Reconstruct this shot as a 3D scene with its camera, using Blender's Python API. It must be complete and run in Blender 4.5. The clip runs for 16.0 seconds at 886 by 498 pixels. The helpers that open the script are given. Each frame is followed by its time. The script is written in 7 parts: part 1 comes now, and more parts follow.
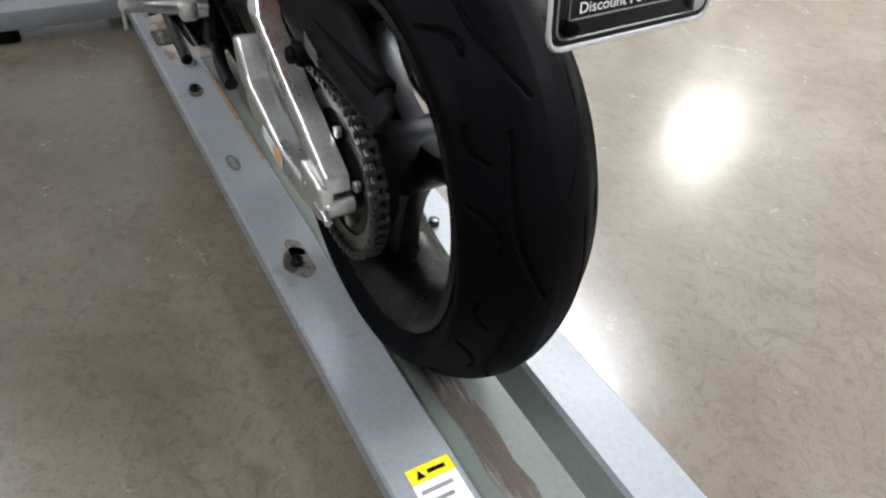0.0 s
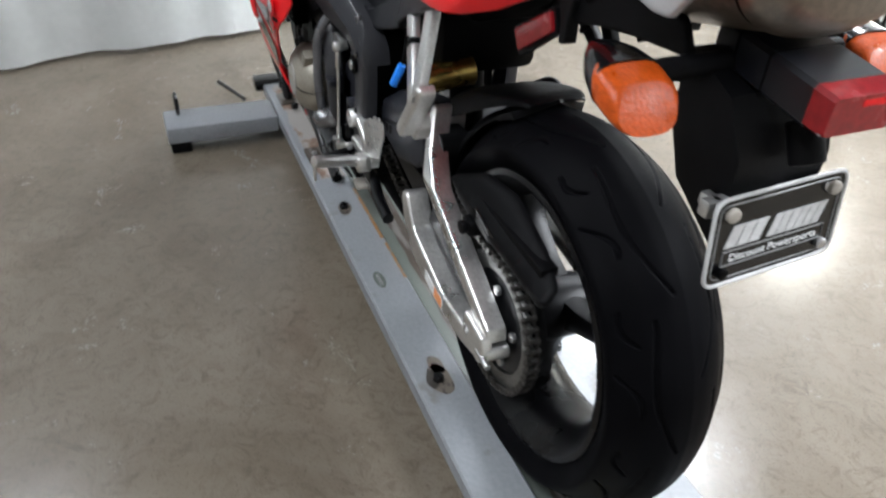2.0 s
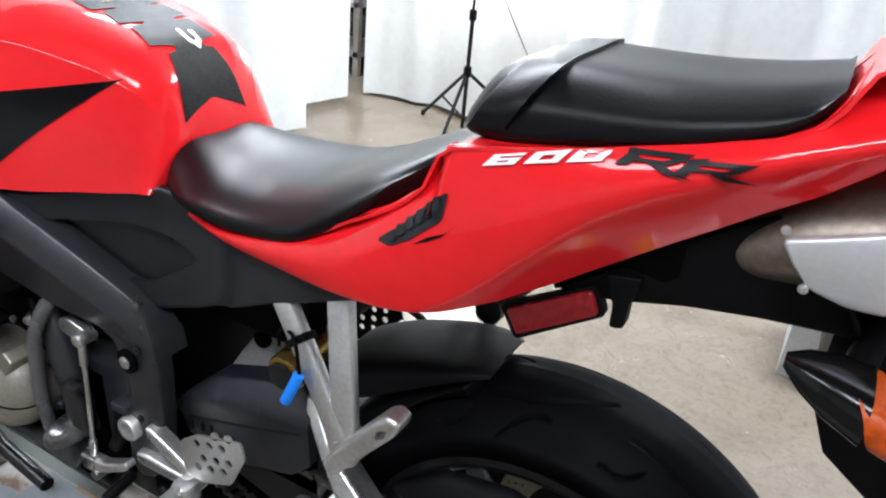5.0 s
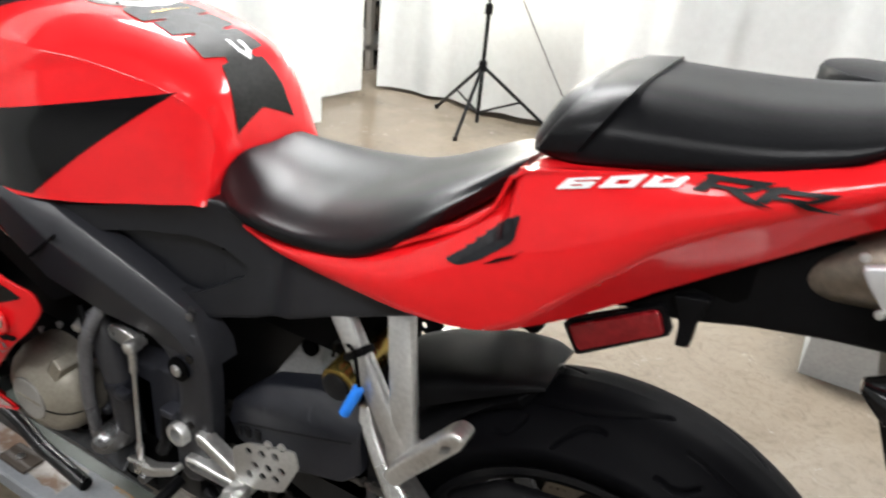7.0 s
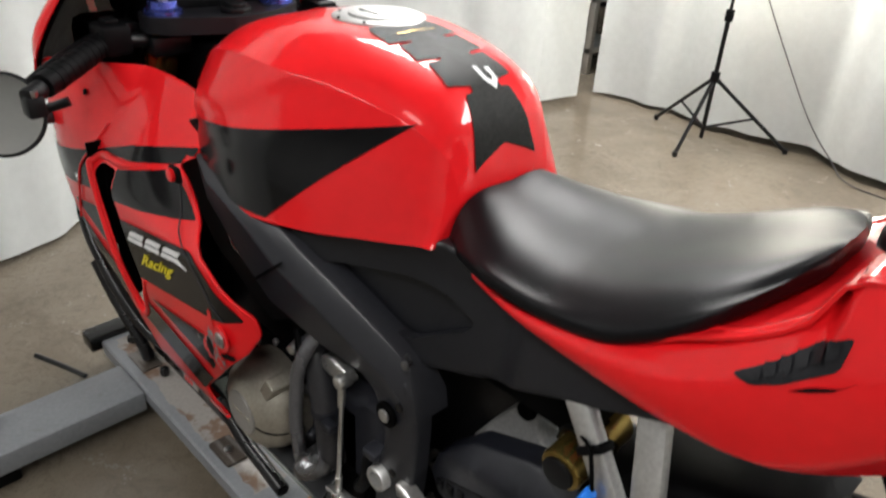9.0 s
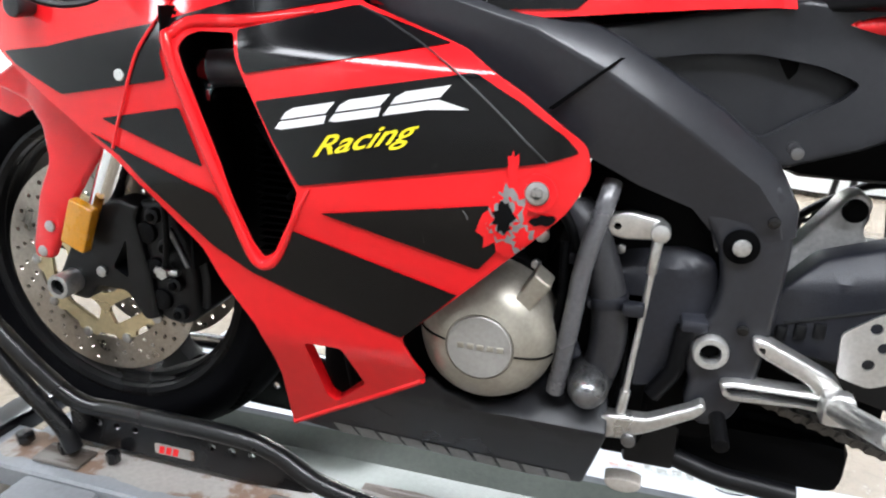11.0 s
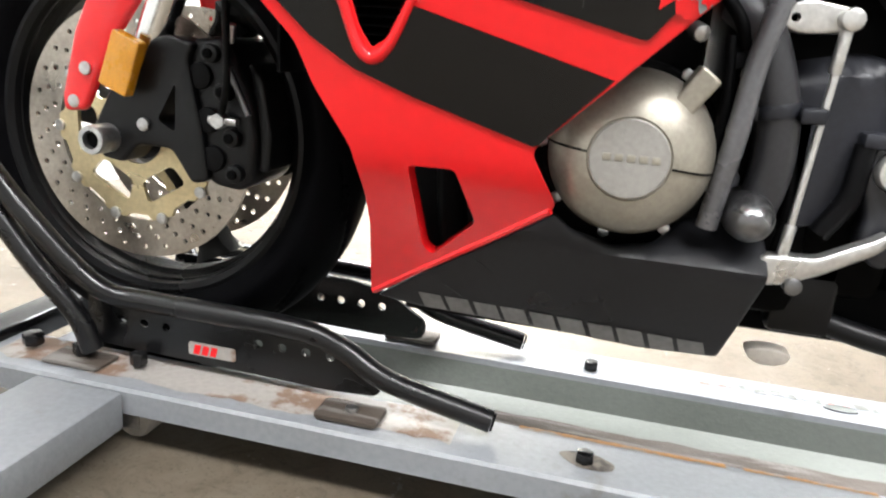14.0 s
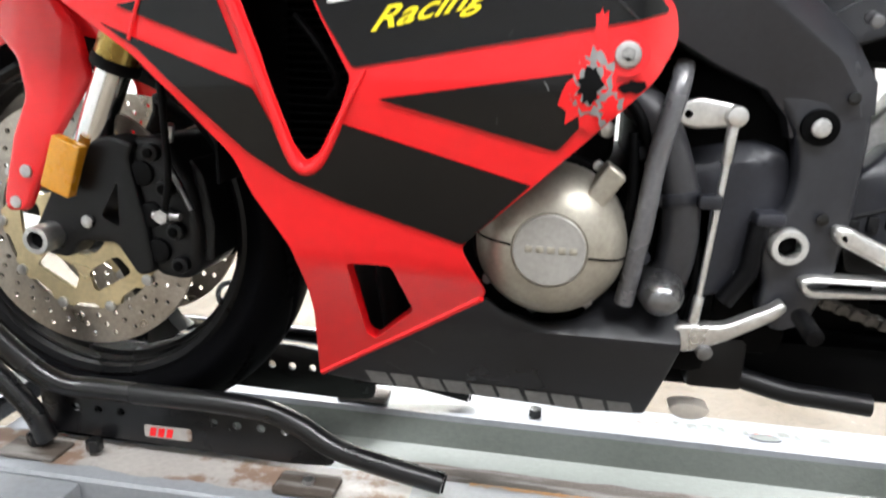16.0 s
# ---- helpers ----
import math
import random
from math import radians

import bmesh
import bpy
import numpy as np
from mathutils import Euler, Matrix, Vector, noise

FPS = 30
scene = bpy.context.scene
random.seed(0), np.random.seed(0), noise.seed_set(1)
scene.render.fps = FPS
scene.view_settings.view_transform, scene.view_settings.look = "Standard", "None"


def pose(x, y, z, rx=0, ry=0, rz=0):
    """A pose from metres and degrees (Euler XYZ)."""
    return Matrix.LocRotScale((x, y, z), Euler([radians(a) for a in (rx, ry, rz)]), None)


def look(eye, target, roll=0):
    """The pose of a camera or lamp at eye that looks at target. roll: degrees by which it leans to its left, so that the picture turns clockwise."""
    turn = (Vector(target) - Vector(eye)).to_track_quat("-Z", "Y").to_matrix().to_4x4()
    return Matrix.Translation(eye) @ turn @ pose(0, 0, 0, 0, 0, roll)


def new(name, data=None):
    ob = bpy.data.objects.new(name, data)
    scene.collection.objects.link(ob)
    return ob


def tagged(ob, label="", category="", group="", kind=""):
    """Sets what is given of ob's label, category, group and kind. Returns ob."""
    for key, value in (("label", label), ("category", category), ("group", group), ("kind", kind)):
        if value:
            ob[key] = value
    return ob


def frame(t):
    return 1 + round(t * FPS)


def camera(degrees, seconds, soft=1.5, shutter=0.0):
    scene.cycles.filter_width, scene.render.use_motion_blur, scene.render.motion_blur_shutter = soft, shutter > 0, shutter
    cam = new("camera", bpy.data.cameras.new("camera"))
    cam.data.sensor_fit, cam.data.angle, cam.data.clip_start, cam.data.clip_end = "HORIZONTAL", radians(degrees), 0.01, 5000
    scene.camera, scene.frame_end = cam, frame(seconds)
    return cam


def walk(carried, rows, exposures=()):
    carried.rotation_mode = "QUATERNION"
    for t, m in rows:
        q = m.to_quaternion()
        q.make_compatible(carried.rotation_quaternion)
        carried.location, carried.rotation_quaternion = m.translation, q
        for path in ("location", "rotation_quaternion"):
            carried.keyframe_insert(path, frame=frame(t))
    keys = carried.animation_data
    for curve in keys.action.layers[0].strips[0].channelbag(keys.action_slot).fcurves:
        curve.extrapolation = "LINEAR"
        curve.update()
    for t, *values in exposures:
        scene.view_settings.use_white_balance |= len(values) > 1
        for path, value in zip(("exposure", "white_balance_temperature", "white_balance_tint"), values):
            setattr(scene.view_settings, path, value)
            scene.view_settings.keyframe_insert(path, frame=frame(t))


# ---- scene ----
cam = camera(62.8, 16.0, soft=2.1, shutter=0.4)
PATH = [
    (0, (0.73, -0.408, 0.908), (-0.553, 0.418, -0.386), 5.7),
    (0.5, (0.736, -0.396, 0.927), (-0.636, 0.341, -0.328), 4.3),
    (1, (0.739, -0.425, 0.974), (-0.721, 0.249, -0.215), 2.6),
    (1.5, (0.753, -0.447, 1.049), (-0.706, 0.136, -0.188), 4.0),
    (2, (0.734, -0.539, 1.107), (-0.736, 0.135, -0.07), 3.7),
    (2.5, (0.674, -0.711, 1.121), (-0.744, 0.23, 0.07), 5.3),
    (3, (0.616, -0.745, 1.137), (-0.766, 0.315, 0.153), 7.5),
    (3.5, (0.479, -0.678, 1.137), (-0.868, 0.404, 0.131), 4.7),
    (4, (0.345, -0.627, 1.146), (-0.952, 0.54, 0.169), 4.1),
    (4.5, (0.217, -0.657, 1.155), (-0.707, 0.862, 0.24), 5.6),
    (4.7, (0.184, -0.659, 1.157), (-0.656, 0.92, 0.261), 5.2),
    (6.8, (0.121, -0.667, 1.176), (-0.666, 0.919, 0.248), 5.5),
    (7, (0.107, -0.684, 1.182), (-0.712, 0.886, 0.253), 5.4),
    (7.5, (0.036, -0.671, 1.235), (-1.009, 0.776, 0.332), 4.0),
    (8, (-0.01, -0.628, 1.264), (-1.19, 0.734, 0.398), 4.0),
    (8.5, (-0.025, -0.608, 1.26), (-1.223, 0.717, 0.36), 3.9),
    (9, (-0.02, -0.614, 1.187), (-1.239, 0.638, 0.214), 3.3),
    (9.5, (-0.108, -0.706, 1.098), (-1.232, 0.567, 0.042), 3.0),
    (9.7, (-0.196, -0.809, 1.013), (-1.293, 0.612, 0.13), 3.1),
    (11.8, (-0.741, -0.909, 0.772), (-1.055, 0.968, 0.158), 4.8),
    (12, (-0.748, -0.91, 0.769), (-1.069, 0.971, 0.17), 5.1),
    (12.5, (-0.768, -0.906, 0.728), (-1.174, 0.961, 0.137), 4.3),
    (13, (-0.781, -0.903, 0.668), (-1.244, 0.944, 0.057), 4.5),
    (13.5, (-0.783, -0.896, 0.602), (-1.271, 0.95, 0.005), 4.5),
    (14, (-0.783, -0.881, 0.537), (-1.226, 0.992, -0.009), 4.3),
    (14.5, (-0.78, -0.879, 0.5), (-1.168, 1.012, -0.022), 2.3),
    (15, (-0.778, -0.878, 0.505), (-1.139, 1.014, -0.032), 2.1),
    (15.5, (-0.769, -0.882, 0.547), (-1.094, 1.02, 0.02), 1.7),
    (16, (-0.768, -0.906, 0.625), (-1.083, 1.003, 0.115), 1.8),
]
walk(cam, [(t, look(e, a, r)) for t, e, a, r in PATH], [(0.0, -0.24, 6020, 9), (1.5, -0.14, 6050, 9), (3.0, 0.10, 5650, 9), (4.5, -0.05, 5720, 10), (7.0, -0.02, 6350, 10), (7.5, -0.16, 6450, 10),
     (8.0, -0.47, 6450, 10), (9.0, -0.58, 6500, 10), (9.25, -0.68, 6450, 10), (9.5, -0.48, 6300, 10), (11.8, 1.06, 5950, 10), (13.0, 1.08, 6250, 10), (14.5, 1.03, 6350, 10), (16.0, 1.02, 6200, 10)])

# ---- light ----
world = bpy.data.worlds.new("world")
scene.world = world
world.use_nodes = True
world.node_tree.nodes["Background"].inputs[0].default_value = (0.9, 0.95, 1.0, 1)
world.node_tree.nodes["Background"].inputs[1].default_value = 0.25


def area_lamp(name, place, target, size, size_y, watts, colour):
    data = bpy.data.lights.new(name, "AREA")
    data.shape, data.size, data.size_y, data.energy, data.color = "RECTANGLE", size, size_y, watts, colour
    ob = new(name, data)
    ob.matrix_world = look(place, target)
    return ob


CEILING = 3.1
TUBES = [(-1.7, -1.7, 34), (0.7, -1.7, 70), (-2.15, 2.1, 270), (1.3, 2.2, 225)]
for x, y, watts in TUBES:
    area_lamp("ceiling_lamp", (x, y, CEILING - 0.1), (x, y, 0), 1.9, 0.6 if y < 0 else 1.0, watts, (1.0, 0.985, 0.965))
LAMP = (-1.45, 2.54, 0.92)


# ---- materials ----
def node_material(name):
    m = bpy.data.materials.new(name)
    m.use_nodes = True
    n = m.node_tree.nodes
    return m, n, m.node_tree.links, n["Principled BSDF"]


def surface(name, base, rough=0.5, metal=0.0, vary=0.15, scale=6.0, fine=90.0, bump=0.0, bump_scale=300.0,
            coat=0.0, second=None, rough_vary=0.1, spec=0.5, stretch=(1, 1, 1)):
    """A painted, cast or moulded surface with patches, grain and fine relief."""
    m, n, l, b = node_material(name)
    co, mp = n.new("ShaderNodeTexCoord"), n.new("ShaderNodeMapping")
    mp.inputs["Scale"].default_value = stretch
    l.new(co.outputs["Object"], mp.inputs[0])
    a, f = n.new("ShaderNodeTexNoise"), n.new("ShaderNodeTexNoise")
    a.inputs["Scale"].default_value, a.inputs["Detail"].default_value = scale, 6
    f.inputs["Scale"].default_value, f.inputs["Detail"].default_value = fine, 3
    l.new(mp.outputs[0], a.inputs[0]), l.new(mp.outputs[0], f.inputs[0])
    add = n.new("ShaderNodeMath")
    add.operation = "ADD"
    l.new(a.outputs[0], add.inputs[0]), l.new(f.outputs[0], add.inputs[1])
    ramp = n.new("ShaderNodeMapRange")
    ramp.inputs[1].default_value, ramp.inputs[2].default_value = 0.75, 1.25
    l.new(add.outputs[0], ramp.inputs[0])
    mix = n.new("ShaderNodeMix")
    mix.data_type = "RGBA"
    two = second or [c * (1 - vary) for c in base]
    one = base if second else [min(1, c * (1 + vary)) for c in base]
    mix.inputs[6].default_value, mix.inputs[7].default_value = (*two, 1), (*one, 1)
    l.new(ramp.outputs[0], mix.inputs[0]), l.new(mix.outputs[2], b.inputs["Base Color"])
    rr = n.new("ShaderNodeMapRange")
    rr.inputs[1].default_value, rr.inputs[2].default_value = 0.3, 0.7
    rr.inputs[3].default_value, rr.inputs[4].default_value = max(0.02, rough - rough_vary), min(1, rough + rough_vary)
    l.new(a.outputs[0], rr.inputs[0]), l.new(rr.outputs[0], b.inputs["Roughness"])
    b.inputs["Metallic"].default_value, b.inputs["Coat Weight"].default_value = metal, coat
    b.inputs["Coat Roughness"].default_value, b.inputs["Specular IOR Level"].default_value = 0.09, spec
    if bump:
        g, u = n.new("ShaderNodeTexNoise"), n.new("ShaderNodeBump")
        g.inputs["Scale"].default_value, g.inputs["Detail"].default_value = bump_scale, 4
        u.inputs["Strength"].default_value, u.inputs["Distance"].default_value = bump, 0.002
        l.new(mp.outputs[0], g.inputs[0]), l.new(g.outputs[0], u.inputs["Height"]), l.new(u.outputs[0], b.inputs["Normal"])
    return m


def patchy(name, base, patch, rough, amount, scale, bump=0.1, metal=0.0, spec=0.5, rough_patch=None, stretch=(1, 1, 1), edge=0.08):
    """A base coat with patches of another colour breaking through: rust, oil, dust."""
    m = surface(name, base, rough, metal, 0.1, 5, 120, bump, 220, spec=spec)
    n, l = m.node_tree.nodes, m.node_tree.links
    b = n["Principled BSDF"]
    old = b.inputs["Base Color"].links[0].from_socket
    co, mp, p = n.new("ShaderNodeTexCoord"), n.new("ShaderNodeMapping"), n.new("ShaderNodeTexNoise")
    mp.inputs["Scale"].default_value = stretch
    l.new(co.outputs["Object"], mp.inputs[0]), l.new(mp.outputs[0], p.inputs[0])
    p.inputs["Scale"].default_value, p.inputs["Detail"].default_value, p.inputs["Roughness"].default_value = scale, 8, 0.65
    r = n.new("ShaderNodeMapRange")
    r.inputs[1].default_value, r.inputs[2].default_value = amount, amount + edge
    l.new(p.outputs[0], r.inputs[0])
    mix = n.new("ShaderNodeMix")
    mix.data_type = "RGBA"
    mix.inputs[7].default_value = (*patch, 1)
    l.new(r.outputs[0], mix.inputs[0]), l.new(old, mix.inputs[6]), l.new(mix.outputs[2], b.inputs["Base Color"])
    return m


def clear(name, colour, rough=0.05, ior=1.5):
    m, n, l, b = node_material(name)
    b.inputs["Base Color"].default_value = (*colour, 1)
    b.inputs["Roughness"].default_value, b.inputs["IOR"].default_value = rough, ior
    b.inputs["Transmission Weight"].default_value = 1.0
    return m


RED = surface("red_paint", (0.74, 0.010, 0.014), 0.40, 0, 0.04, 3, 60, coat=0.85, rough_vary=0.05, spec=0.10)
RED.node_tree.nodes["Principled BSDF"].inputs["Coat Roughness"].default_value = 0.07
BLACK_GLOSS = surface("black_gloss_paint", (0.003, 0.003, 0.0035), 0.20, 0, 0.2, 4, 80, coat=0.24, rough_vary=0.05, spec=0.26)
BLACK_SATIN = surface("black_satin_paint", (0.0030, 0.0032, 0.0040), 0.40, 0, 0.15, 5, 150, 0.05, 500, spec=0.3)
FRAME_GREY = surface("dark_grey_frame_paint", (0.0160, 0.0168, 0.0210), 0.40, 0, 0.15, 5, 150, 0.05, 500, spec=0.55)
COVER_BLACK = surface("black_grained_cover", (0.0090, 0.0095, 0.0120), 0.36, 0, 0.15, 5, 150, 0.15, 800, spec=0.4)
BLACK_PLASTIC = surface("black_moulded_plastic", (0.0025, 0.0025, 0.003), 0.48, 0, 0.2, 6, 140, 0.25, 900, spec=0.10)
# near-black for engine parts; also painted shade in bores and on the north wall
DARK = surface("black_engine_and_shade", (0.0012, 0.0012, 0.0014), 0.55, 0.0, 0.3, 12, 120, 0.1, 400, spec=0.05)
GREY_PLASTIC = surface("dark_grey_cast_metal", (0.011, 0.012, 0.017), 0.42, 0.1, 0.2, 10, 160, 0.2, 600)
LEATHER = surface("black_vinyl", (0.004, 0.0042, 0.0052), 0.35, 0, 0.2, 3, 200, 0.18, 520, spec=0.18, rough_vary=0.05)
RUBBER = surface("tyre_rubber", (0.0022, 0.0022, 0.0028), 0.52, 0, 0.25, 10, 220, 0.12, 600, spec=0.03)
ALLOY = surface("polished_aluminium", (0.66, 0.655, 0.64), 0.33, 0.92, 0.15, 9, 160, 0.08, 300, rough_vary=0.1)
ALLOY_DULL = surface("cast_aluminium", (0.62, 0.62, 0.61), 0.42, 0.9, 0.12, 10, 200, 0.15, 500)
COVER = surface("champagne_engine_paint", (0.37, 0.345, 0.29), 0.4, 0.65, 0.12, 14, 200, 0.12, 500)
COVER_DULL = surface("grey_badge_metal", (0.33, 0.32, 0.30), 0.5, 0.5, 0.1, 14, 200, 0.15, 500)
CHROME = surface("chrome_steel", (0.8, 0.8, 0.79), 0.14, 1.0, 0.06, 12, 100)
STEEL = surface("brake_disc_steel", (0.42, 0.38, 0.33), 0.36, 1.0, 0.15, 20, 200, rough_vary=0.12)
CHAIN = surface("oily_chain_steel", (0.085, 0.08, 0.075), 0.4, 0.85, 0.3, 30, 200)
SPROCKET = surface("worn_sprocket_steel", (0.20, 0.20, 0.195), 0.42, 0.9, 0.25, 25, 200)
ZINC = surface("zinc_bolt_steel", (0.55, 0.55, 0.55), 0.35, 1.0, 0.2, 30, 200)
GOLD = surface("gold_anodised_metal", (0.66, 0.55, 0.33), 0.35, 0.7, 0.12, 14, 150)
BRASS = surface("gold_shock_body", (0.36, 0.25, 0.07), 0.26, 0.9, 0.15, 14, 150)
BLUE_METAL = surface("blue_anodised_metal", (0.12, 0.16, 0.62), 0.25, 0.9, 0.1, 20, 150)
SILVER = surface("silver_exhaust_paint", (0.70, 0.71, 0.73), 0.36, 0.6, 0.04, 6, 200, 0.02, 600)
BRONZE = surface("brown_heat_tinted_steel", (0.22, 0.185, 0.15), 0.4, 0.8, 0.2, 9, 150, 0.1, 400)
CAST = surface("bright_cast_alloy", (0.46, 0.46, 0.45), 0.38, 0.35, 0.15, 14, 200, 0.2, 500)
HOSE = surface("grey_rubber_hose", (0.022, 0.022, 0.025), 0.42, 0, 0.2, 12, 200, 0.1, 500)
# glossy black hose; part of its sheen is painted in as a greyer base
HOSE_SHEEN = surface("black_hose_with_grey_sheen", (0.09, 0.09, 0.097), 0.30, 0, 0.2, 12, 200, 0.1, 500, spec=0.9)
RAIL = patchy("grey_powder_coat", (0.215, 0.226, 0.242), (0.15, 0.14, 0.125), 0.40, 0.60, 11, 0.14, edge=0.14)
RAIL_IN = patchy("dark_grey_patched_powder_coat", (0.085, 0.096, 0.084), (0.10, 0.075, 0.055), 0.5, 0.70, 12, 0.15, stretch=(0.5, 1, 1))
RUST = patchy("rusty_steel", (0.050, 0.038, 0.029), (0.14, 0.13, 0.12), 0.75, 0.50, 55, 0.5, stretch=(0.12, 1, 1), edge=0.12)
PRINT_RED = patchy("worn_red_print", (0.40, 0.12, 0.10), (0.24, 0.24, 0.24), 0.6, 0.5, 60, 0.1)
PRINT_GREY = patchy("worn_grey_print", (0.10, 0.105, 0.095), (0.22, 0.23, 0.24), 0.6, 0.5, 60, 0.1)
RUST_ORANGE = patchy("orange_edge_rust", (0.27, 0.135, 0.045), (0.20, 0.19, 0.17), 0.8, 0.5, 40, 0.4, stretch=(0.3, 1, 1))
RUST_LIGHT = patchy("rust_stained_paint", (0.30, 0.28, 0.26), (0.18, 0.115, 0.08), 0.6, 0.5, 14, 0.25)
GRIME = patchy("oily_grime", (0.13, 0.11, 0.09), (0.03, 0.025, 0.021), 0.5, 0.47, 30, 0.2)
BLACK_STEEL = patchy("black_painted_steel", (0.004, 0.004, 0.0046), (0.03, 0.024, 0.02), 0.25, 0.72, 14, 0.1)
AMBER = surface("amber_lens", (0.42, 0.062, 0.004), 0.34, 0, 0.25, 40, 300, 0.3, 260, coat=0.0, spec=0.3)
AMBER_FLAT = surface("amber_reflector_plastic", (0.62, 0.27, 0.01), 0.3, 0, 0.12, 30, 300, 0.2, 400, coat=0.4)
RED_LENS = surface("red_lens", (0.20, 0.008, 0.011), 0.22, 0, 0.2, 30, 120, coat=0.25, spec=0.35)
BLUE_PLASTIC = surface("blue_plastic", (0.02, 0.22, 0.85), 0.4, 0, 0.1, 20, 100)
WHITE = surface("white_vinyl_lettering", (0.78, 0.78, 0.78), 0.4, 0, 0.06, 30, 100)
SILVER_INK = surface("silver_ink", (0.22, 0.22, 0.22), 0.5, 0.2, 0.15, 30, 120)
YELLOW = surface("yellow_vinyl", (0.80, 0.66, 0.01), 0.4, 0, 0.06, 30, 100)
PLATE_SILVER = surface("silver_plate_ink", (0.5, 0.5, 0.5), 0.5, 0.2, 0.12, 30, 120)
ORANGE_STICKER = surface("orange_sticker", (0.75, 0.30, 0.12), 0.5, 0, 0.1, 40, 100)
CURTAIN = surface("white_curtain_cloth", (0.86, 0.885, 0.875), 0.85, 0, 0.03, 1.2, 30, 0.08, 40, spec=0.2)
WALL = surface("off_white_wall_paint", (0.70, 0.70, 0.67), 0.8, 0, 0.06, 1.5, 40, 0.1, 200)
WALL_GREY = surface("light_grey_wall_paint", (0.40, 0.40, 0.39), 0.8, 0, 0.06, 1.5, 40, 0.1, 200)
# shade put into the colour of surfaces that stay out of view
SHADE = surface("painted_hall_shade", (0.055, 0.056, 0.06), 0.85, 0, 0.1, 1.5, 40)
CREAM = surface("cream_plastic_wheel", (0.36, 0.33, 0.29), 0.5, 0, 0.15, 30, 150)
GREY_BOX = surface("grey_plastic_tub", (0.33, 0.34, 0.33), 0.55, 0, 0.1, 8, 100)
CARBON = surface("carbon_pattern_vinyl", (0.012, 0.0125, 0.011), 0.45, 0, 0.7, 160, 420, 0.3, 900, spec=0.14)
MIRROR = surface("mirror_glass", (0.75, 0.76, 0.75), 0.03, 1.0, 0.02, 2, 20, rough_vary=0.01)
SMOKE = surface("dark_smoked_screen", (0.006, 0.001, 0.002), 0.22, 0, 0.1, 4, 30, coat=0.0, spec=0.07)


def concrete():
    """Sealed, burnished concrete: brown mottling, pale clouds, scuffs and fine cracks."""
    m, n, l, b = node_material("polished_concrete")
    co = n.new("ShaderNodeTexCoord")

    def tex(scale, detail, rough=0.6, warp=0.0):
        t = n.new("ShaderNodeTexNoise")
        t.inputs["Scale"].default_value, t.inputs["Detail"].default_value = scale, detail
        t.inputs["Roughness"].default_value, t.inputs["Distortion"].default_value = rough, warp
        l.new(co.outputs["Object"], t.inputs[0])
        return t.outputs[0]

    def span(s, lo, hi, a=0.0, z=1.0):
        r = n.new("ShaderNodeMapRange")
        for i, v in enumerate((lo, hi, a, z)):
            r.inputs[i + 1].default_value = v
        l.new(s, r.inputs[0])
        return r.outputs[0]

    def blend(fac, one, two):
        x = n.new("ShaderNodeMix")
        x.data_type = "RGBA"
        l.new(fac, x.inputs[0])
        for s, v in ((6, one), (7, two)):
            if isinstance(v, tuple):
                x.inputs[s].default_value = (*v, 1)
            else:
                l.new(v, x.inputs[s])
        return x.outputs[2]

    big = span(tex(1.6, 5, 0.6, 0.6), 0.36, 0.64)
    mid = span(tex(9, 7, 0.7, 0.8), 0.35, 0.68)
    tiny = span(tex(120, 3), 0.4, 0.62)
    col = blend(big, (0.122, 0.101, 0.075), (0.172, 0.147, 0.113))
    col = blend(span(tex(9, 7, 0.7, 0.8), 0.46, 0.72, 0, 0.26), col, (0.165, 0.142, 0.110))
    col = blend(span(tex(18, 8, 0.8, 2.2), 0.49, 0.68, 0, 0.60), col, (0.066, 0.052, 0.040))
    col = blend(span(tex(2.4, 6, 0.7, 1.5), 0.50, 0.72, 0, 0.45), col, (0.078, 0.058, 0.040))
    col = blend(span(tex(220, 2), 0.60, 0.7, 0, 0.5), col, (0.042, 0.037, 0.032))
    l.new(col, b.inputs["Base Color"])
    r = n.new("ShaderNodeMath")
    r.operation = "ADD"
    l.new(span(mid, 0, 1, 0.18, 0.26), r.inputs[0]), l.new(span(tiny, 0, 1, 0, 0.03), r.inputs[1])
    l.new(r.outputs[0], b.inputs["Roughness"])
    u = n.new("ShaderNodeBump")
    u.inputs["Strength"].default_value, u.inputs["Distance"].default_value = 0.06, 0.002
    l.new(tex(60, 6, 0.7), u.inputs["Height"]), l.new(u.outputs[0], b.inputs["Normal"])
    return m


RIM_BLACK = surface("black_wheel_paint", (0.004, 0.004, 0.0046), 0.32, 0, 0.2, 8, 120, 0.06, 500, spec=0.2)
SLATE = surface("slate_cast_cover", (0.018, 0.019, 0.025), 0.42, 0.05, 0.2, 12, 160, 0.2, 600, spec=0.4)
BLACK_SHINE = surface("black_moulded_lamp_housing", (0.006, 0.0065, 0.009), 0.3, 0, 0.2, 6, 140, 0.05, 900, spec=0.35)
YOKE_BLACK = surface("black_cast_yoke", (0.009, 0.009, 0.011), 0.45, 0, 0.2, 10, 160, 0.2, 600, spec=0.3)
SLATE_METAL = surface("dull_grey_steel", (0.20, 0.20, 0.205), 0.32, 0.9, 0.15, 12, 160, 0.1, 600)
CONCRETE = concrete()
GLOW, _n, _l, _b = node_material("lamp_diffuser_cloth")
_b.inputs["Base Color"].default_value = (0.9, 0.9, 0.88, 1)
_b.inputs["Emission Color"].default_value, _b.inputs["Emission Strength"].default_value = (1.0, 0.94, 0.80, 1), 34
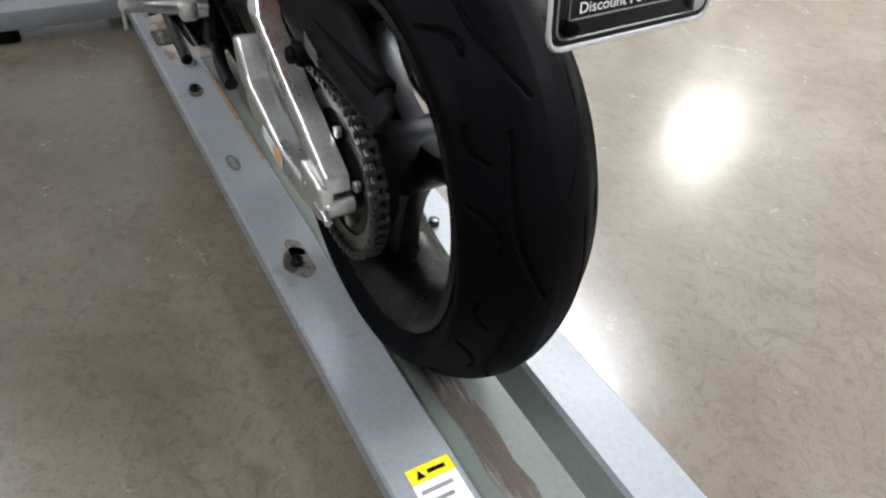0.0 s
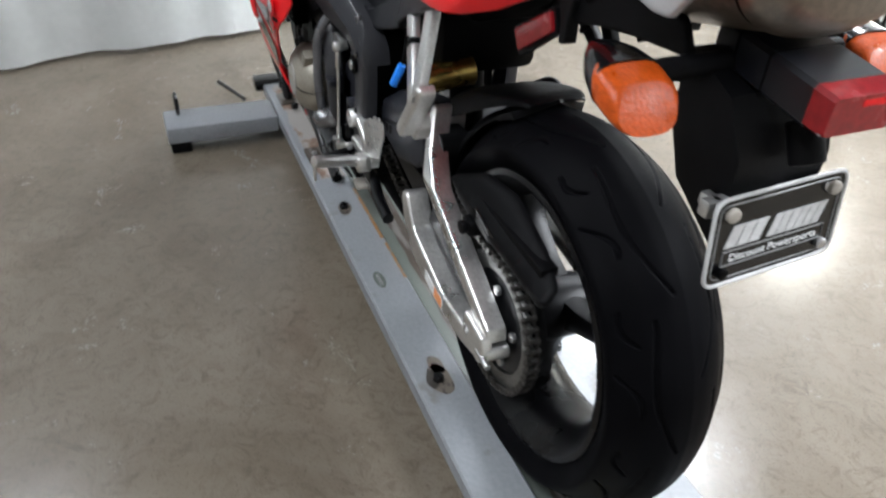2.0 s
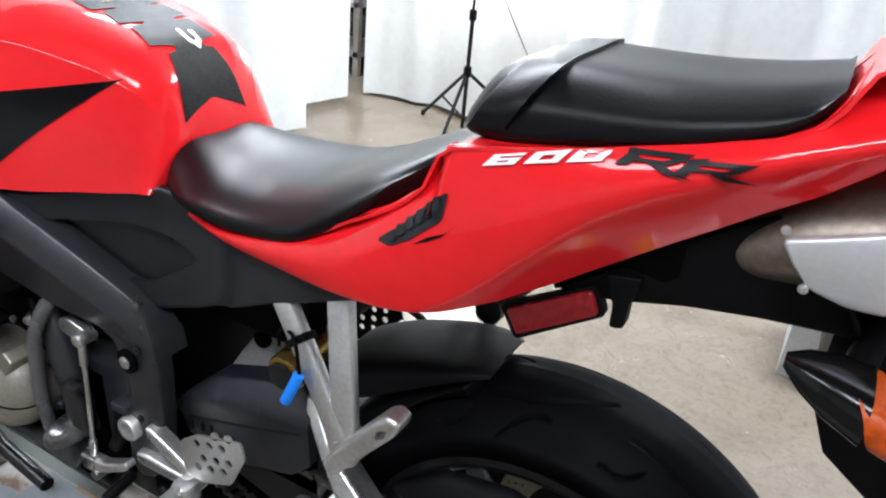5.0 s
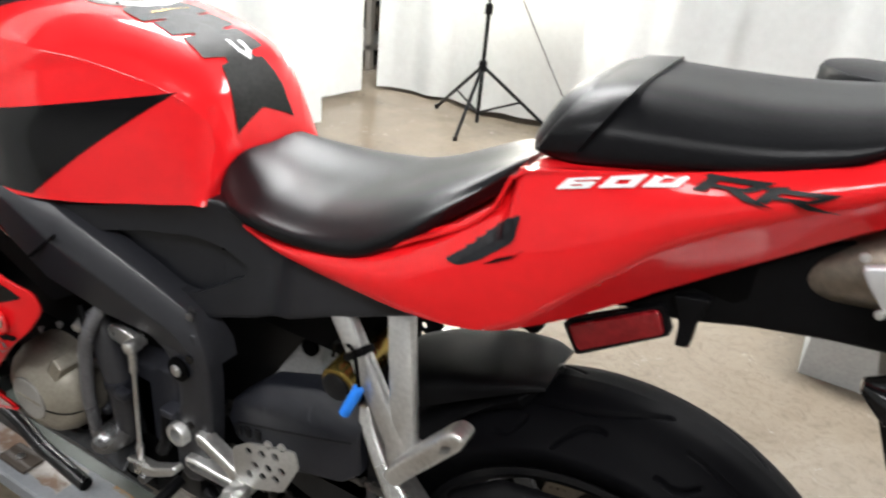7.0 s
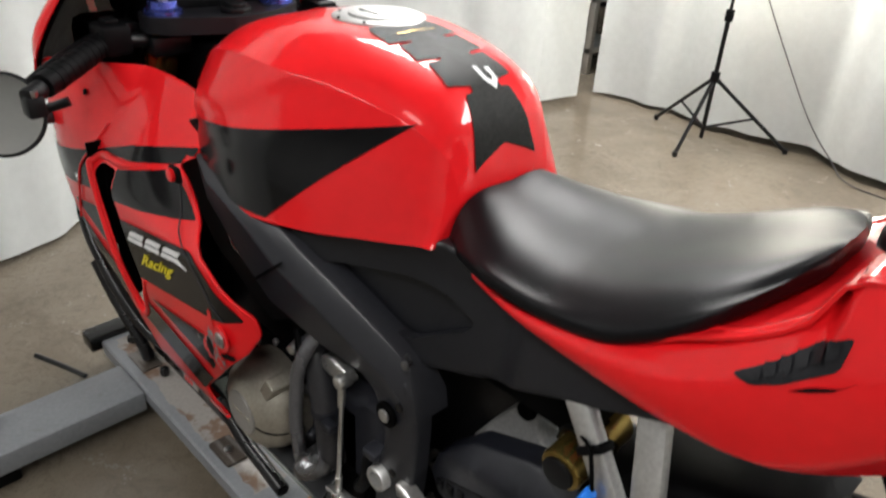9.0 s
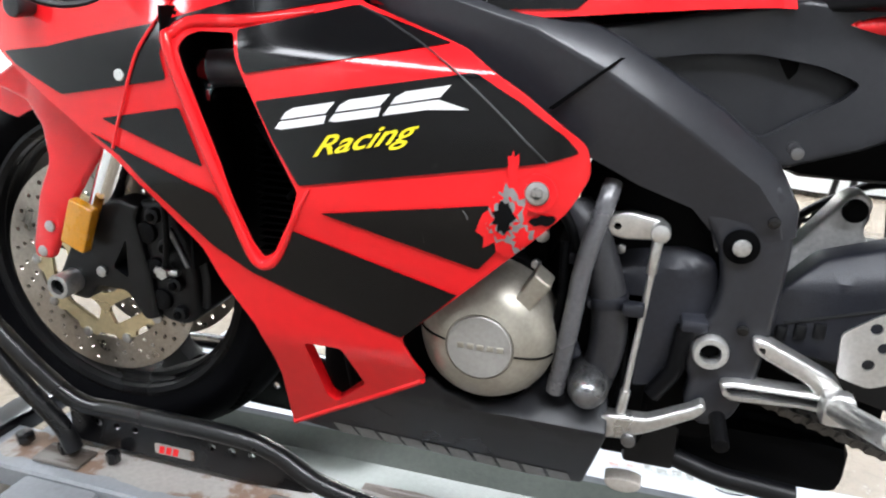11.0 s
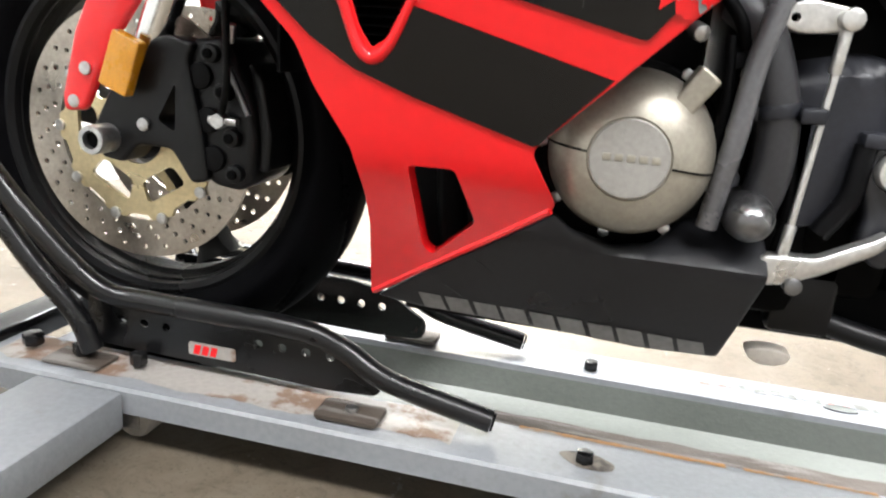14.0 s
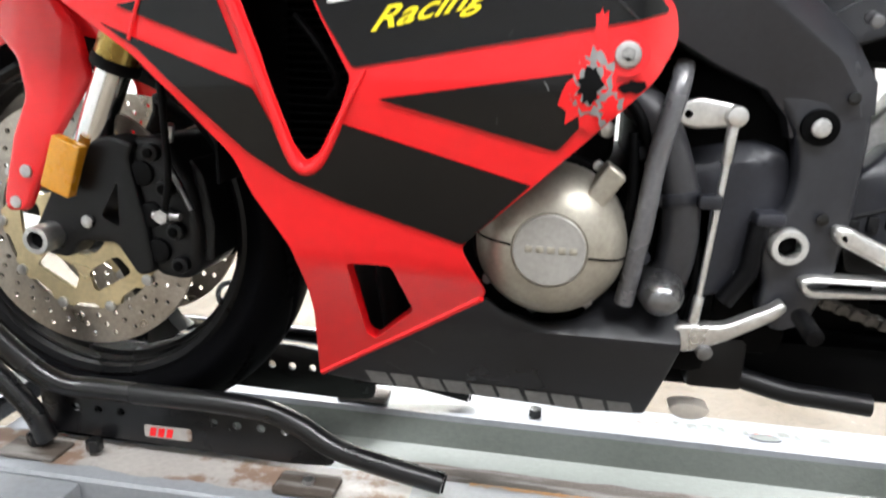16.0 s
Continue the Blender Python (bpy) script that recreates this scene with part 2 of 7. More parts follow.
TUBE_GLOW, _n, _l, _b = node_material("ceiling_diffuser")
_b.inputs["Emission Color"].default_value, _b.inputs["Emission Strength"].default_value = (1.0, 0.985, 0.97, 1), 6


# ---- mesh tools ----
def place_mesh(name, me, mat, parent=None, label="", smooth=38):
    if mat and not me.materials:
        me.materials.append(mat)
    if smooth:
        me.polygons.foreach_set("use_smooth", [True] * len(me.polygons))
        me.set_sharp_from_angle(angle=radians(smooth))
    ob = new(name, me)
    ob.parent = parent
    if parent is not None and parent.type == "EMPTY":
        ob.matrix_parent_inverse = Matrix.Translation(parent.location).inverted()
    if label:
        ob["label"] = label
    return ob


def part(name, bm, mat, parent=None, label="", smooth=38):
    me = bpy.data.meshes.new(name)
    bm.to_mesh(me)
    bm.free()
    return place_mesh(name, me, mat, parent, label, smooth)


def join(*bms):
    out = bmesh.new()
    for b in bms:
        me = bpy.data.meshes.new("tmp")
        b.to_mesh(me)
        b.free()
        out.from_mesh(me)
        bpy.data.meshes.remove(me)
    return out


def flip(bm):
    """The other side of the machine: mirrored across its middle plane."""
    out = bm.copy()
    bmesh.ops.scale(out, vec=(1, -1, 1), verts=out.verts)
    bmesh.ops.reverse_faces(out, faces=out.faces)
    return out


def block(x0, x1, y0, y1, z0, z1, bevel=0.004, seg=2):
    bm = bmesh.new()
    bmesh.ops.create_cube(bm, size=1)
    bmesh.ops.scale(bm, vec=(x1 - x0, y1 - y0, z1 - z0), verts=bm.verts)
    bmesh.ops.translate(bm, vec=((x0 + x1) / 2, (y0 + y1) / 2, (z0 + z1) / 2), verts=bm.verts)
    if bevel:
        bmesh.ops.bevel(bm, geom=bm.edges[:], offset=bevel, segments=seg, profile=0.5, affect="EDGES")
    return bm


def rod(a, b, r, r2=None, n=16, bevel=0.0):
    """A round bar from a to b with chamfered ends."""
    a, b = Vector(a), Vector(b)
    r2 = r if r2 is None else r2
    bm, h = bmesh.new(), (b - a).length
    bmesh.ops.create_cone(bm, cap_ends=True, segments=n, radius1=r, radius2=r2, depth=h)
    if bevel:
        rim = [e for e in bm.edges if abs(e.verts[0].co.z - e.verts[1].co.z) < 1e-6]
        bmesh.ops.bevel(bm, geom=rim, offset=bevel, segments=2, profile=0.5, affect="EDGES")
    q = (b - a).to_track_quat("Z", "Y").to_matrix().to_4x4()
    bmesh.ops.transform(bm, matrix=Matrix.Translation((a + b) / 2) @ q, verts=bm.verts)
    return bm


def bar(a, b, w, t, bevel=0.004):
    """A flat straight bar from a to b, w wide in the side view and t thick."""
    a, b = Vector(a), Vector(b)
    d = (b - a).normalized()
    s = d.cross(Vector((0, 1, 0))).normalized()
    n = s.cross(d)
    bm = block(0, (b - a).length, -t / 2, t / 2, -w / 2, w / 2, bevel)
    m = Matrix((d, n, s)).transposed().to_4x4()
    bmesh.ops.transform(bm, matrix=Matrix.Translation(a) @ m, verts=bm.verts)
    bmesh.ops.recalc_face_normals(bm, faces=bm.faces)
    return bm


def smooth_line(points, steps=8):
    p = [Vector(q) for q in points]
    p = [2 * p[0] - p[1]] + p + [2 * p[-1] - p[-2]]
    out = []
    for i in range(1, len(p) - 2):
        for k in range(steps):
            t = k / steps
            out.append(0.5 * (2 * p[i] + (p[i + 1] - p[i - 1]) * t + (2 * p[i - 1] - 5 * p[i] + 4 * p[i + 1] - p[i + 2]) * t * t
                              + (3 * p[i] - p[i - 1] - 3 * p[i + 1] + p[i + 2]) * t ** 3))
    return out + [p[-2]]


def pipe(points, r, n=12, steps=8, flat=1.0, radii=None):
    """A bent bar or hose through the points."""
    line = smooth_line(points, steps)
    bm, rings, up = bmesh.new(), [], None
    for i, c in enumerate(line):
        d = (line[min(i + 1, len(line) - 1)] - line[max(i - 1, 0)]).normalized()
        if up is None:
            up = d.orthogonal().normalized()
        up = (up - d * up.dot(d)).normalized()
        side = d.cross(up)
        q = r if radii is None else float(np.interp(i / (len(line) - 1), np.linspace(0, 1, len(radii)), radii))
        rings.append([bm.verts.new(c + q * (up * math.cos(a) * flat + side * math.sin(a))) for a in np.linspace(0, 2 * math.pi, n, endpoint=False)])
    for a, b in zip(rings, rings[1:]):
        for k in range(n):
            bm.faces.new((a[k], a[(k + 1) % n], b[(k + 1) % n], b[k]))
    bm.faces.new(rings[0][::-1]), bm.faces.new(rings[-1])
    bmesh.ops.recalc_face_normals(bm, faces=bm.faces)
    return bm


def lathe(profile, centre, n=96, axis="y", closed=False):
    """Turns (radius, offset) round the axis through the centre."""
    ang = np.linspace(0, 2 * math.pi, n, endpoint=False)
    bm = bmesh.new()
    rings = []
    for r, o in profile:
        row = []
        for a in ang:
            p = (r * math.cos(a), o, r * math.sin(a)) if axis == "y" else ((o, r * math.cos(a), r * math.sin(a)) if axis == "x" else (r * math.cos(a), r * math.sin(a), o))
            row.append(bm.verts.new(Vector(p) + Vector(centre)))
        rings.append(row)
    pairs = list(zip(rings, rings[1:])) + ([(rings[-1], rings[0])] if closed else [])
    for a, b in pairs:
        for k in range(n):
            bm.faces.new((a[k], a[(k + 1) % n], b[(k + 1) % n], b[k]))
    if not closed:
        for ring in (rings[0], rings[-1]):
            bm.faces.new(ring)
    bmesh.ops.remove_doubles(bm, verts=bm.verts, dist=1e-5)
    bmesh.ops.recalc_face_normals(bm, faces=bm.faces)
    return bm


def ring_of(cx, cz, r, n=24, start=0.0):
    return [(cx + r * math.cos(start + 2 * math.pi * k / n), cz + r * math.sin(start + 2 * math.pi * k / n)) for k in range(n)]


def rounded(poly, r, seg=4):
    """Rounds the corners of an outline."""
    out, n = [], len(poly)
    for i in range(n):
        p, a, b = (Vector(poly[j % n]) for j in (i, i - 1, i + 1))
        da, db = (a - p), (b - p)
        q = min(r, da.length * 0.45, db.length * 0.45)
        s, e = p + da.normalized() * q, p + db.normalized() * q
        for k in range(seg + 1):
            t = k / seg
            out.append(tuple((1 - t) ** 2 * s + 2 * t * (1 - t) * p + t * t * e))
    return out


def flat_fill(poly, holes=()):
    bm = bmesh.new()
    for loop in (poly, *holes):
        vs = [bm.verts.new((x, 0, z)) for x, z in loop]
        for i in range(len(vs)):
            bm.edges.new((vs[i], vs[(i + 1) % len(vs)]))
    bmesh.ops.triangle_fill(bm, use_beauty=True, use_dissolve=False, edges=bm.edges[:], normal=(0, -1, 0))
    return bm


def inset(poly, d):
    """The outline moved inwards by d."""
    n = len(poly)
    area = sum(poly[i][0] * poly[(i + 1) % n][1] - poly[(i + 1) % n][0] * poly[i][1] for i in range(n))
    sg, out = (1 if area > 0 else -1), []
    for i in range(n):
        p, a, b = Vector(poly[i]), Vector(poly[i - 1]), Vector(poly[(i + 1) % n])
        u, v = (p - a).normalized(), (b - p).normalized()
        nu, nv = Vector((-u.y, u.x)) * sg, Vector((-v.y, v.x)) * sg
        m = nu + nv
        m = m / max(0.35, m.length_squared / 2) if m.length > 1e-6 else nu
        out.append(tuple(p + m * d))
    return out


def thin_out(poly, gap):
    """Drops points closer together than gap."""
    out = [poly[0]]
    for p in poly[1:]:
        if (Vector(p) - Vector(out[-1])).length > gap:
            out.append(p)
    if (Vector(out[0]) - Vector(out[-1])).length <= gap:
        out.pop()
    return out


def grid_cuts(bm, poly, grid):
    for axis in (0, 2):
        v = [p[0 if axis == 0 else 1] for p in poly]
        for c in np.arange(math.floor(min(v) / grid) * grid + grid * 0.37, max(v), grid):
            co, no = [0, 0, 0], [0, 0, 0]
            co[axis], no[axis] = float(c), 1
            bmesh.ops.bisect_plane(bm, geom=bm.verts[:] + bm.edges[:] + bm.faces[:], plane_co=co, plane_no=no, dist=1e-5)


def sheet(poly, depth, thick=0.003, holes=(), roll=0.0, grid=0.02):
    """A moulded panel: an outline in the side view, laid on the surface y = depth(x, z); its rim may roll inwards."""
    f = depth if callable(depth) else (lambda x, z: depth)
    if roll:
        poly = thin_out(poly, roll * 0.12)
        bm, rings = bmesh.new(), []
        for a in (0.0, 30.0, 60.0, 90.0):
            q = inset(poly, roll * (1 - math.cos(radians(a))))
            rings.append([bm.verts.new((x, roll * (1 - math.sin(radians(a))), z)) for x, z in q])
        n = len(poly)
        for a, b in zip(rings, rings[1:]):
            for k in range(n):
                bm.faces.new((a[k], a[(k + 1) % n], b[(k + 1) % n], b[k]))
        edges = [bm.edges.get((rings[-1][k], rings[-1][(k + 1) % n])) for k in range(n)]
        for loop in holes:
            vs = [bm.verts.new((x, 0, z)) for x, z in loop]
            edges += [bm.edges.new((vs[k], vs[(k + 1) % len(vs)])) for k in range(len(vs))]
        bmesh.ops.triangle_fill(bm, use_beauty=True, use_dissolve=False, edges=edges, normal=(0, -1, 0))
    else:
        bm = flat_fill(poly, holes)
    if grid:
        grid_cuts(bm, poly, grid)
    for v in bm.verts:
        v.co.y += f(v.co.x, v.co.z)
    bmesh.ops.recalc_face_normals(bm, faces=bm.faces)
    s = sum(fc.normal.y * fc.calc_area() for fc in bm.faces)
    if s > 0:
        bmesh.ops.reverse_faces(bm, faces=bm.faces)
    if thick:
        old = bm.faces[:]
        ext = bmesh.ops.extrude_face_region(bm, geom=old, use_keep_orig=True)
        new_v = [g for g in ext["geom"] if isinstance(g, bmesh.types.BMVert)]
        bmesh.ops.translate(bm, vec=(0, thick, 0), verts=new_v)
        bmesh.ops.recalc_face_normals(bm, faces=bm.faces)
    return bm


def loft(stations, closed=False, mirror=True, caps=True):
    """Skins cross-sections [(x, [(y, z), ...])], each from the crown down one side; mirrored to the other side."""
    bm, rows = bmesh.new(), []
    for x, sec in stations:
        pts = [(y, z) for y, z in sec]
        if mirror:
            pts = [(-y, z) for y, z in reversed(pts) if abs(y) > 1e-6] + pts
            closed = closed or abs(sec[-1][0]) < 1e-6
        rows.append([bm.verts.new((x, y, z)) for y, z in pts])
    n = len(rows[0])
    for a, b in zip(rows, rows[1:]):
        for k in range(n if closed else n - 1):
            bm.faces.new((a[k], a[(k + 1) % n], b[(k + 1) % n], b[k]))
    if caps:
        bm.faces.new(rows[0]), bm.faces.new(rows[-1])
    bmesh.ops.recalc_face_normals(bm, faces=bm.faces)
    return bm


def dense(stations, nx=4, ny=4):
    """Refines lofting stations with smooth curves, both along and round."""
    secs = []
    for x, sec in stations:
        line = smooth_line([(0, y, z) for y, z in sec], ny)
        secs.append((x, [(p.y, p.z) for p in line]))
    m, out = len(secs[0][1]), []
    lines = [smooth_line([(x, sec[k][0], sec[k][1]) for x, sec in secs], nx) for k in range(m)]
    for i in range(len(lines[0])):
        out.append((lines[0][i].x, [(lines[k][i].y, lines[k][i].z) for k in range(m)]))
    return out


def tree_of(bm):
    from mathutils.bvhtree import BVHTree
    return BVHTree.FromBMesh(bm)


def decal(poly, tree, lift=0.0012, way=(0, 1, 0), start=-1.0, grid=0.012, holes=()):
    """A vinyl cut to an outline in the side view and laid on a body."""
    bm = flat_fill(poly, holes)
    grid_cuts(bm, poly, grid)
    gone = []
    for v in bm.verts:
        hit = tree.ray_cast(Vector((v.co.x, start, v.co.z)), Vector(way))
        if hit[0] is None:
            gone.append(v)
        else:
            nrm = hit[1] if hit[1].dot(Vector(way)) < 0 else -hit[1]
            v.co = hit[0] - Vector(way) * lift
    bmesh.ops.delete(bm, geom=gone, context="VERTS")
    bmesh.ops.recalc_face_normals(bm, faces=bm.faces)
    return bm


def sleek(ob, f, e=0.016):
    """Shading normals of a panel from its own surface y = f(x, z), so that reflections run clean over the mesh."""
    me, out = ob.data, []
    for v in me.vertices:
        n = v.normal
        if n.y < -0.25:
            x, z = v.co.x, v.co.z
            n = Vector(((f(x + e, z) - f(x - e, z)) / (2 * e), -1, (f(x, z + e) - f(x, z - e)) / (2 * e))).normalized()
        out.append(tuple(n))
    me.normals_split_custom_set_from_vertices(out)
    return ob


def bolt_head(place, way, r, h, mat, parent, name="bolt", hexagon=False, label=""):
    p, w = Vector(place), Vector(way).normalized()
    bm = rod(p, p + w * h, r, n=6 if hexagon else 18, bevel=r * 0.2)
    if not hexagon:  # the key's socket
        bm = join(bm, rod(p + w * h, p + w * (h + 0.0004), r * 0.5, n=6))
    return part(name, bm, mat, parent, label)


def thing(name, label, category, place=(0, 0, 0), group=""):
    ob = new(name)
    ob.location = place
    ob.empty_display_size = 0.05
    return tagged(ob, label, category, group)


def path_between(xs, vs):
    """A smooth line through given values that never overshoots them."""
    h = [b - a for a, b in zip(xs, xs[1:])]
    d = [(b - a) / w for a, b, w in zip(vs, vs[1:], h)]
    m = [d[0]] + [0.0 if p * q <= 0 else 2 * p * q / (p + q) for p, q in zip(d, d[1:])] + [d[-1]]

    def at(x):
        if x <= xs[0]:
            return vs[0]
        if x >= xs[-1]:
            return vs[-1]
        k = next(i for i in range(len(h)) if x <= xs[i + 1])
        t = (x - xs[k]) / h[k]
        return (2 * t ** 3 - 3 * t * t + 1) * vs[k] + (t ** 3 - 2 * t * t + t) * h[k] * m[k] + (3 * t * t - 2 * t ** 3) * vs[k + 1] + (t ** 3 - t * t) * h[k] * m[k + 1]
    return at


def eased(f, r=0.035):
    """A line evened out over a stretch r to each side."""
    return lambda x: sum(f(x + r * k / 3) for k in range(-3, 4)) / 7


# ---- the room ----
def slab(name, x0, x1, y0, y1, z0, z1, mat, label, category):
    ob = part(name, block(x0, x1, y0, y1, z0, z1, 0), mat, None, "", 0)
    return tagged(ob, label, category, kind="structure")


slab("floor", -4.2, 4.2, -4.2, 5.2, -0.1, 0.0, CONCRETE, "burnished brown-grey concrete floor with mottled stains", "floor")
# unseen ceiling and west wall, coloured dark so that glossy tops reflect shade
slab("ceiling", -4.2, 4.2, -4.2, 5.2, CEILING, CEILING + 0.1, SHADE, "ceiling over the bay, out of view, coloured dark as if unlit", "ceiling")
slab("wall_west", -4.2, -4.05, -4.2, 5.2, 0, CEILING, SHADE, "wall behind the curtain, out of view, darkened as if in shade", "wall")
# unseen walls added to close the hall; pale to throw light onto the bike
slab("wall_east", 4.05, 4.2, -4.2, 5.2, 0, CEILING, WALL, "added end wall, out of view, off-white to brighten reflections", "wall")
slab("wall_south", -4.05, 4.05, -4.2, -4.05, 0, CEILING, WALL_GREY, "added side wall, out of view, light grey to reflect onto the bike", "wall")
# near-black colour stands in for deep shade behind the curtain gap
slab("wall_north", -4.05, 4.05, 5.05, 5.2, 0, CEILING, DARK, "wall behind the curtain gap, its shade painted near-black", "wall")


def curtain(line, z0, z1, fold, seed, label):
    """A hanging cloth along a line on the floor, with folds that open towards the hem."""
    rnd = random.Random(seed)
    pts = [Vector((x, y, 0)) for x, y in line]
    run = [0.0]
    for a, b in zip(pts, pts[1:]):
        run.append(run[-1] + (b - a).length)
    nu, nv = int(run[-1] / 0.025), 26
    ph = [(rnd.uniform(5, 9), rnd.uniform(0, 6.3), 1.0), (rnd.uniform(13, 19), rnd.uniform(0, 6.3), 0.5), (rnd.uniform(27, 36), rnd.uniform(0, 6.3), 0.22)]
    bm, rows = bmesh.new(), []
    for j in range(nv + 1):
        v = j / nv
        row = []
        for i in range(nu + 1):
            u = run[-1] * i / nu
            k = max(0, min(len(pts) - 2, int(np.searchsorted(run, u) - 1)))
            d = pts[k + 1] - pts[k]
            p = pts[k] + d * ((u - run[k]) / d.length)
            nrm = Vector((-d.y, d.x, 0)).normalized()
            w = fold * (1.15 - 0.55 * v) * sum(a * math.sin(f * u + q + 0.5 * math.sin(2.3 * v + f)) for f, q, a in ph)
            w += 0.006 * noise.noise(Vector((u * 3, v * 6, seed)))
            hem = 0.012 * math.sin(2.1 * u + seed) + 0.01 * noise.noise(Vector((u * 4, seed, 0)))
            row.append(bm.verts.new(p + nrm * w + Vector((0, 0, z0 + (z1 - z0) * v + hem * (1 - v)))))
        rows.append(row)
    for a, b in zip(rows, rows[1:]):
        for i in range(nu):
            bm.faces.new((a[i], a[i + 1], b[i + 1], b[i]))
    bmesh.ops.solidify(bm, geom=bm.faces[:], thickness=0.003)
    ob = part("curtain", bm, CURTAIN, None, "", 60)
    return tagged(ob, label, "curtain", "curtains round the bay")


curtain([(-1.95, -2.6), (-2.10, -1.2), (-2.22, -0.5), (-2.34, 0.0), (-2.50, 0.4), (-2.46, 1.2), (-2.28, 1.75), (-2.05, 2.05)], 0.012, 2.15, 0.020, 3, "long white cloth curtain hanging to the floor")
curtain([(-2.20, 2.08), (-2.26, 2.36), (-2.235, 2.63)], 0.03, 2.15, 0.020, 8, "narrow white cloth curtain beside an open gap")
curtain([(-2.250, 2.845), (-1.6, 2.83), (-1.18, 2.84), (-0.75, 2.72), (0.1, 2.76), (1.0, 2.9), (3.6, 3.0)], 0.03, 2.15, 0.028, 5, "white cloth curtain with folds behind the light stand")


def shelf_rack():
    """Metal shelving in the dark gap between the curtains."""
    top = thing("shelf_rack", "grey metal shelving standing in a dark gap", "shelf", (-2.9, 3.3, 0))
    for x in (-3.25, -2.55):
        for y in (3.15, 3.5):
            part("post", block(x - 0.02, x + 0.02, y - 0.02, y + 0.02, 0, 1.7, 0.003), ALLOY_DULL, top)
    for z in (0.12, 0.42, 0.72, 1.05, 1.4):
        part("shelf", block(-3.27, -2.53, 3.13, 3.52, z, z + 0.035, 0.003), ALLOY_DULL, top)


shelf_rack()


def light_stand():
    """A folding tripod with a round glowing diffuser and its cable."""
    x, y, z = LAMP
    top = thing("light_stand", "black folding tripod light stand with a glowing white diffuser", "light stand", (x, y, 0))
    part("mast", join(rod((x, y, 0.05), (x, y, 0.62), 0.010), rod((x, y, 0.6), (x, y, z - 0.06), 0.007)), BLACK_SATIN, top)
    part("hub", rod((x, y, 0.31), (x, y, 0.36), 0.02, bevel=0.003), BLACK_PLASTIC, top)
    part("collar", rod((x, y, 0.58), (x, y, 0.63), 0.018, bevel=0.003), BLACK_PLASTIC, top)
    part("collar", rod((x, y, 0.80), (x, y, 0.84), 0.016, bevel=0.003), BLACK_PLASTIC, top)
    feet = [(-1.462, 2.34, 0.012), (-1.15, 2.80, 0.012), (-1.80, 2.74, 0.012)]
    for fx, fy, fz in feet:
        part("leg", join(rod((x, y, 0.335), (fx, fy, fz), 0.009), rod((fx, fy, 0.0), (fx, fy, 0.024), 0.012)), BLACK_SATIN, top)
        m = Vector((x, y, 0.335)).lerp(Vector((fx, fy, fz)), 0.55)
        part("brace", rod((x, y, 0.10), m, 0.006), BLACK_SATIN, top)
    part("bracket", rod((x, y, z - 0.09), (x, y, z - 0.02), 0.013, bevel=0.003), BLACK_PLASTIC, top)
    prof = [(0.0, -0.20), (0.09, -0.185), (0.17, -0.14), (0.22, -0.07), (0.235, 0.0), (0.22, 0.07), (0.17, 0.14), (0.09, 0.185), (0.0, 0.2)]
    bm = lathe([(0.75 * r, 0.75 * o) for r, o in prof[1:-1]], (x, y, z + 0.125), 40, "z")
    part("diffuser", bm, GLOW, top, "glowing round white cloth diffuser")
    ln = [(x + 0.01, y + 0.05, z), (-1.425, 2.68, 0.80), (-1.345, 2.70, 0.64), (-1.214, 2.70, 0.438), (-1.05, 2.68, 0.216), (-0.91, 2.66, 0.082), (-0.80, 2.64, 0.010), (-0.5, 2.62, 0.005)]
    part("cable", pipe(ln, 0.0028, 8), HOSE, top)


light_stand()
for x, y, _w in TUBES:
    lt = thing("ceiling_light", "long white ceiling light with a glowing diffuser", "ceiling light", (x, y, CEILING - 0.06), "ceiling lights")
    w, d = 0.95, 0.30 if y < 0 else 0.50
    part("frame", block(x - w - 0.03, x + w + 0.03, y - d - 0.03, y + d + 0.03, CEILING - 0.06, CEILING - 0.002, 0.005), WHITE, lt)
    part("diffuser", block(x - w, x + w, y - d, y + d, CEILING - 0.075, CEILING - 0.062, 0.004), TUBE_GLOW, lt)


def tub():
    top = thing("plastic_tub", "grey plastic storage tub standing on the floor", "tub", (0.40, 1.42, 0))
    part("body", loft([(0.235, [(-0.14, 0.0), (-0.15, 0.17)]), (0.565, [(-0.14, 0.0), (-0.15, 0.17)])], mirror=True), GREY_BOX, top)
    bmesh_shift = Matrix.Translation((0, 1.45, 0))
    for ob in top.children:
        ob.data.transform(bmesh_shift)


tub()


def stool():
    x, y = 0.20, 2.05
    top = thing("stool", "round black padded stool standing by the curtain", "stool", (x, y, 0))
    part("seat", lathe([(0.02, 0.650), (0.165, 0.652), (0.182, 0.665), (0.182, 0.705), (0.172, 0.722), (0.13, 0.732), (0.02, 0.735)], (x, y, 0), 48, "z"), LEATHER, top)
    part("trim", lathe([(0.178, 0.660), (0.186, 0.660), (0.186, 0.672), (0.178, 0.672)], (x, y, 0), 48, "z", True), CHROME, top, "bright metal band")
    for k in range(4):
        a = math.pi / 4 + k * math.pi / 2
        part("leg", rod((x + 0.11 * math.cos(a), y + 0.11 * math.sin(a), 0.65), (x + 0.19 * math.cos(a), y + 0.19 * math.sin(a), 0), 0.012), BLACK_SATIN, top)


stool()

# ---- the wheel dolly ----
HT = 0.092          # top of the flanges
FLOOR_Z = 0.057    # bottom of the channel
RAIL_X = (-1.585, 0.86)


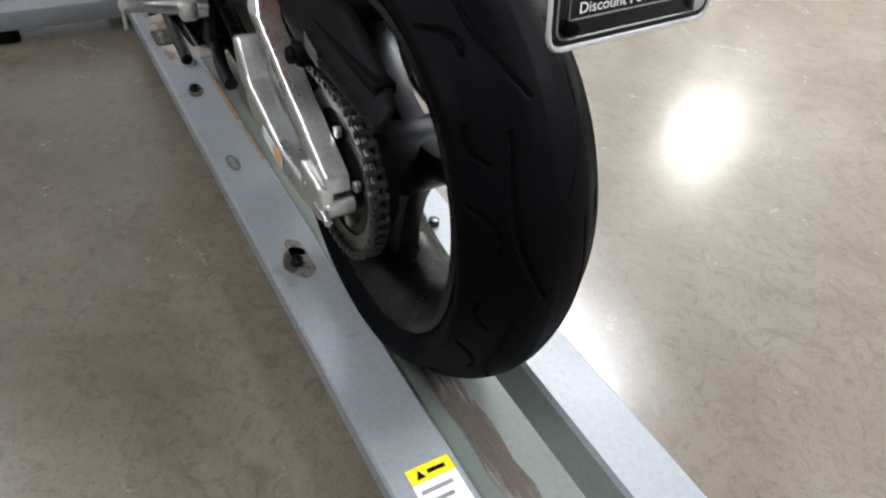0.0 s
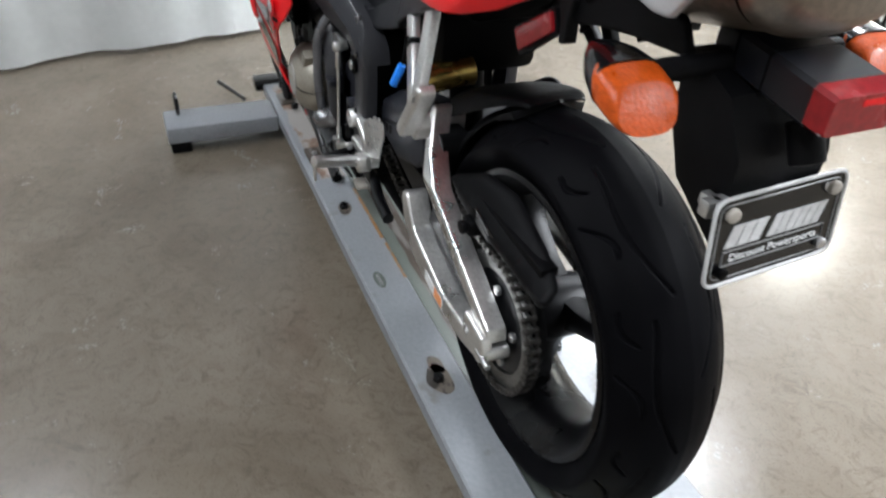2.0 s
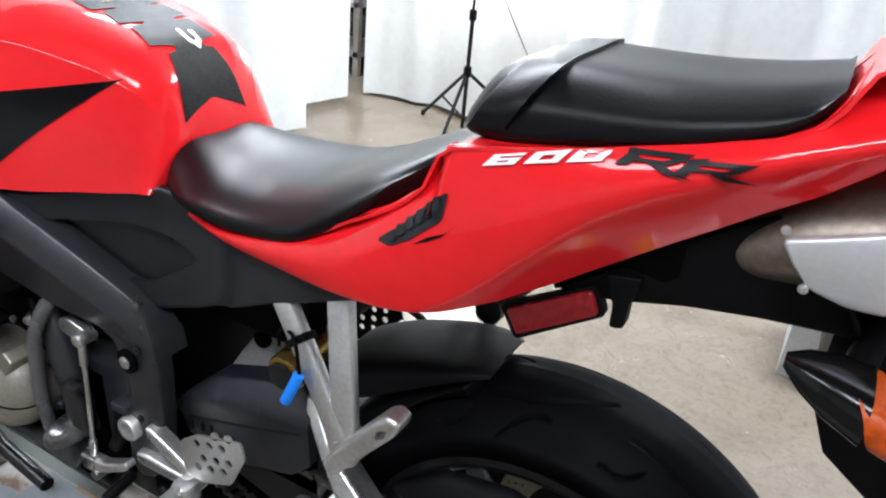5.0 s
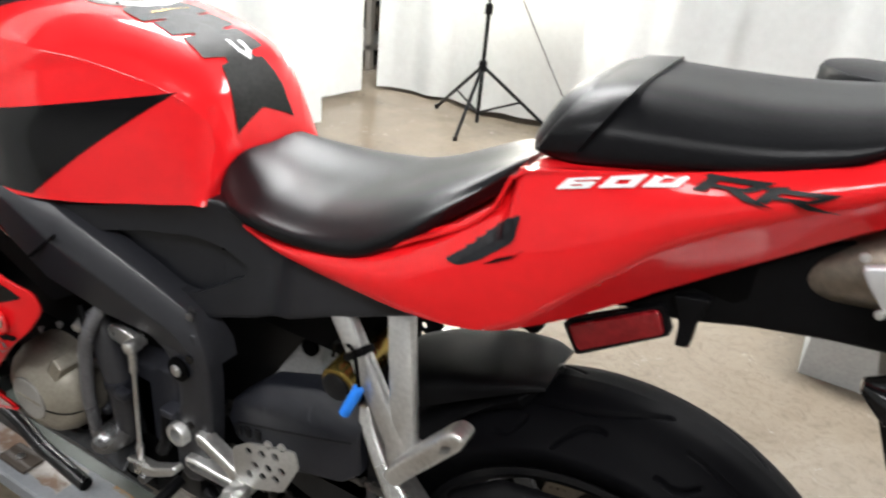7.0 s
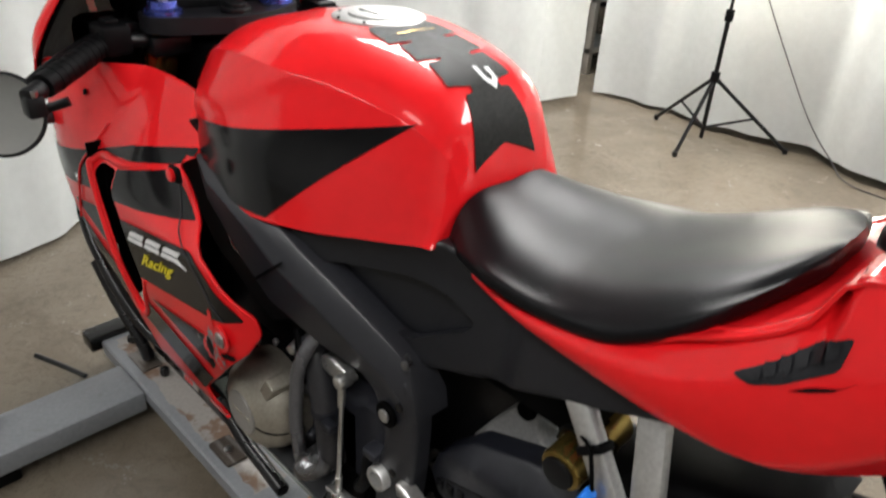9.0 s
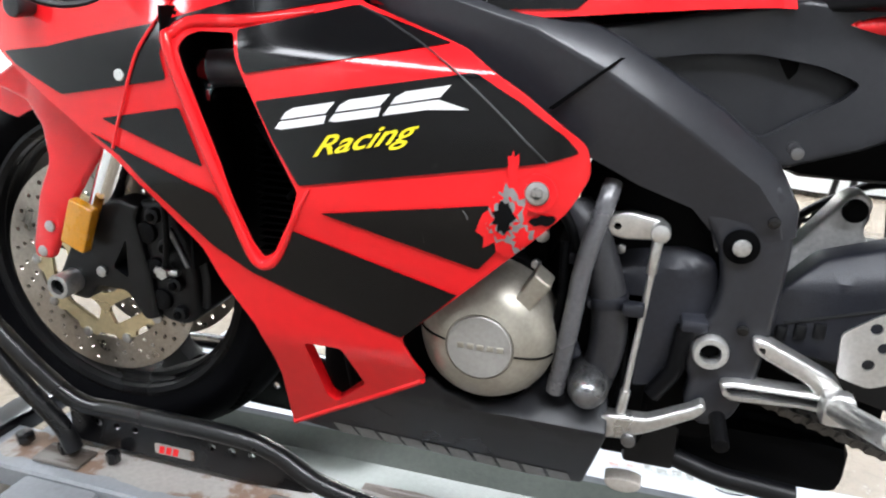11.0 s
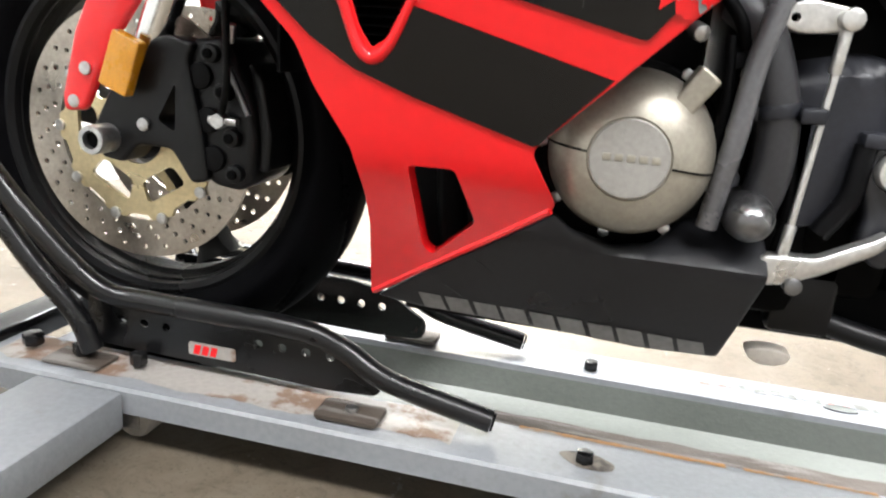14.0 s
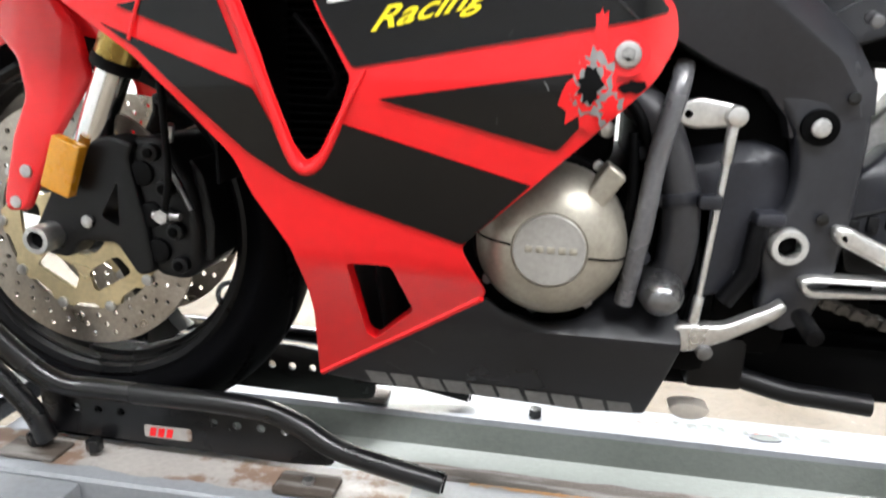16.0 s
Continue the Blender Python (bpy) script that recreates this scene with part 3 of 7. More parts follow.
def dolly():
    top = thing("wheel_dolly", "grey steel channel dolly on small casters carrying a motorcycle", "dolly", (-0.4, 0, 0))
    prof = [(-0.174, 0.058), (-0.174, HT - 0.004), (-0.170, HT), (-0.078, HT), (-0.074, HT - 0.004), (-0.068, FLOOR_Z), (0.064, FLOOR_Z), (0.096, HT - 0.004), (0.100, HT), (0.184, HT), (0.188, HT - 0.004), (0.188, 0.058)]
    inner = [(-0.171, 0.058), (-0.171, HT - 0.006), (-0.167, HT - 0.003), (-0.080, HT - 0.003), (-0.077, HT - 0.006), (-0.071, FLOOR_Z - 0.003), (0.067, FLOOR_Z - 0.003), (0.099, HT - 0.006), (0.102, HT - 0.003), (0.182, HT - 0.003), (0.185, HT - 0.006), (0.185, 0.058)]
    bm, rows = bmesh.new(), []
    for x in np.linspace(RAIL_X[0], RAIL_X[1], 40):
        rows.append([bm.verts.new((x, y, z)) for y, z in prof + inner[::-1]])
    n = len(rows[0])
    for a, b in zip(rows, rows[1:]):
        for k in range(n):
            bm.faces.new((a[k], a[(k + 1) % n], b[(k + 1) % n], b[k]))
    bm.faces.new(rows[0]), bm.faces.new(rows[-1])
    bmesh.ops.recalc_face_normals(bm, faces=bm.faces)
    rail = part("rail", bm, RAIL, top, "folded grey powder-coated steel channel", 30)
    # the darker liner of the channel and the rusty strips
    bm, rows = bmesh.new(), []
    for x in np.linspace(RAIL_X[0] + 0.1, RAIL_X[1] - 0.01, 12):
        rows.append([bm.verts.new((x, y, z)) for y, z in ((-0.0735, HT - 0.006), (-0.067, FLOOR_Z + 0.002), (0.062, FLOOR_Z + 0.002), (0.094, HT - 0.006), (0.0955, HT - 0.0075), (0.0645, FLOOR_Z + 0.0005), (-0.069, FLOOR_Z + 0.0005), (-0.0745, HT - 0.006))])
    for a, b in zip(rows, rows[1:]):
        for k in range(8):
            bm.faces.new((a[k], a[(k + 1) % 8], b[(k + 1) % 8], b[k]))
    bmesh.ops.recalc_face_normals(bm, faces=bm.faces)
    part("channel_liner", bm, RAIL_IN, rail, "darker grey channel floor and sides with brown patches", 30)
    part("rust_strip", sheet_flat(wavy_strip(-1.0, 0.85, -0.034, 0.010, 5), FLOOR_Z + 0.0032), RUST, rail, "rusty scraped wheel track")
    for x0, x1, y, w2 in ((-0.86, -0.62, -0.080, 0.004), (-0.60, -0.46, -0.079, 0.003)):
        part("rust_edge", sheet_flat(wavy_strip(x0, x1, y - w2, y + w2, 9), HT + 0.0008), RUST_ORANGE, rail, "orange rust along the folded edge")
    part("rust_stain", sheet_flat(wavy_strip(-1.57, -0.93, -0.150, -0.082, 2), HT + 0.0006), RUST_LIGHT, rail, "rust-stained grey paint")
    for x, y, r in ((-0.15, -0.125, 0.032), (-0.183, -0.118, 0.02), (-0.775, -0.128, 0.024)):
        rnd = random.Random(int(1000 * abs(x)))
        wob = [rnd.uniform(0.8, 1.15) for _ in range(9)]
        ring = [(x + r * w2 * math.cos(a) * 1.3, y + r * w2 * math.sin(a) * 0.8) for a, w2 in ((q, float(np.interp(q, np.linspace(0, 2 * math.pi, 10), wob + wob[:1]))) for q in np.linspace(0, 2 * math.pi, 30, endpoint=False))]
        part("oil_stain", sheet_flat(ring, HT + 0.0011), GRIME, rail, "dark oily stain round a bolt")
    for x, y in ((-0.446, 0.135), (0.10, 0.135)):
        part("slot_hole", sheet_flat([(x + 0.022 * math.cos(a), y + 0.009 * math.sin(a)) for a in np.linspace(0, 6.283, 20, endpoint=False)], HT + 0.0013), RAIL_IN, rail, "oval plug in the flange")
        part("slot_rim", pipe([(x + 0.022 * math.cos(a), y + 0.009 * math.sin(a), HT + 0.001) for a in np.linspace(0, 6.283, 17)], 0.0012, 6, 2), RAIL, rail)
    for x, y in ((-0.145, -0.128), (-0.778, -0.13), (-0.786, 0.13), (-0.145, 0.13)):
        bolt_head((x, y, HT - 0.001), (0, 0, 1), 0.011, 0.014, BLACK_STEEL, top, "flange_bolt", True)
    # worn print on the far flange
    rnd = random.Random(12)
    x = -0.63
    for k in range(15):
        w = rnd.uniform(0.008, 0.020)
        red = k in (0, 1, 2, 9, 10, 13)
        y = 0.146 if k % 2 else 0.142
        part("worn_print", sheet_flat([(x, y), (x + w, y), (x + w - 0.002, y + (0.006 if red else 0.014)), (x - 0.003, y + (0.006 if red else 0.014))], HT + 0.0008), PRINT_RED if red else PRINT_GREY, rail, "worn red print" if red else "worn grey print")
        x += w + rnd.uniform(0.004, 0.009)
    # cross arms
    for s in (-1, 1):
        y0, y1 = sorted((s * (0.176 if s < 0 else 0.190), s * 0.505))
        arm = part("cross_arm", block(-1.475, -1.345, y0, y1, 0.038, HT - 0.002, 0.006), RAIL, top, "grey square outrigger arm")
        part("arm_pad", block(-1.465, -1.355, min(s * 0.44, s * 0.5), max(s * 0.44, s * 0.5), 0.0, 0.040, 0.008), BLACK_PLASTIC, arm, "black rubber foot")
        ring = [(-1.445 + 0.03 * math.cos(a), s * 0.462, HT + 0.03 + 0.03 * math.sin(a)) for a in np.linspace(0, 2 * math.pi, 17)]
        part("tie_ring", pipe(ring, 0.006, 8, 3), BLACK_STEEL, arm, "black steel tie-down ring")
    part("lever", pipe([(-1.47, -0.255, HT + 0.008), (-1.53, -0.28, HT + 0.012), (-1.60, -0.315, HT + 0.02)], 0.006, 8), BLACK_STEEL, top)
    part("end_bar", block(-1.64, -1.585, -0.20, 0.20, 0.068, 0.108, 0.006), BLACK_STEEL, top, "black steel bar across the channel end")
    for x in (-1.363, -0.805, 0.45):
        for s in (-1, 1):
            y = s * 0.118
            c = part("caster", lathe([(0.006, -0.02), (0.023, -0.02), (0.026, -0.015), (0.026, 0.015), (0.023, 0.02), (0.006, 0.02)], (x, y, 0.0262), 28), CREAM, top, "cream plastic caster wheel")
            part("caster_fork", join(block(x - 0.012, x + 0.012, y - 0.026, y - 0.021, 0.016, 0.078, 0.002), block(x - 0.012, x + 0.012, y + 0.021, y + 0.026, 0.016, 0.078, 0.002), block(x - 0.014, x + 0.014, y - 0.026, y + 0.026, 0.056, 0.078, 0.002)), ZINC, c)
    # warning label
    lab = part("warning_label", block(0.285, 0.445, -0.146, -0.084, HT + 0.0006, HT + 0.0016, 0), WHITE, rail, "white and yellow printed warning label", 0)
    part("yellow_band", block(0.285, 0.308, -0.146, -0.084, HT + 0.0017, HT + 0.0022, 0), YELLOW, lab, "yellow band", 0)
    part("triangle_mark", sheet_flat([(0.290, -0.130), (0.303, -0.1365), (0.303, -0.1235)], HT + 0.0026), BLACK_GLOSS, lab)
    part("text_bar", block(0.2935, 0.2995, -0.119, -0.094, HT + 0.0023, HT + 0.0026, 0), BLACK_GLOSS, lab, "", 0)
    for k in range(7):
        part("text_bar", block(0.318 + k * 0.015, 0.324 + k * 0.015, -0.14, -0.095 - 0.006 * (k % 3), HT + 0.0017, HT + 0.002, 0), SILVER_INK, lab, "", 0)
    mark = part("maker_mark", sheet_flat([(-0.47 + 0.03 * math.cos(a), -0.137 + 0.012 * math.sin(a)) for a in np.linspace(0, 6.283, 28, endpoint=False)], HT + 0.0014), RAIL_IN, rail, "oval maker mark")
    for k in range(5):
        part("mark_bar", block(-0.488 + k * 0.008, -0.483 + k * 0.008, -0.141, -0.133, HT + 0.0015, HT + 0.0019, 0), SILVER_INK, mark, "", 0)
    return top


def wavy_strip(x0, x1, y0, y1, seed):
    rnd = random.Random(seed)
    w = (y1 - y0) * 0.07
    xs = np.linspace(x0, x1, 46)
    return [(x, y0 + w * rnd.uniform(-1, 1)) for x in xs] + [(x, y1 + w * rnd.uniform(-1, 1)) for x in xs[::-1]]


def sheet_flat(poly, z):
    """A thin flat patch at height z, from (x, y) outlines."""
    bm = bmesh.new()
    bm.faces.new([bm.verts.new((x, y, z)) for x, y in poly])
    bmesh.ops.triangulate(bm, faces=bm.faces[:])
    bmesh.ops.recalc_face_normals(bm, faces=bm.faces)
    if bm.faces[0].normal.z < 0:
        bmesh.ops.reverse_faces(bm, faces=bm.faces)
    return bm


dolly()


def chock():
    """The black steel wheel chock bolted to the channel."""
    top = thing("wheel_chock", "black tubular steel wheel chock bolted to the dolly", "wheel chock", (-1.3, 0, HT))
    for s in (-1, 1):
        y = s * (0.113 if s < 0 else 0.138)
        line = [(-1.600, s * 0.148, 0.428), (-1.562, s * 0.153, 0.375), (-1.49, s * 0.146, 0.285), (-1.415, s * 0.126, 0.202), (-1.34, y, 0.188), (-1.15, y, 0.186), (-1.085, y, 0.172), (-1.02, y, 0.138), (-0.89, y * 1.02, 0.112)]
        part("side_tube", pipe(line, 0.014, 14, 7), BLACK_STEEL, top, "bent black steel tube")
        # black disc on the tube end paints the shade of its hollow
        part("tube_bore", rod((-0.889, y * 1.02, 0.112), (-0.8865, y * 1.02, 0.1115), 0.0115), DARK, top, "black disc for the shade in the open tube end")
        part("front_stay", pipe([(-1.56, s * 0.155, 0.325), (-1.50, s * 0.145, 0.235), (-1.445, s * 0.132, 0.16), (-1.43, s * 0.125, 0.112)], 0.014, 14, 7), BLACK_STEEL, top, "bent black steel stay")
        holes = [ring_of(-1.40 + 0.033 * k, 0.150, 0.006, 14) for k in range(3)] + [ring_of(-1.20 + 0.033 * k, 0.150, 0.006, 14) for k in range(4)]
        bm = sheet(rounded([(-1.452, 0.185), (-1.452, 0.112), (-1.10, 0.104), (-1.035, 0.108), (-1.03, 0.135), (-1.09, 0.172), (-1.15, 0.185)], 0.012), -0.101, 0.006, holes, grid=0)
        plate = part("side_plate", bm if s < 0 else flip(bm), BLACK_STEEL, top, "perforated black steel side plate")
        if s < 0:
            bmd = sheet(rounded([(-1.300, 0.137), (-1.232, 0.137), (-1.232, 0.119), (-1.300, 0.119)], 0.004), -0.1025, 0.001, grid=0)
            st = part("sticker", bmd, RUST_LIGHT, plate, "small white and red maker sticker")
            for k in range(3):
                q = -1.293 + 0.012 * k
                part("red_mark", sheet([(q, 0.121), (q + 0.009, 0.121), (q + 0.012, 0.134), (q + 0.003, 0.134)], -0.1032, 0.0004, grid=0), RED, st)
        for bx in (-1.531, -1.45, -1.365):
            bolt_head((bx, s * 0.118, HT + 0.006), (0, 0, 1), 0.014 if bx != -1.365 else 0.011, 0.018, BLACK_STEEL, top, "chock_bolt", True)
        part("foot_plate", block(-1.49, -1.405, s * 0.128 - 0.024, s * 0.128 + 0.024, HT + 0.001, HT + 0.007, 0.003), RUST, top, "rusty steel foot plate")
        part("foot_plate", block(-1.10, -1.02, s * 0.132 - 0.024, s * 0.132 + 0.024, HT + 0.001, HT + 0.009, 0.006), RUST, top, "rusty steel foot plate")
        bolt_head((-1.058, s * 0.134, HT + 0.009), (0, 0, 1), 0.008, 0.006, ZINC, top, "plate_bolt", True)
    hoop = [(-1.600, -0.148, 0.428), (-1.655, -0.125, 0.470), (-1.715, -0.075, 0.490), (-1.735, 0, 0.495), (-1.715, 0.075, 0.490), (-1.655, 0.125, 0.470), (-1.600, 0.148, 0.428)]
    part("hoop", pipe(hoop, 0.014, 14, 7), BLACK_STEEL, top, "bent black steel hoop")
    part("cradle", block(-1.47, -1.31, -0.06, 0.06, FLOOR_Z + 0.003, 0.107, 0.004), BLACK_STEEL, top, "black steel wheel cradle")


chock()


# ---- the motorcycle ----
BIKE = thing("motorcycle", "red and black sport motorcycle with a scuffed fairing, in a chock", "motorcycle", (-0.7, 0, 0))
REAR = Vector((0.012, 0, 0.371))
FRONT = Vector((-1.39, 0, 0.397))


def tyre_mesh(name, centre, radius, width, rim, grooves, nt, ns, parent, label):
    """A tyre with a round crown; grooves are cut where the pattern runs."""
    half = width / 2
    ctrl = np.array([(rim - 0.006, -half * 0.66), (rim + 0.01, -half * 0.84), (rim + (radius - rim) * 0.30, -half * 0.975), (rim + (radius - rim) * 0.46, -half),
                     (radius - 0.19 * width, -half * 0.80), (radius - 0.091 * width, -half * 0.56), (radius - 0.023 * width, -half * 0.27), (radius, 0.0)])
    line = smooth_line([(r, y, 0) for r, y in ctrl], 12)
    full = [(p.x, p.y) for p in line] + [(p.x, -p.y) for p in reversed(line[:-1])]
    arc = np.r_[0, np.cumsum(np.hypot(*np.diff(np.array(full), axis=0).T))]
    s = np.linspace(0, arc[-1], ns)
    rr, yy = np.interp(s, arc, [p[0] for p in full]), np.interp(s, arc, [p[1] for p in full])
    s = s - arc[-1] / 2
    th = np.linspace(0, 2 * math.pi, nt, endpoint=False)
    S, T = np.meshgrid(s, th)
    depth = grooves(S, T) if grooves else np.zeros_like(S)
    dr, dy = np.gradient(rr), np.gradient(yy)
    ln = np.hypot(dr, dy)
    nr, ny = dy / ln, -dr / ln
    R, Y = rr[None, :] - nr[None, :] * depth, yy[None, :] - ny[None, :] * depth
    X, Z = centre.x + R * np.cos(T), centre.z + R * np.sin(T)
    verts = np.stack([X, centre.y + Y, Z], -1).reshape(-1, 3)
    i, j = np.meshgrid(np.arange(nt), np.arange(ns - 1), indexing="ij")
    k = (i + 1) % nt
    faces = np.stack([i * ns + j, i * ns + j + 1, k * ns + j + 1, k * ns + j], -1).reshape(-1, 4)
    me = bpy.data.meshes.new(name)
    me.from_pydata(verts.tolist(), [], faces.tolist())
    me.update()
    bm = bmesh.new()
    bm.from_mesh(me)
    bmesh.ops.recalc_face_normals(bm, faces=bm.faces)
    bm.to_mesh(me)
    bm.free()
    return place_mesh(name, me, RUBBER, parent, label, 60)


def cut(dist, w, depth=0.0035):
    return depth * np.clip((w - dist) / (0.35 * w) + 0.2, 0, 1)


def rear_pattern(S, T):
    """Long sweeping grooves, in a repeat round the wheel, with short ones on the shoulders."""
    rep, d = 9, np.zeros_like(S)
    step = 2 * math.pi / rep
    for sign in (-1, 1):
        u = ((T + (0 if sign < 0 else 0.5 * step)) % step) / step
        a = S * sign
        for u0, u1, s0, s1, bow, w in ((0.05, 0.92, 0.012, 0.052, 0.016, 0.0021), (0.32, 0.60, 0.062, 0.088, -0.008, 0.0021), (0.78, 1.0, 0.064, 0.088, 0.008, 0.0020)):
            for off in (-1, 0, 1):
                t = (u + off - u0) / (u1 - u0)
                path = s0 + (s1 - s0) * t + bow * np.sin(math.pi * t * 1.25)
                end = np.minimum(t, 1 - t) * (u1 - u0) * step * 0.31
                dist = np.where(end > 0, np.abs(a - path) * (0.8 if w > 0 else 1), np.hypot(a - path, end))
                d = np.maximum(d, np.where(end > -0.004, cut(dist, w * np.clip(1.3 - np.abs(t - 0.5), 0.6, 1.2)), 0))
    return d


def front_pattern(S, T):
    rep, d = 11, np.zeros_like(S)
    step = 2 * math.pi / rep
    for sign in (-1, 1):
        u = ((T + (0 if sign < 0 else 0.5 * step)) % step) / step
        a = S * sign
        for u0, u1, s0, s1 in ((0.1, 0.8, 0.008, 0.042), (0.45, 0.95, 0.035, 0.055)):
            t = (u - u0) / (u1 - u0)
            path = s0 + (s1 - s0) * t
            d = np.maximum(d, np.where((t > 0) & (t < 1), cut(np.abs(a - path), 0.0026), 0))
    return d


def wheel_rim(centre, r, half, parent, mat, spokes, hub, twist, deep=0.042):
    c = tuple(centre)
    prof = [(r - 0.004, -half), (r + 0.004, -half + 0.002), (r + 0.004, -half + 0.008), (r - 0.016, -half + 0.014), (r - deep * 0.62, -half + 0.03), (r - deep * 0.8, -half * 0.35), (r - deep * 0.8, half * 0.35),
            (r - deep * 0.62, half - 0.03), (r - 0.016, half - 0.014), (r + 0.004, half - 0.008), (r + 0.004, half - 0.002), (r - 0.004, half), (r - 0.012, half - 0.004), (r - deep * 0.76, half - 0.032), (r - deep, half * 0.3), (r - deep, -half * 0.3), (r - deep * 0.76, -half + 0.032), (r - 0.012, -half + 0.004)]
    barrel = part("rim", lathe(prof, c, 120, closed=True), mat, parent, "black alloy rim")
    part("hub", lathe([(0.012, -hub), (0.034, -hub), (0.038, -hub + 0.01), (0.05, -0.03), (0.05, 0.03), (0.038, hub - 0.01), (0.034, hub), (0.012, hub)], c, 48), mat, parent)
    for k in range(spokes):
        a = twist + 2 * math.pi * k / spokes
        ca, sa = math.cos(a), math.sin(a)
        secs = []
        for t, w, h in ((0.0, 0.030, 0.022), (0.25, 0.019, 0.02), (0.6, 0.016, 0.019), (0.88, 0.022, 0.021), (1.0, 0.034, 0.024)):
            q = 0.036 + t * (r - 0.036 - 0.034)
            secs.append((q, [(w, 0.0), (w * 0.86, h * 0.8), (w * 0.45, h), (-w * 0.45, h), (-w * 0.86, h * 0.8), (-w, 0), (-w * 0.86, -h * 0.8), (-w * 0.45, -h), (w * 0.45, -h), (w * 0.86, -h * 0.8)]))
        bm, rows = bmesh.new(), []
        for q, sec in secs:
            rows.append([bm.verts.new((c[0] + q * ca - u * sa, c[1] + v, c[2] + q * sa + u * ca)) for u, v in sec])
        for p, n in zip(rows, rows[1:]):
            for i in range(10):
                bm.faces.new((p[i], p[(i + 1) % 10], n[(i + 1) % 10], n[i]))
        bmesh.ops.recalc_face_normals(bm, faces=bm.faces)
        part("spoke", bm, mat, parent)
    return barrel


def brake_disc(centre, y, r, parent, carrier, inner=0.70):
    c = (centre.x, centre.z)
    holes = [ring_of(*c, r * inner, 72)[::-1]]
    for k in range(30):
        for j in range(3):
            a = 2 * math.pi * (k + 0.33 * j) / 30
            q = r * (0.76 + 0.08 * j)
            holes.append(ring_of(c[0] + q * math.cos(a), c[1] + q * math.sin(a), r * 0.023, 8))
    disc = part("brake_disc", sheet(ring_of(*c, r, 110), y, 0.0045, holes, grid=0), STEEL, parent, "drilled steel brake disc")
    if carrier:
        loops = []
        for k in range(6):
            a = 2 * math.pi * k / 6
            loops.append([(c[0] + q * math.cos(a + w), c[1] + q * math.sin(a + w)) for q, w in ((r * 0.36, -0.3), (r * 0.40, -0.42), (r * 0.56, -0.36), (r * 0.56, 0.36), (r * 0.40, 0.42), (r * 0.36, 0.3))])
        loops = [rounded(l, 0.008, 3) for l in loops]
        outer = []
        for k in range(10):
            for w, q in ((-0.13, 0.70), (0.13, 0.70), (0.2, 0.655), (0.43, 0.655)):
                a = 2 * math.pi * k / 10 + w
                outer.append((c[0] + r * q * math.cos(a), c[1] + r * q * math.sin(a)))
        part("disc_carrier", sheet(outer, y - 0.003, 0.006, [ring_of(*c, r * 0.24, 40)] + loops, grid=0), carrier, disc, "gold anodised disc carrier")
        for k in range(10):
            a = 2 * math.pi * k / 10
            p = (c[0] + r * 0.69 * math.cos(a), y - 0.002, c[1] + r * 0.69 * math.sin(a))
            part("rivet", rod(p, (p[0], p[1] - 0.004, p[2]), 0.0075, n=14, bevel=0.001), ZINC, disc)
    return disc


def rear_wheel():
    w = part("rear_wheel", lathe([(0.008, -0.13), (0.012, -0.13), (0.012, 0.13), (0.008, 0.13)], tuple(REAR), 20), ZINC, BIKE, "wide rear wheel with a worn sport tyre")
    tyre_mesh("tyre", REAR + Vector((0, 0.0, 0)), 0.311, 0.176, 0.222, rear_pattern, 900, 150, w, "wide black sport tyre with curved grooves")
    wheel_rim(REAR, 0.224, 0.076, w, RIM_BLACK, 3, 0.085, 0.35)
    c = (REAR.x, REAR.z)
    teeth = []
    for k in range(42):
        for q, f in ((0.1065, -0.30), (0.1065, -0.16), (0.1125, -0.05), (0.1125, 0.05), (0.1065, 0.16), (0.1065, 0.30)):
            a = 2 * math.pi * (k + f) / 42
            teeth.append((c[0] + q * math.cos(a), c[1] + q * math.sin(a)))
    sp = part("sprocket", sheet(teeth, -0.112, 0.006, [ring_of(*c, 0.084, 40)], grid=0), SPROCKET, w, "worn steel rear sprocket")
    part("sprocket_carrier", lathe([(0.02, -0.108), (0.078, -0.1095), (0.0835, -0.107), (0.0835, -0.07), (0.02, -0.065)], tuple(REAR), 60), BLACK_SATIN, w)
    for k in range(5):
        a = 2 * math.pi * k / 5 + 0.3
        bolt_head((c[0] + 0.062 * math.cos(a), -0.112, c[1] + 0.062 * math.sin(a)), (0, -1, 0), 0.008, 0.008, ZINC, sp, "sprocket_nut", True)
    brake_disc(REAR, 0.095, 0.112, w, None, 0.6)


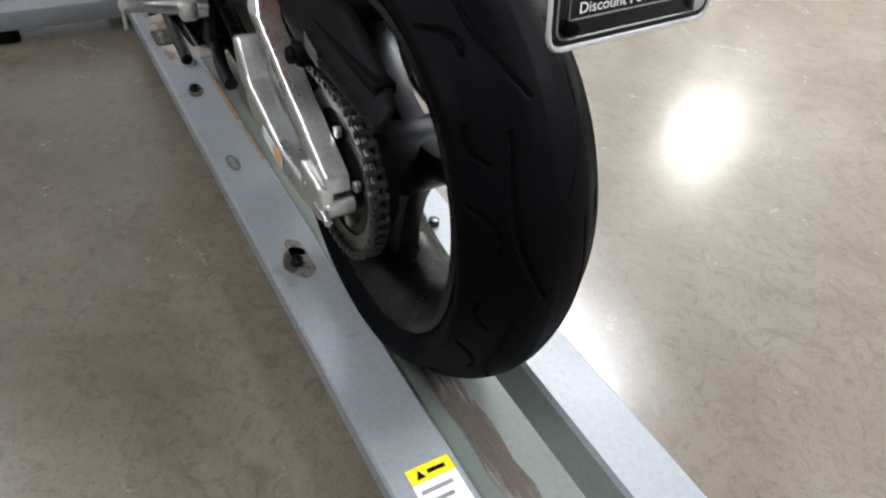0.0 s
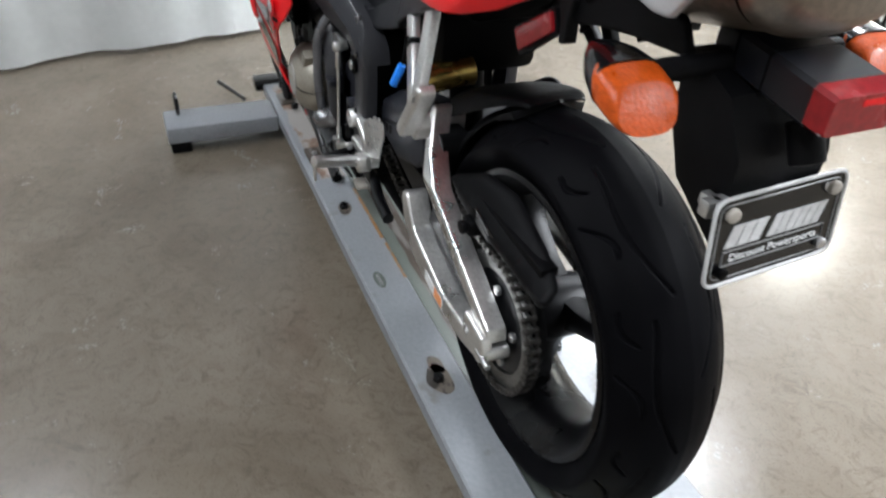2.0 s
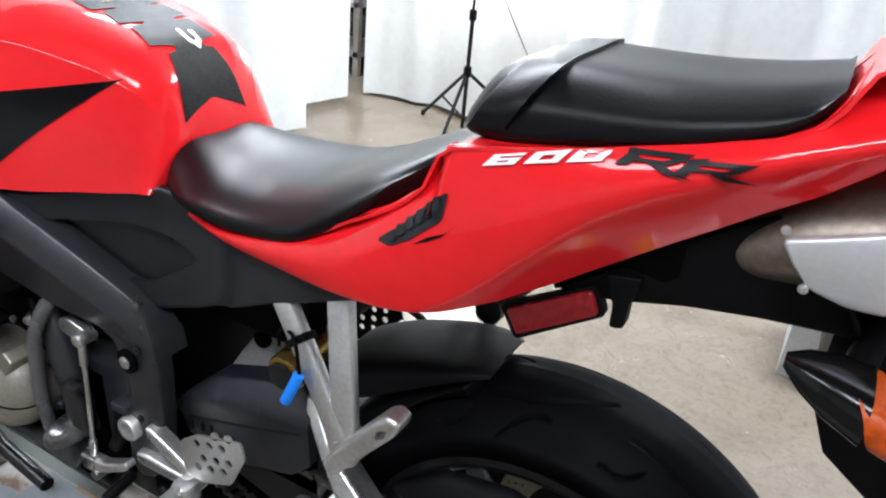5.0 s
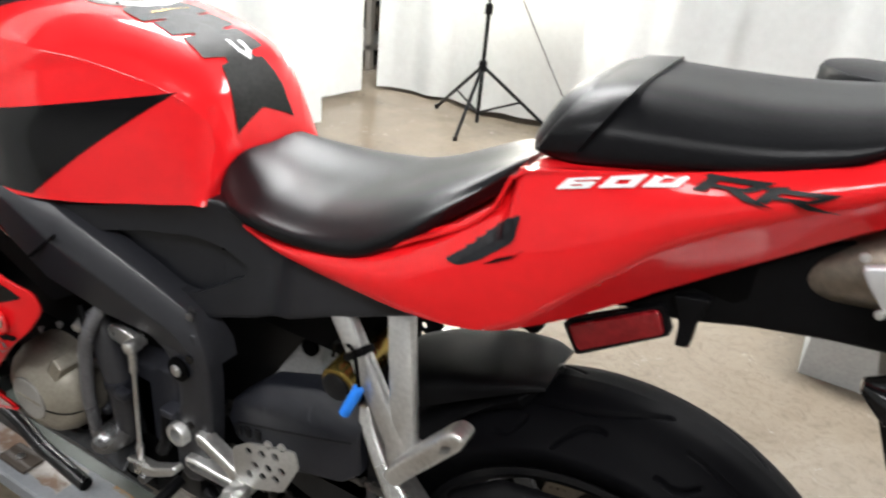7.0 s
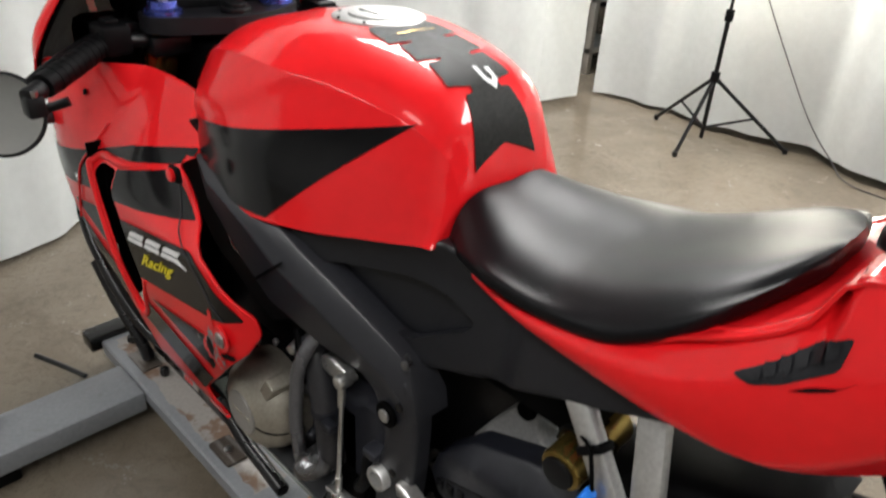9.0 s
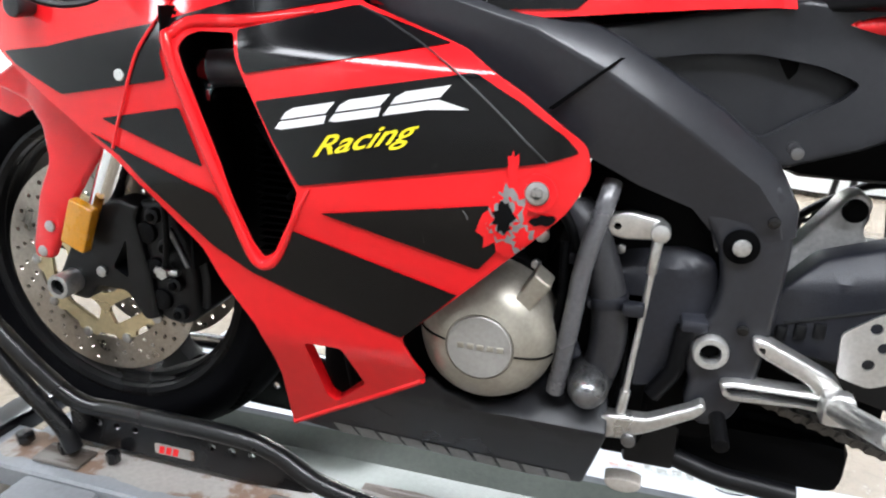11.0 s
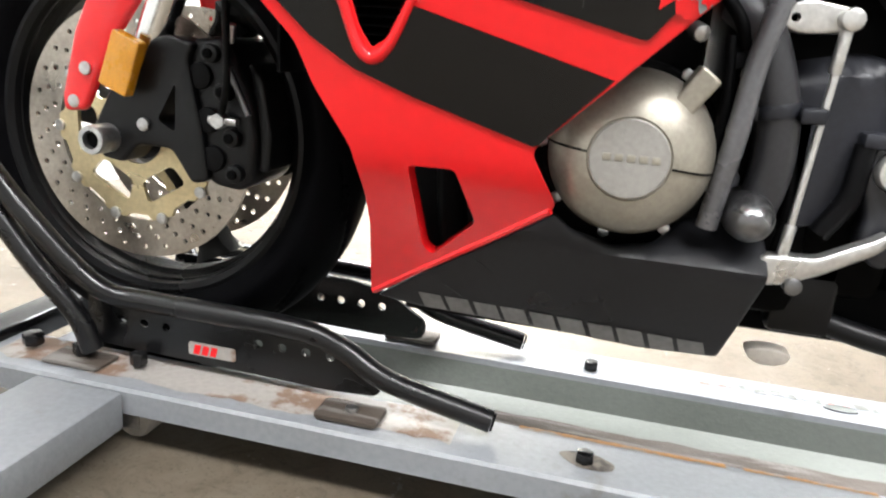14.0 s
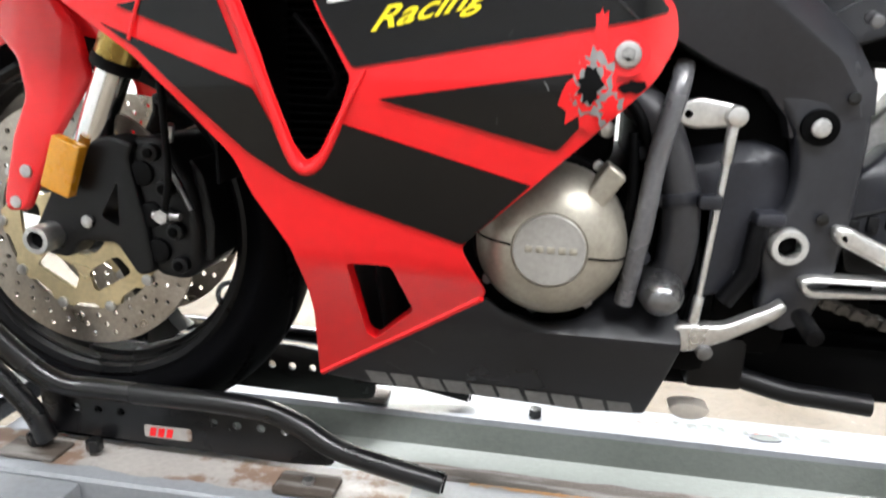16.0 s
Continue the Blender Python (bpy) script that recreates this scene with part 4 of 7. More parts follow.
def drive_chain():
    """Links round the rear sprocket and along both runs to the engine."""
    r, p, f = 0.1095, 0.0159, Vector((-0.56, 0, 0.445))
    path = []
    for x in np.linspace(0, 1, 40):
        path.append(Vector((f.x, 0, f.z + 0.035)).lerp(Vector((REAR.x + 0.02, 0, REAR.z + r)), x))
    for a in np.linspace(math.pi / 2 - 0.2, -math.pi / 2 + 0.1, 28):
        path.append(Vector((REAR.x + r * math.cos(a), 0, REAR.z + r * math.sin(a))))
    for x in np.linspace(0, 1, 40):
        q = Vector((REAR.x - 0.02, 0, REAR.z - r)).lerp(Vector((f.x, 0, f.z - 0.035)), x)
        path.append(q - Vector((0, 0, 0.012 * math.sin(math.pi * x))))
    run = np.r_[0, np.cumsum([(b - a).length for a, b in zip(path, path[1:])])]
    n = int(run[-1] / p)
    at = [Vector((np.interp(k * p, run, [q.x for q in path]), -0.109, np.interp(k * p, run, [q.z for q in path]))) for k in range(n + 1)]
    bms = []
    for k, (a, b) in enumerate(zip(at, at[1:])):
        wide = 0.0095 if k % 2 else 0.0075
        d = (b - a).normalized()
        s = Vector((-d.z, 0, d.x))
        for side in (-1, 1):
            bm = bmesh.new()
            out = []
            for t, h in ((-0.28, 0.0035), (-0.1, 0.0062), (0.2, 0.0052), (0.5, 0.0042), (0.8, 0.0052), (1.1, 0.0062), (1.28, 0.0035)):
                out.append((a.lerp(b, t), h))
            ring = [c + s * h for c, h in out] + [c - s * h for c, h in reversed(out)]
            lo = [bm.verts.new(v + Vector((0, side * wide - 0.001, 0))) for v in ring]
            hi = [bm.verts.new(v + Vector((0, side * wide + 0.001, 0))) for v in ring]
            bm.faces.new(lo), bm.faces.new(hi[::-1])
            for i in range(len(lo)):
                bm.faces.new((lo[i], lo[(i + 1) % len(lo)], hi[(i + 1) % len(lo)], hi[i]))
            bms.append(bm)
        bms.append(rod(a + Vector((0, -0.0125, 0)), a + Vector((0, 0.0125, 0)), 0.0042, n=8))
    part("drive_chain", join(*bms), CHAIN, BIKE, "oily steel drive chain")


def swingarm():
    arm = part("swingarm", join(
        sheet(rounded([(-0.485, 0.48), (-0.45, 0.505), (-0.39, 0.525), (-0.29, 0.555), (-0.235, 0.560), (-0.22, 0.53), (-0.27, 0.43), (-0.33, 0.385), (-0.47, 0.42)], 0.008), -0.110, 0.05, grid=0),
        block(-0.43, -0.26, -0.11, 0.11, 0.43, 0.525, 0.01)), BLACK_SATIN, BIKE, "black cast swingarm with bright braced legs")
    part("arm_casting", sheet(rounded([(-0.495, 0.482), (-0.484, 0.518), (-0.447, 0.550), (-0.37, 0.574), (-0.298, 0.590), (-0.276, 0.584), (-0.270, 0.500), (-0.30, 0.470), (-0.396, 0.440), (-0.48, 0.450)], 0.005), lambda x, z: -0.126 + 0.9 * max(0, z - 0.520 - 0.20 * (x + 0.487)), 0.03, roll=0.004, grid=0.012), GREY_PLASTIC, arm, "dark grey ribbed casting")
    part("arm_rib", pipe([(-0.475, -0.1245, 0.482), (-0.38, -0.1245, 0.512), (-0.285, -0.1245, 0.545)], 0.003, 8, 5), BLACK_SATIN, arm)
    for k in range(3):
        part("arm_boss", block(-0.482 + 0.018 * k, -0.470 + 0.018 * k, -0.130, -0.115, 0.462 + 0.004 * k, 0.480 + 0.004 * k, 0.003), BLACK_SATIN, arm)
    for s in (-1, 1):
        def leg(poly, y, t, holes=()):
            bm = sheet(poly, y, t, holes, roll=0.006, grid=0.012)
            return bm if s < 0 else flip(bm)
        yo = lambda x, z: -0.152 - 0.012 * (x + 0.1)
        part("brace", leg(rounded([(-0.291, 0.592), (-0.276, 0.593), (-0.261, 0.573), (-0.229, 0.541), (-0.172, 0.509), (-0.08, 0.466), (0.06, 0.402), (0.066, 0.380), (0.02, 0.390), (-0.14, 0.466), (-0.207, 0.496), (-0.242, 0.528), (-0.266, 0.552), (-0.286, 0.573)], 0.004), lambda x, z: yo(x, z) + 0.042 * max(0, min(1, (z - 0.505) / 0.085)), 0.026), ALLOY, arm, "bright aluminium swingarm brace")
        part("leg", leg(rounded([(-0.302, 0.428), (-0.278, 0.438), (-0.238, 0.384), (-0.10, 0.350), (0.0, 0.356), (0.072, 0.374), (0.074, 0.352), (0.05, 0.335), (-0.02, 0.318), (-0.12, 0.315), (-0.23, 0.332), (-0.288, 0.380)], 0.010), lambda x, z: yo(x, z) - 0.004, 0.034), ALLOY, arm, "bright aluminium swingarm leg")
        part("axle_block", leg(rounded([(0.0, 0.398), (0.062, 0.392), (0.072, 0.362), (0.06, 0.34), (-0.005, 0.348)], 0.006), lambda x, z: yo(x, z) - 0.009, 0.012, [ring_of(0.012, 0.372, 0.011, 14)]), ALLOY, arm, "aluminium chain adjuster block")
        bolt_head((0.012, s * 0.150, 0.372), (0, s, 0), 0.013, 0.006, ZINC, arm, "axle_nut", True)
        part("adjuster_bolt", rod((0.05, s * 0.16, 0.362), (0.088, s * 0.16, 0.358), 0.005, n=10), ZINC, arm)
        # black sheet set back in the open brace window, painting the shade inside
        part("web", leg([(-0.215, 0.500), (-0.14, 0.472), (0.01, 0.396), (0.01, 0.358), (-0.10, 0.356), (-0.25, 0.392)], lambda x, z: yo(x, z) + 0.030, 0.004), BLACK_SATIN, arm, "recessed black sheet for the shade in the brace window")
    lab = part("warning_sticker", sheet(rounded([(-0.165, 0.352), (-0.085, 0.346), (-0.085, 0.326), (-0.165, 0.332)], 0.004), lambda x, z: -0.1585 - 0.012 * (x + 0.1), 0.0008, grid=0.02), WHITE, arm, "white and orange warning sticker")
    part("orange_band", sheet([(-0.12, 0.3485), (-0.088, 0.346), (-0.088, 0.327), (-0.12, 0.3285)], lambda x, z: -0.1592 - 0.012 * (x + 0.1), 0.0004, grid=0.02), ORANGE_STICKER, lab)
    # chain guard
    g = sheet(rounded([(-0.155, 0.538), (-0.10, 0.566), (-0.02, 0.572), (0.09, 0.553), (0.146, 0.536), (0.153, 0.520), (0.142, 0.503), (0.05, 0.508), (-0.07, 0.505), (-0.115, 0.515)], 0.010), lambda x, z: -0.130 + 0.9 * max(0, z - 0.535 + 0.06 * (x + 0.1)), 0.003, roll=0.008, grid=0.012)
    gd = part("chain_guard", join(g, block(-0.1, 0.12, -0.118, -0.092, 0.535, 0.548, 0.002)), BLACK_PLASTIC, BIKE, "black moulded chain guard")
    lb = part("caution_label", sheet([(-0.055, 0.540), (0.005, 0.527), (0.002, 0.510), (-0.058, 0.523)], -0.1293, 0.0006, grid=0), BLACK_GLOSS, gd, "black caution label")
    for k in range(4):
        z = 0.5355 - 0.005 * k
        part("text_bar", sheet([(-0.05, z), (-0.012 + 0.004 * (k % 2), z - 0.0085), (-0.012 + 0.004 * (k % 2), z - 0.011), (-0.05, z - 0.0025)], -0.1301, 0.0003, grid=0), SILVER_INK, lb)
    part("guard_clip", join(block(-0.075, -0.045, -0.142, -0.118, 0.492, 0.518, 0.006), rod((-0.06, -0.15, 0.505), (-0.06, -0.14, 0.505), 0.011, bevel=0.003)), BLACK_PLASTIC, gd)
    # hugger
    hug = []
    for a in np.linspace(math.radians(160), math.radians(112), 16):
        t = (math.radians(160) - a) / math.radians(48)
        w = 0.092 - 0.030 * t
        q = 0.320 - 0.001 * t
        sec = []
        for y, dq in ((0, 0.0), (-0.35, -0.001), (-0.7, -0.006), (-0.92, -0.022), (-1.0, -0.050 * (1 - 0.8 * t))):
            sec.append((w * y, q + dq))
        hug.append((a, sec))
    bm, rows = bmesh.new(), []
    for a, sec in hug:
        pts = [(y, q) for y, q in sec[::-1]] + [(-y, q) for y, q in sec[1:]]
        rows.append([bm.verts.new((REAR.x + q * math.cos(a), y, REAR.z + q * math.sin(a))) for y, q in pts])
    for a, b in zip(rows, rows[1:]):
        for k in range(len(a) - 1):
            bm.faces.new((a[k], a[k + 1], b[k + 1], b[k]))
    tip = bm.verts.new((REAR.x - 0.086, 0, REAR.z + 0.307))
    for k in range(len(rows[-1]) - 1):
        bm.faces.new((rows[-1][k], rows[-1][k + 1], tip))
    bmesh.ops.recalc_face_normals(bm, faces=bm.faces)
    bmesh.ops.solidify(bm, geom=bm.faces[:], thickness=-0.0025)
    hug = part("rear_mudguard", bm, BLACK_PLASTIC, BIKE, "black moulded hugger over the rear tyre")
    st = []
    for x, z, w in ((-0.305, 0.598, 0.070), (-0.29, 0.612, 0.076), (-0.24, 0.638, 0.080), (-0.176, 0.662, 0.076), (-0.112, 0.679, 0.062), (-0.080, 0.679, 0.046)):
        k = min(1.0, (-0.075 - x) / 0.16)
        st.append((x, [(0, z), (-0.5 * w, z - 0.001), (-0.82 * w, z - 0.002 - 0.005 * k), (-0.96 * w, z - 0.004 - 0.016 * k), (-w, z - 0.006 - 0.040 * k)]))
    nose_part = loft(dense(st, 3, 2), caps=False)
    bmesh.ops.solidify(nose_part, geom=nose_part.faces[:], thickness=0.003)
    part("front_shroud", nose_part, BLACK_PLASTIC, hug, "", 50)


rear_wheel()
drive_chain()
swingarm()


# ---- frame, engine and footrests ----
def frame_and_engine():
    # the spar: a folded box beam that narrows to the pivot plate
    fold = [((-0.925, 0.818), (-0.924, 0.805), (-0.915, 0.778), -0.190), ((-0.83, 0.813), (-0.834, 0.794), (-0.856, 0.760), -0.222), ((-0.738, 0.794), (-0.746, 0.769), (-0.775, 0.705), -0.224), ((-0.668, 0.763), (-0.682, 0.738), (-0.715, 0.668), -0.222),
            ((-0.574, 0.705), (-0.592, 0.680), (-0.640, 0.628), -0.198), ((-0.512, 0.655), (-0.530, 0.636), (-0.586, 0.605), -0.176), ((-0.489, 0.615), (-0.507, 0.606), (-0.563, 0.580), -0.168), ((-0.486, 0.585), (-0.500, 0.583), (-0.557, 0.560), -0.166)]
    bm, rows = bmesh.new(), []
    for hi, mid, lo, y in fold:
        slope = 0.020 if hi[0] < -0.5 else 0.004
        pts = [(hi, y + 0.055), (hi, y + slope + 0.004), ((hi[0] * 0.93 + mid[0] * 0.07, hi[1] * 0.93 + mid[1] * 0.07), y + slope), ((mid[0] * 0.94 + hi[0] * 0.06, mid[1] * 0.94 + hi[1] * 0.06), y + 0.001), (mid, y),
               ((mid[0] * 0.94 + lo[0] * 0.06, mid[1] * 0.94 + lo[1] * 0.06), y), (lo, y + 0.010), ((lo[0], lo[1] - 0.001), y + 0.055)]
        rows.append([bm.verts.new((x, q, z)) for (x, z), q in pts])
    for p, q in zip(rows, rows[1:]):
        for k in range(len(p) - 1):
            bm.faces.new((p[k], p[k + 1], q[k + 1], q[k]))
    bm.faces.new(rows[0]), bm.faces.new(rows[-1])
    bmesh.ops.recalc_face_normals(bm, faces=bm.faces)
    fr = lambda x, z: -0.164
    plate = [(-0.510, 0.640), (-0.490, 0.610), (-0.487, 0.565), (-0.490, 0.49), (-0.497, 0.425), (-0.515, 0.375), (-0.545, 0.362), (-0.566, 0.385), (-0.562, 0.415), (-0.572, 0.435), (-0.576, 0.462), (-0.572, 0.476), (-0.551, 0.490), (-0.546, 0.525), (-0.552, 0.559), (-0.566, 0.585), (-0.580, 0.60)]
    bm = join(bm, sheet(rounded(plate, 0.012, 3), fr, 0.020, [ring_of(-0.547, 0.456, 0.019, 20)], roll=0.008, grid=0.02))
    f = part("frame", bm.copy(), FRAME_GREY, BIKE, "dark grey satin twin-spar frame", 32)
    part("frame_spar", flip(bm), FRAME_GREY, f, "", 32)
    part("frame_seam", sheet([(-0.668, 0.748), (-0.664, 0.748), (-0.724, 0.698), (-0.729, 0.699)], -0.2235, 0.004, grid=0), DARK, f)
    # flat black disc round the bolt, painted shade of a recess
    part("bolt_recess", rod((-0.535, -0.165, 0.572), (-0.535, -0.1705, 0.572), 0.0175, n=28, bevel=0.001), DARK, f)
    bolt_head((-0.535, -0.1705, 0.572), (0, -1, 0), 0.0090, 0.004, ZINC, f, "engine_bolt")
    bolt_head((-0.502, -0.168, 0.668), (0, -1, 0), 0.006, 0.004, SLATE_METAL, f, "engine_bolt")
    part("pivot_sleeve", lathe([(0.0112, -0.176), (0.0165, -0.176), (0.0182, -0.173), (0.0182, -0.15), (0.0112, -0.15)], (-0.547, 0, 0.456), 24, closed=True), ALLOY_DULL, f, "hollow steel pivot sleeve")
    # black plug stands in for the shade inside the sleeve
    part("pivot_bore", rod((-0.547, -0.160, 0.456), (-0.547, -0.150, 0.456), 0.0114, n=6), DARK, f)
    part("steering_head", rod((-1.13, 0, 0.90), (-1.07, 0, 0.76), 0.045, bevel=0.004), BLACK_SATIN, f)
    for z, x in ((0.62, -0.49), (0.505, -0.50)):
        bolt_head((x - 0.02, -0.168, z - 0.02), (0, -1, 0), 0.006, 0.004, BLACK_STEEL, f, "frame_bolt")
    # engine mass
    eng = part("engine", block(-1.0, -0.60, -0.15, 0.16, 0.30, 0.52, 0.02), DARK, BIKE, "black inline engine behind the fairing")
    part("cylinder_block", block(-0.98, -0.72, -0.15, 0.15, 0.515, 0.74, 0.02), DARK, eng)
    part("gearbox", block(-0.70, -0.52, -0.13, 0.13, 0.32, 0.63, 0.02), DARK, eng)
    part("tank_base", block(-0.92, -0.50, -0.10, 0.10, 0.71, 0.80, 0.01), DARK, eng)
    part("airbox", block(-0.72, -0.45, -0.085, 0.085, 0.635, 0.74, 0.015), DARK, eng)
    cv = (-0.777, 0, 0.452)
    part("generator_cover", lathe([(0.0745, -0.15), (0.0765, -0.175), (0.074, -0.200), (0.066, -0.218), (0.052, -0.230), (0.0365, -0.236), (0.0355, -0.2345), (0.001, -0.2345)], cv, 72), COVER, eng, "champagne-coloured round generator cover")
    badge = part("cover_badge", lathe([(0.0345, -0.233), (0.0345, -0.2372), (0.0335, -0.2382), (0.001, -0.2382)], cv, 48), COVER_DULL, eng, "flat round badge with cast lettering")
    for k in range(5):
        x = -0.800 + k * 0.0105
        part("cast_bar", block(x, x + 0.007, -0.2392, -0.2378, 0.4500, 0.4560, 0.0006), COVER, badge)
    part("cover_rim", lathe([(0.070, -0.14), (0.084, -0.14), (0.084, -0.160), (0.081, -0.164), (0.070, -0.164)], cv, 64), DARK, eng, "black cover flange")
    for k in range(9):
        a = 2 * math.pi * k / 9 + 0.35
        bolt_head((cv[0] + 0.084 * math.cos(a), -0.160, cv[2] + 0.084 * math.sin(a)), (0, -1, 0), 0.006, 0.006, ZINC, eng, "cover_bolt", True)
    part("cover_lug", join(sheet(rounded([(-0.756, 0.490), (-0.738, 0.481), (-0.710, 0.522), (-0.728, 0.535)], 0.004), -0.2215, 0.03, roll=0.003, grid=0.012)), COVER, eng, "raised lug on the cover")
    for a0 in (math.radians(175), math.radians(-8)):
        c0, s0 = math.cos(a0), math.sin(a0)
        part("cover_groove", pipe([(cv[0] + q * c0, y, cv[2] + q * s0) for q, y in ((0.037, -0.2365), (0.054, -0.2295), (0.066, -0.2185), (0.073, -0.204))], 0.0011, 6, 3), DARK, eng)
    # sprocket cover and gear linkage
    sc = part("sprocket_cover", sheet(rounded([(-0.664, 0.540), (-0.640, 0.556), (-0.585, 0.556), (-0.552, 0.546), (-0.543, 0.50), (-0.555, 0.44), (-0.585, 0.400), (-0.625, 0.390), (-0.662, 0.40)], 0.012), lambda x, z: -0.150 + 1.0 * max(0, z - 0.520 - 0.22 * (x + 0.66)) + 0.3 * max(0, x + 0.570), 0.05, roll=0.004, grid=0.01), SLATE, eng, "dark slate cast sprocket cover")
    part("cover_step", block(-0.580, -0.552, -0.172, -0.130, 0.474, 0.488, 0.004), SLATE, sc)
    part("shift_shaft_boot", pipe([(-0.574, -0.160, 0.476), (-0.577, -0.162, 0.45), (-0.580, -0.162, 0.425), (-0.598, -0.160, 0.392)], 0.010, 12, 5), BLACK_PLASTIC, eng)
    for x, z in ((-0.650, 0.545), (-0.585, 0.418), (-0.652, 0.410)):
        bolt_head((x, -0.149 if z < 0.5 else -0.132, z), (0, -1, 0), 0.006, 0.006, ZINC, sc, "cover_bolt", True)
    link = part("gear_linkage", rod((-0.613, -0.176, 0.572), (-0.628, -0.176, 0.372), 0.0036, n=12), ALLOY, BIKE, "bright gear change linkage rod")
    part("rod_end", rod((-0.6135, -0.176, 0.577), (-0.6165, -0.176, 0.535), 0.0056, n=12, bevel=0.001), ALLOY, link)
    part("rod_end", rod((-0.6255, -0.176, 0.400), (-0.629, -0.176, 0.366), 0.0056, n=12, bevel=0.001), ALLOY, link)
    part("ball_joint", rod((-0.6125, -0.186, 0.580), (-0.6125, -0.164, 0.580), 0.010, n=16, bevel=0.003), ALLOY, link)
    part("crank_lever", sheet(rounded([(-0.665, 0.590), (-0.645, 0.596), (-0.610, 0.590), (-0.602, 0.580), (-0.612, 0.569), (-0.650, 0.566), (-0.668, 0.572)], 0.007), -0.172, 0.012, [ring_of(-0.655, 0.580, 0.004, 10)], roll=0.003, grid=0.02), ALLOY, link, "bright splined gear lever arm")
    shift = part("gear_lever", sheet(rounded([(-0.648, 0.371), (-0.60, 0.374), (-0.558, 0.396), (-0.548, 0.404), (-0.542, 0.396), (-0.552, 0.384), (-0.595, 0.358), (-0.625, 0.344), (-0.646, 0.342), (-0.652, 0.355)], 0.006), -0.186, 0.012, roll=0.004, grid=0.02), ALLOY, BIKE, "bright gear lever with a rubber toe peg")
    part("toe_peg", rod((-0.532, -0.185, 0.392), (-0.530, -0.232, 0.385), 0.0085, n=16, bevel=0.002), BLACK_PLASTIC, shift, "black rubber toe peg")
    part("pivot_nut", rod((-0.616, -0.19, 0.345), (-0.616, -0.170, 0.345), 0.008, n=16, bevel=0.002), SLATE_METAL, shift)
    part("oil_sender", join(lathe([(0.001, -0.222), (0.009, -0.220), (0.016, -0.213), (0.021, -0.200), (0.023, -0.18), (0.023, -0.14)], (-0.665, 0, 0.405), 32)), SLATE_METAL, eng, "dull metal water pump cap")
    for pts, r, m in (([(-0.664, -0.175, 0.625), (-0.668, -0.19, 0.606), (-0.677, -0.20, 0.570), (-0.684, -0.20, 0.532), (-0.690, -0.20, 0.472), (-0.700, -0.19, 0.392)], 0.0098, HOSE_SHEEN), ([(-0.700, -0.155, 0.590), (-0.682, -0.168, 0.572), (-0.664, -0.172, 0.530), (-0.653, -0.172, 0.488), (-0.652, -0.170, 0.44), (-0.660, -0.165, 0.40)], 0.0195, HOSE),
                      ([(-0.72, -0.17, 0.60), (-0.70, -0.18, 0.575), (-0.69, -0.18, 0.55)], 0.006, DARK), ([(-0.636, -0.165, 0.47), (-0.630, -0.17, 0.42), (-0.634, -0.165, 0.37)], 0.0045, DARK), ([(-0.705, -0.18, 0.56), (-0.702, -0.195, 0.50), (-0.709, -0.19, 0.44)], 0.005, DARK)):
        part("engine_hose", pipe(pts, r, 14, 8), m, eng, "bent rubber engine hose")
    part("hose_clip", join(rod((-0.657, -0.172, 0.506), (-0.6545, -0.172, 0.494), 0.0212, n=24, bevel=0.001), block(-0.640, -0.618, -0.196, -0.180, 0.492, 0.506, 0.003)), GREY_PLASTIC, eng)
    for k, (x, y, z) in enumerate(((-0.70, -0.16, 0.545), (-0.735, -0.16, 0.565), (-0.675, -0.165, 0.50), (-0.685, -0.17, 0.53), (-0.69, -0.165, 0.44))):
        part("fitting", rod((x, y, z), (x + 0.006, y - 0.018, z - 0.004), 0.008, n=10, bevel=0.002), ZINC if k % 2 else GREY_PLASTIC, eng)
    part("exhaust_headers", join(pipe([(-0.98, -0.06, 0.5), (-1.02, -0.06, 0.38), (-0.95, -0.05, 0.30), (-0.6, -0.03, 0.28)], 0.02), pipe([(-0.98, 0.02, 0.5), (-1.02, 0.02, 0.38), (-0.95, 0.02, 0.29), (-0.6, 0.02, 0.27)], 0.02)), BRONZE, BIKE, "heat-browned exhaust header pipes")
    part("lower_link", pipe([(-0.62, -0.06, 0.30), (-0.50, -0.05, 0.295), (-0.40, -0.05, 0.31)], 0.018, 12), DARK, BIKE)
    part("suspension_linkage", join(block(-0.56, -0.41, -0.055, 0.055, 0.305, 0.44, 0.02), block(-0.47, -0.33, -0.045, 0.045, 0.30, 0.37, 0.015)), DARK, BIKE, "black suspension linkage behind the engine")
    part("exhaust_collector", block(-0.665, -0.37, -0.10, 0.09, 0.262, 0.335, 0.022), DARK, BIKE, "black exhaust collector under the engine")
    part("side_stand", pipe([(-0.60, -0.11, 0.30), (-0.52, -0.125, 0.285), (-0.48, -0.13, 0.283), (-0.43, -0.132, 0.28)], 0.012, 12), BLACK_SATIN, BIKE, "folded black side stand")
    part("bracket", block(-0.62, -0.56, -0.13, -0.09, 0.28, 0.36, 0.006), BLACK_SATIN, BIKE)
    # shock absorber
    sh = part("rear_shock", rod((-0.33, -0.02, 0.50), (-0.36, -0.02, 0.70), 0.03, bevel=0.004), DARK, BIKE, "rear shock absorber with a gold reservoir")
    part("reservoir", rod((-0.306, -0.130, 0.628), (-0.306, -0.03, 0.640), 0.025, bevel=0.004), BRASS, sh, "gold shock reservoir")
    part("reservoir_cap", rod((-0.306, -0.1302, 0.628), (-0.306, -0.135, 0.6275), 0.019, bevel=0.001), BLACK_SATIN, sh)
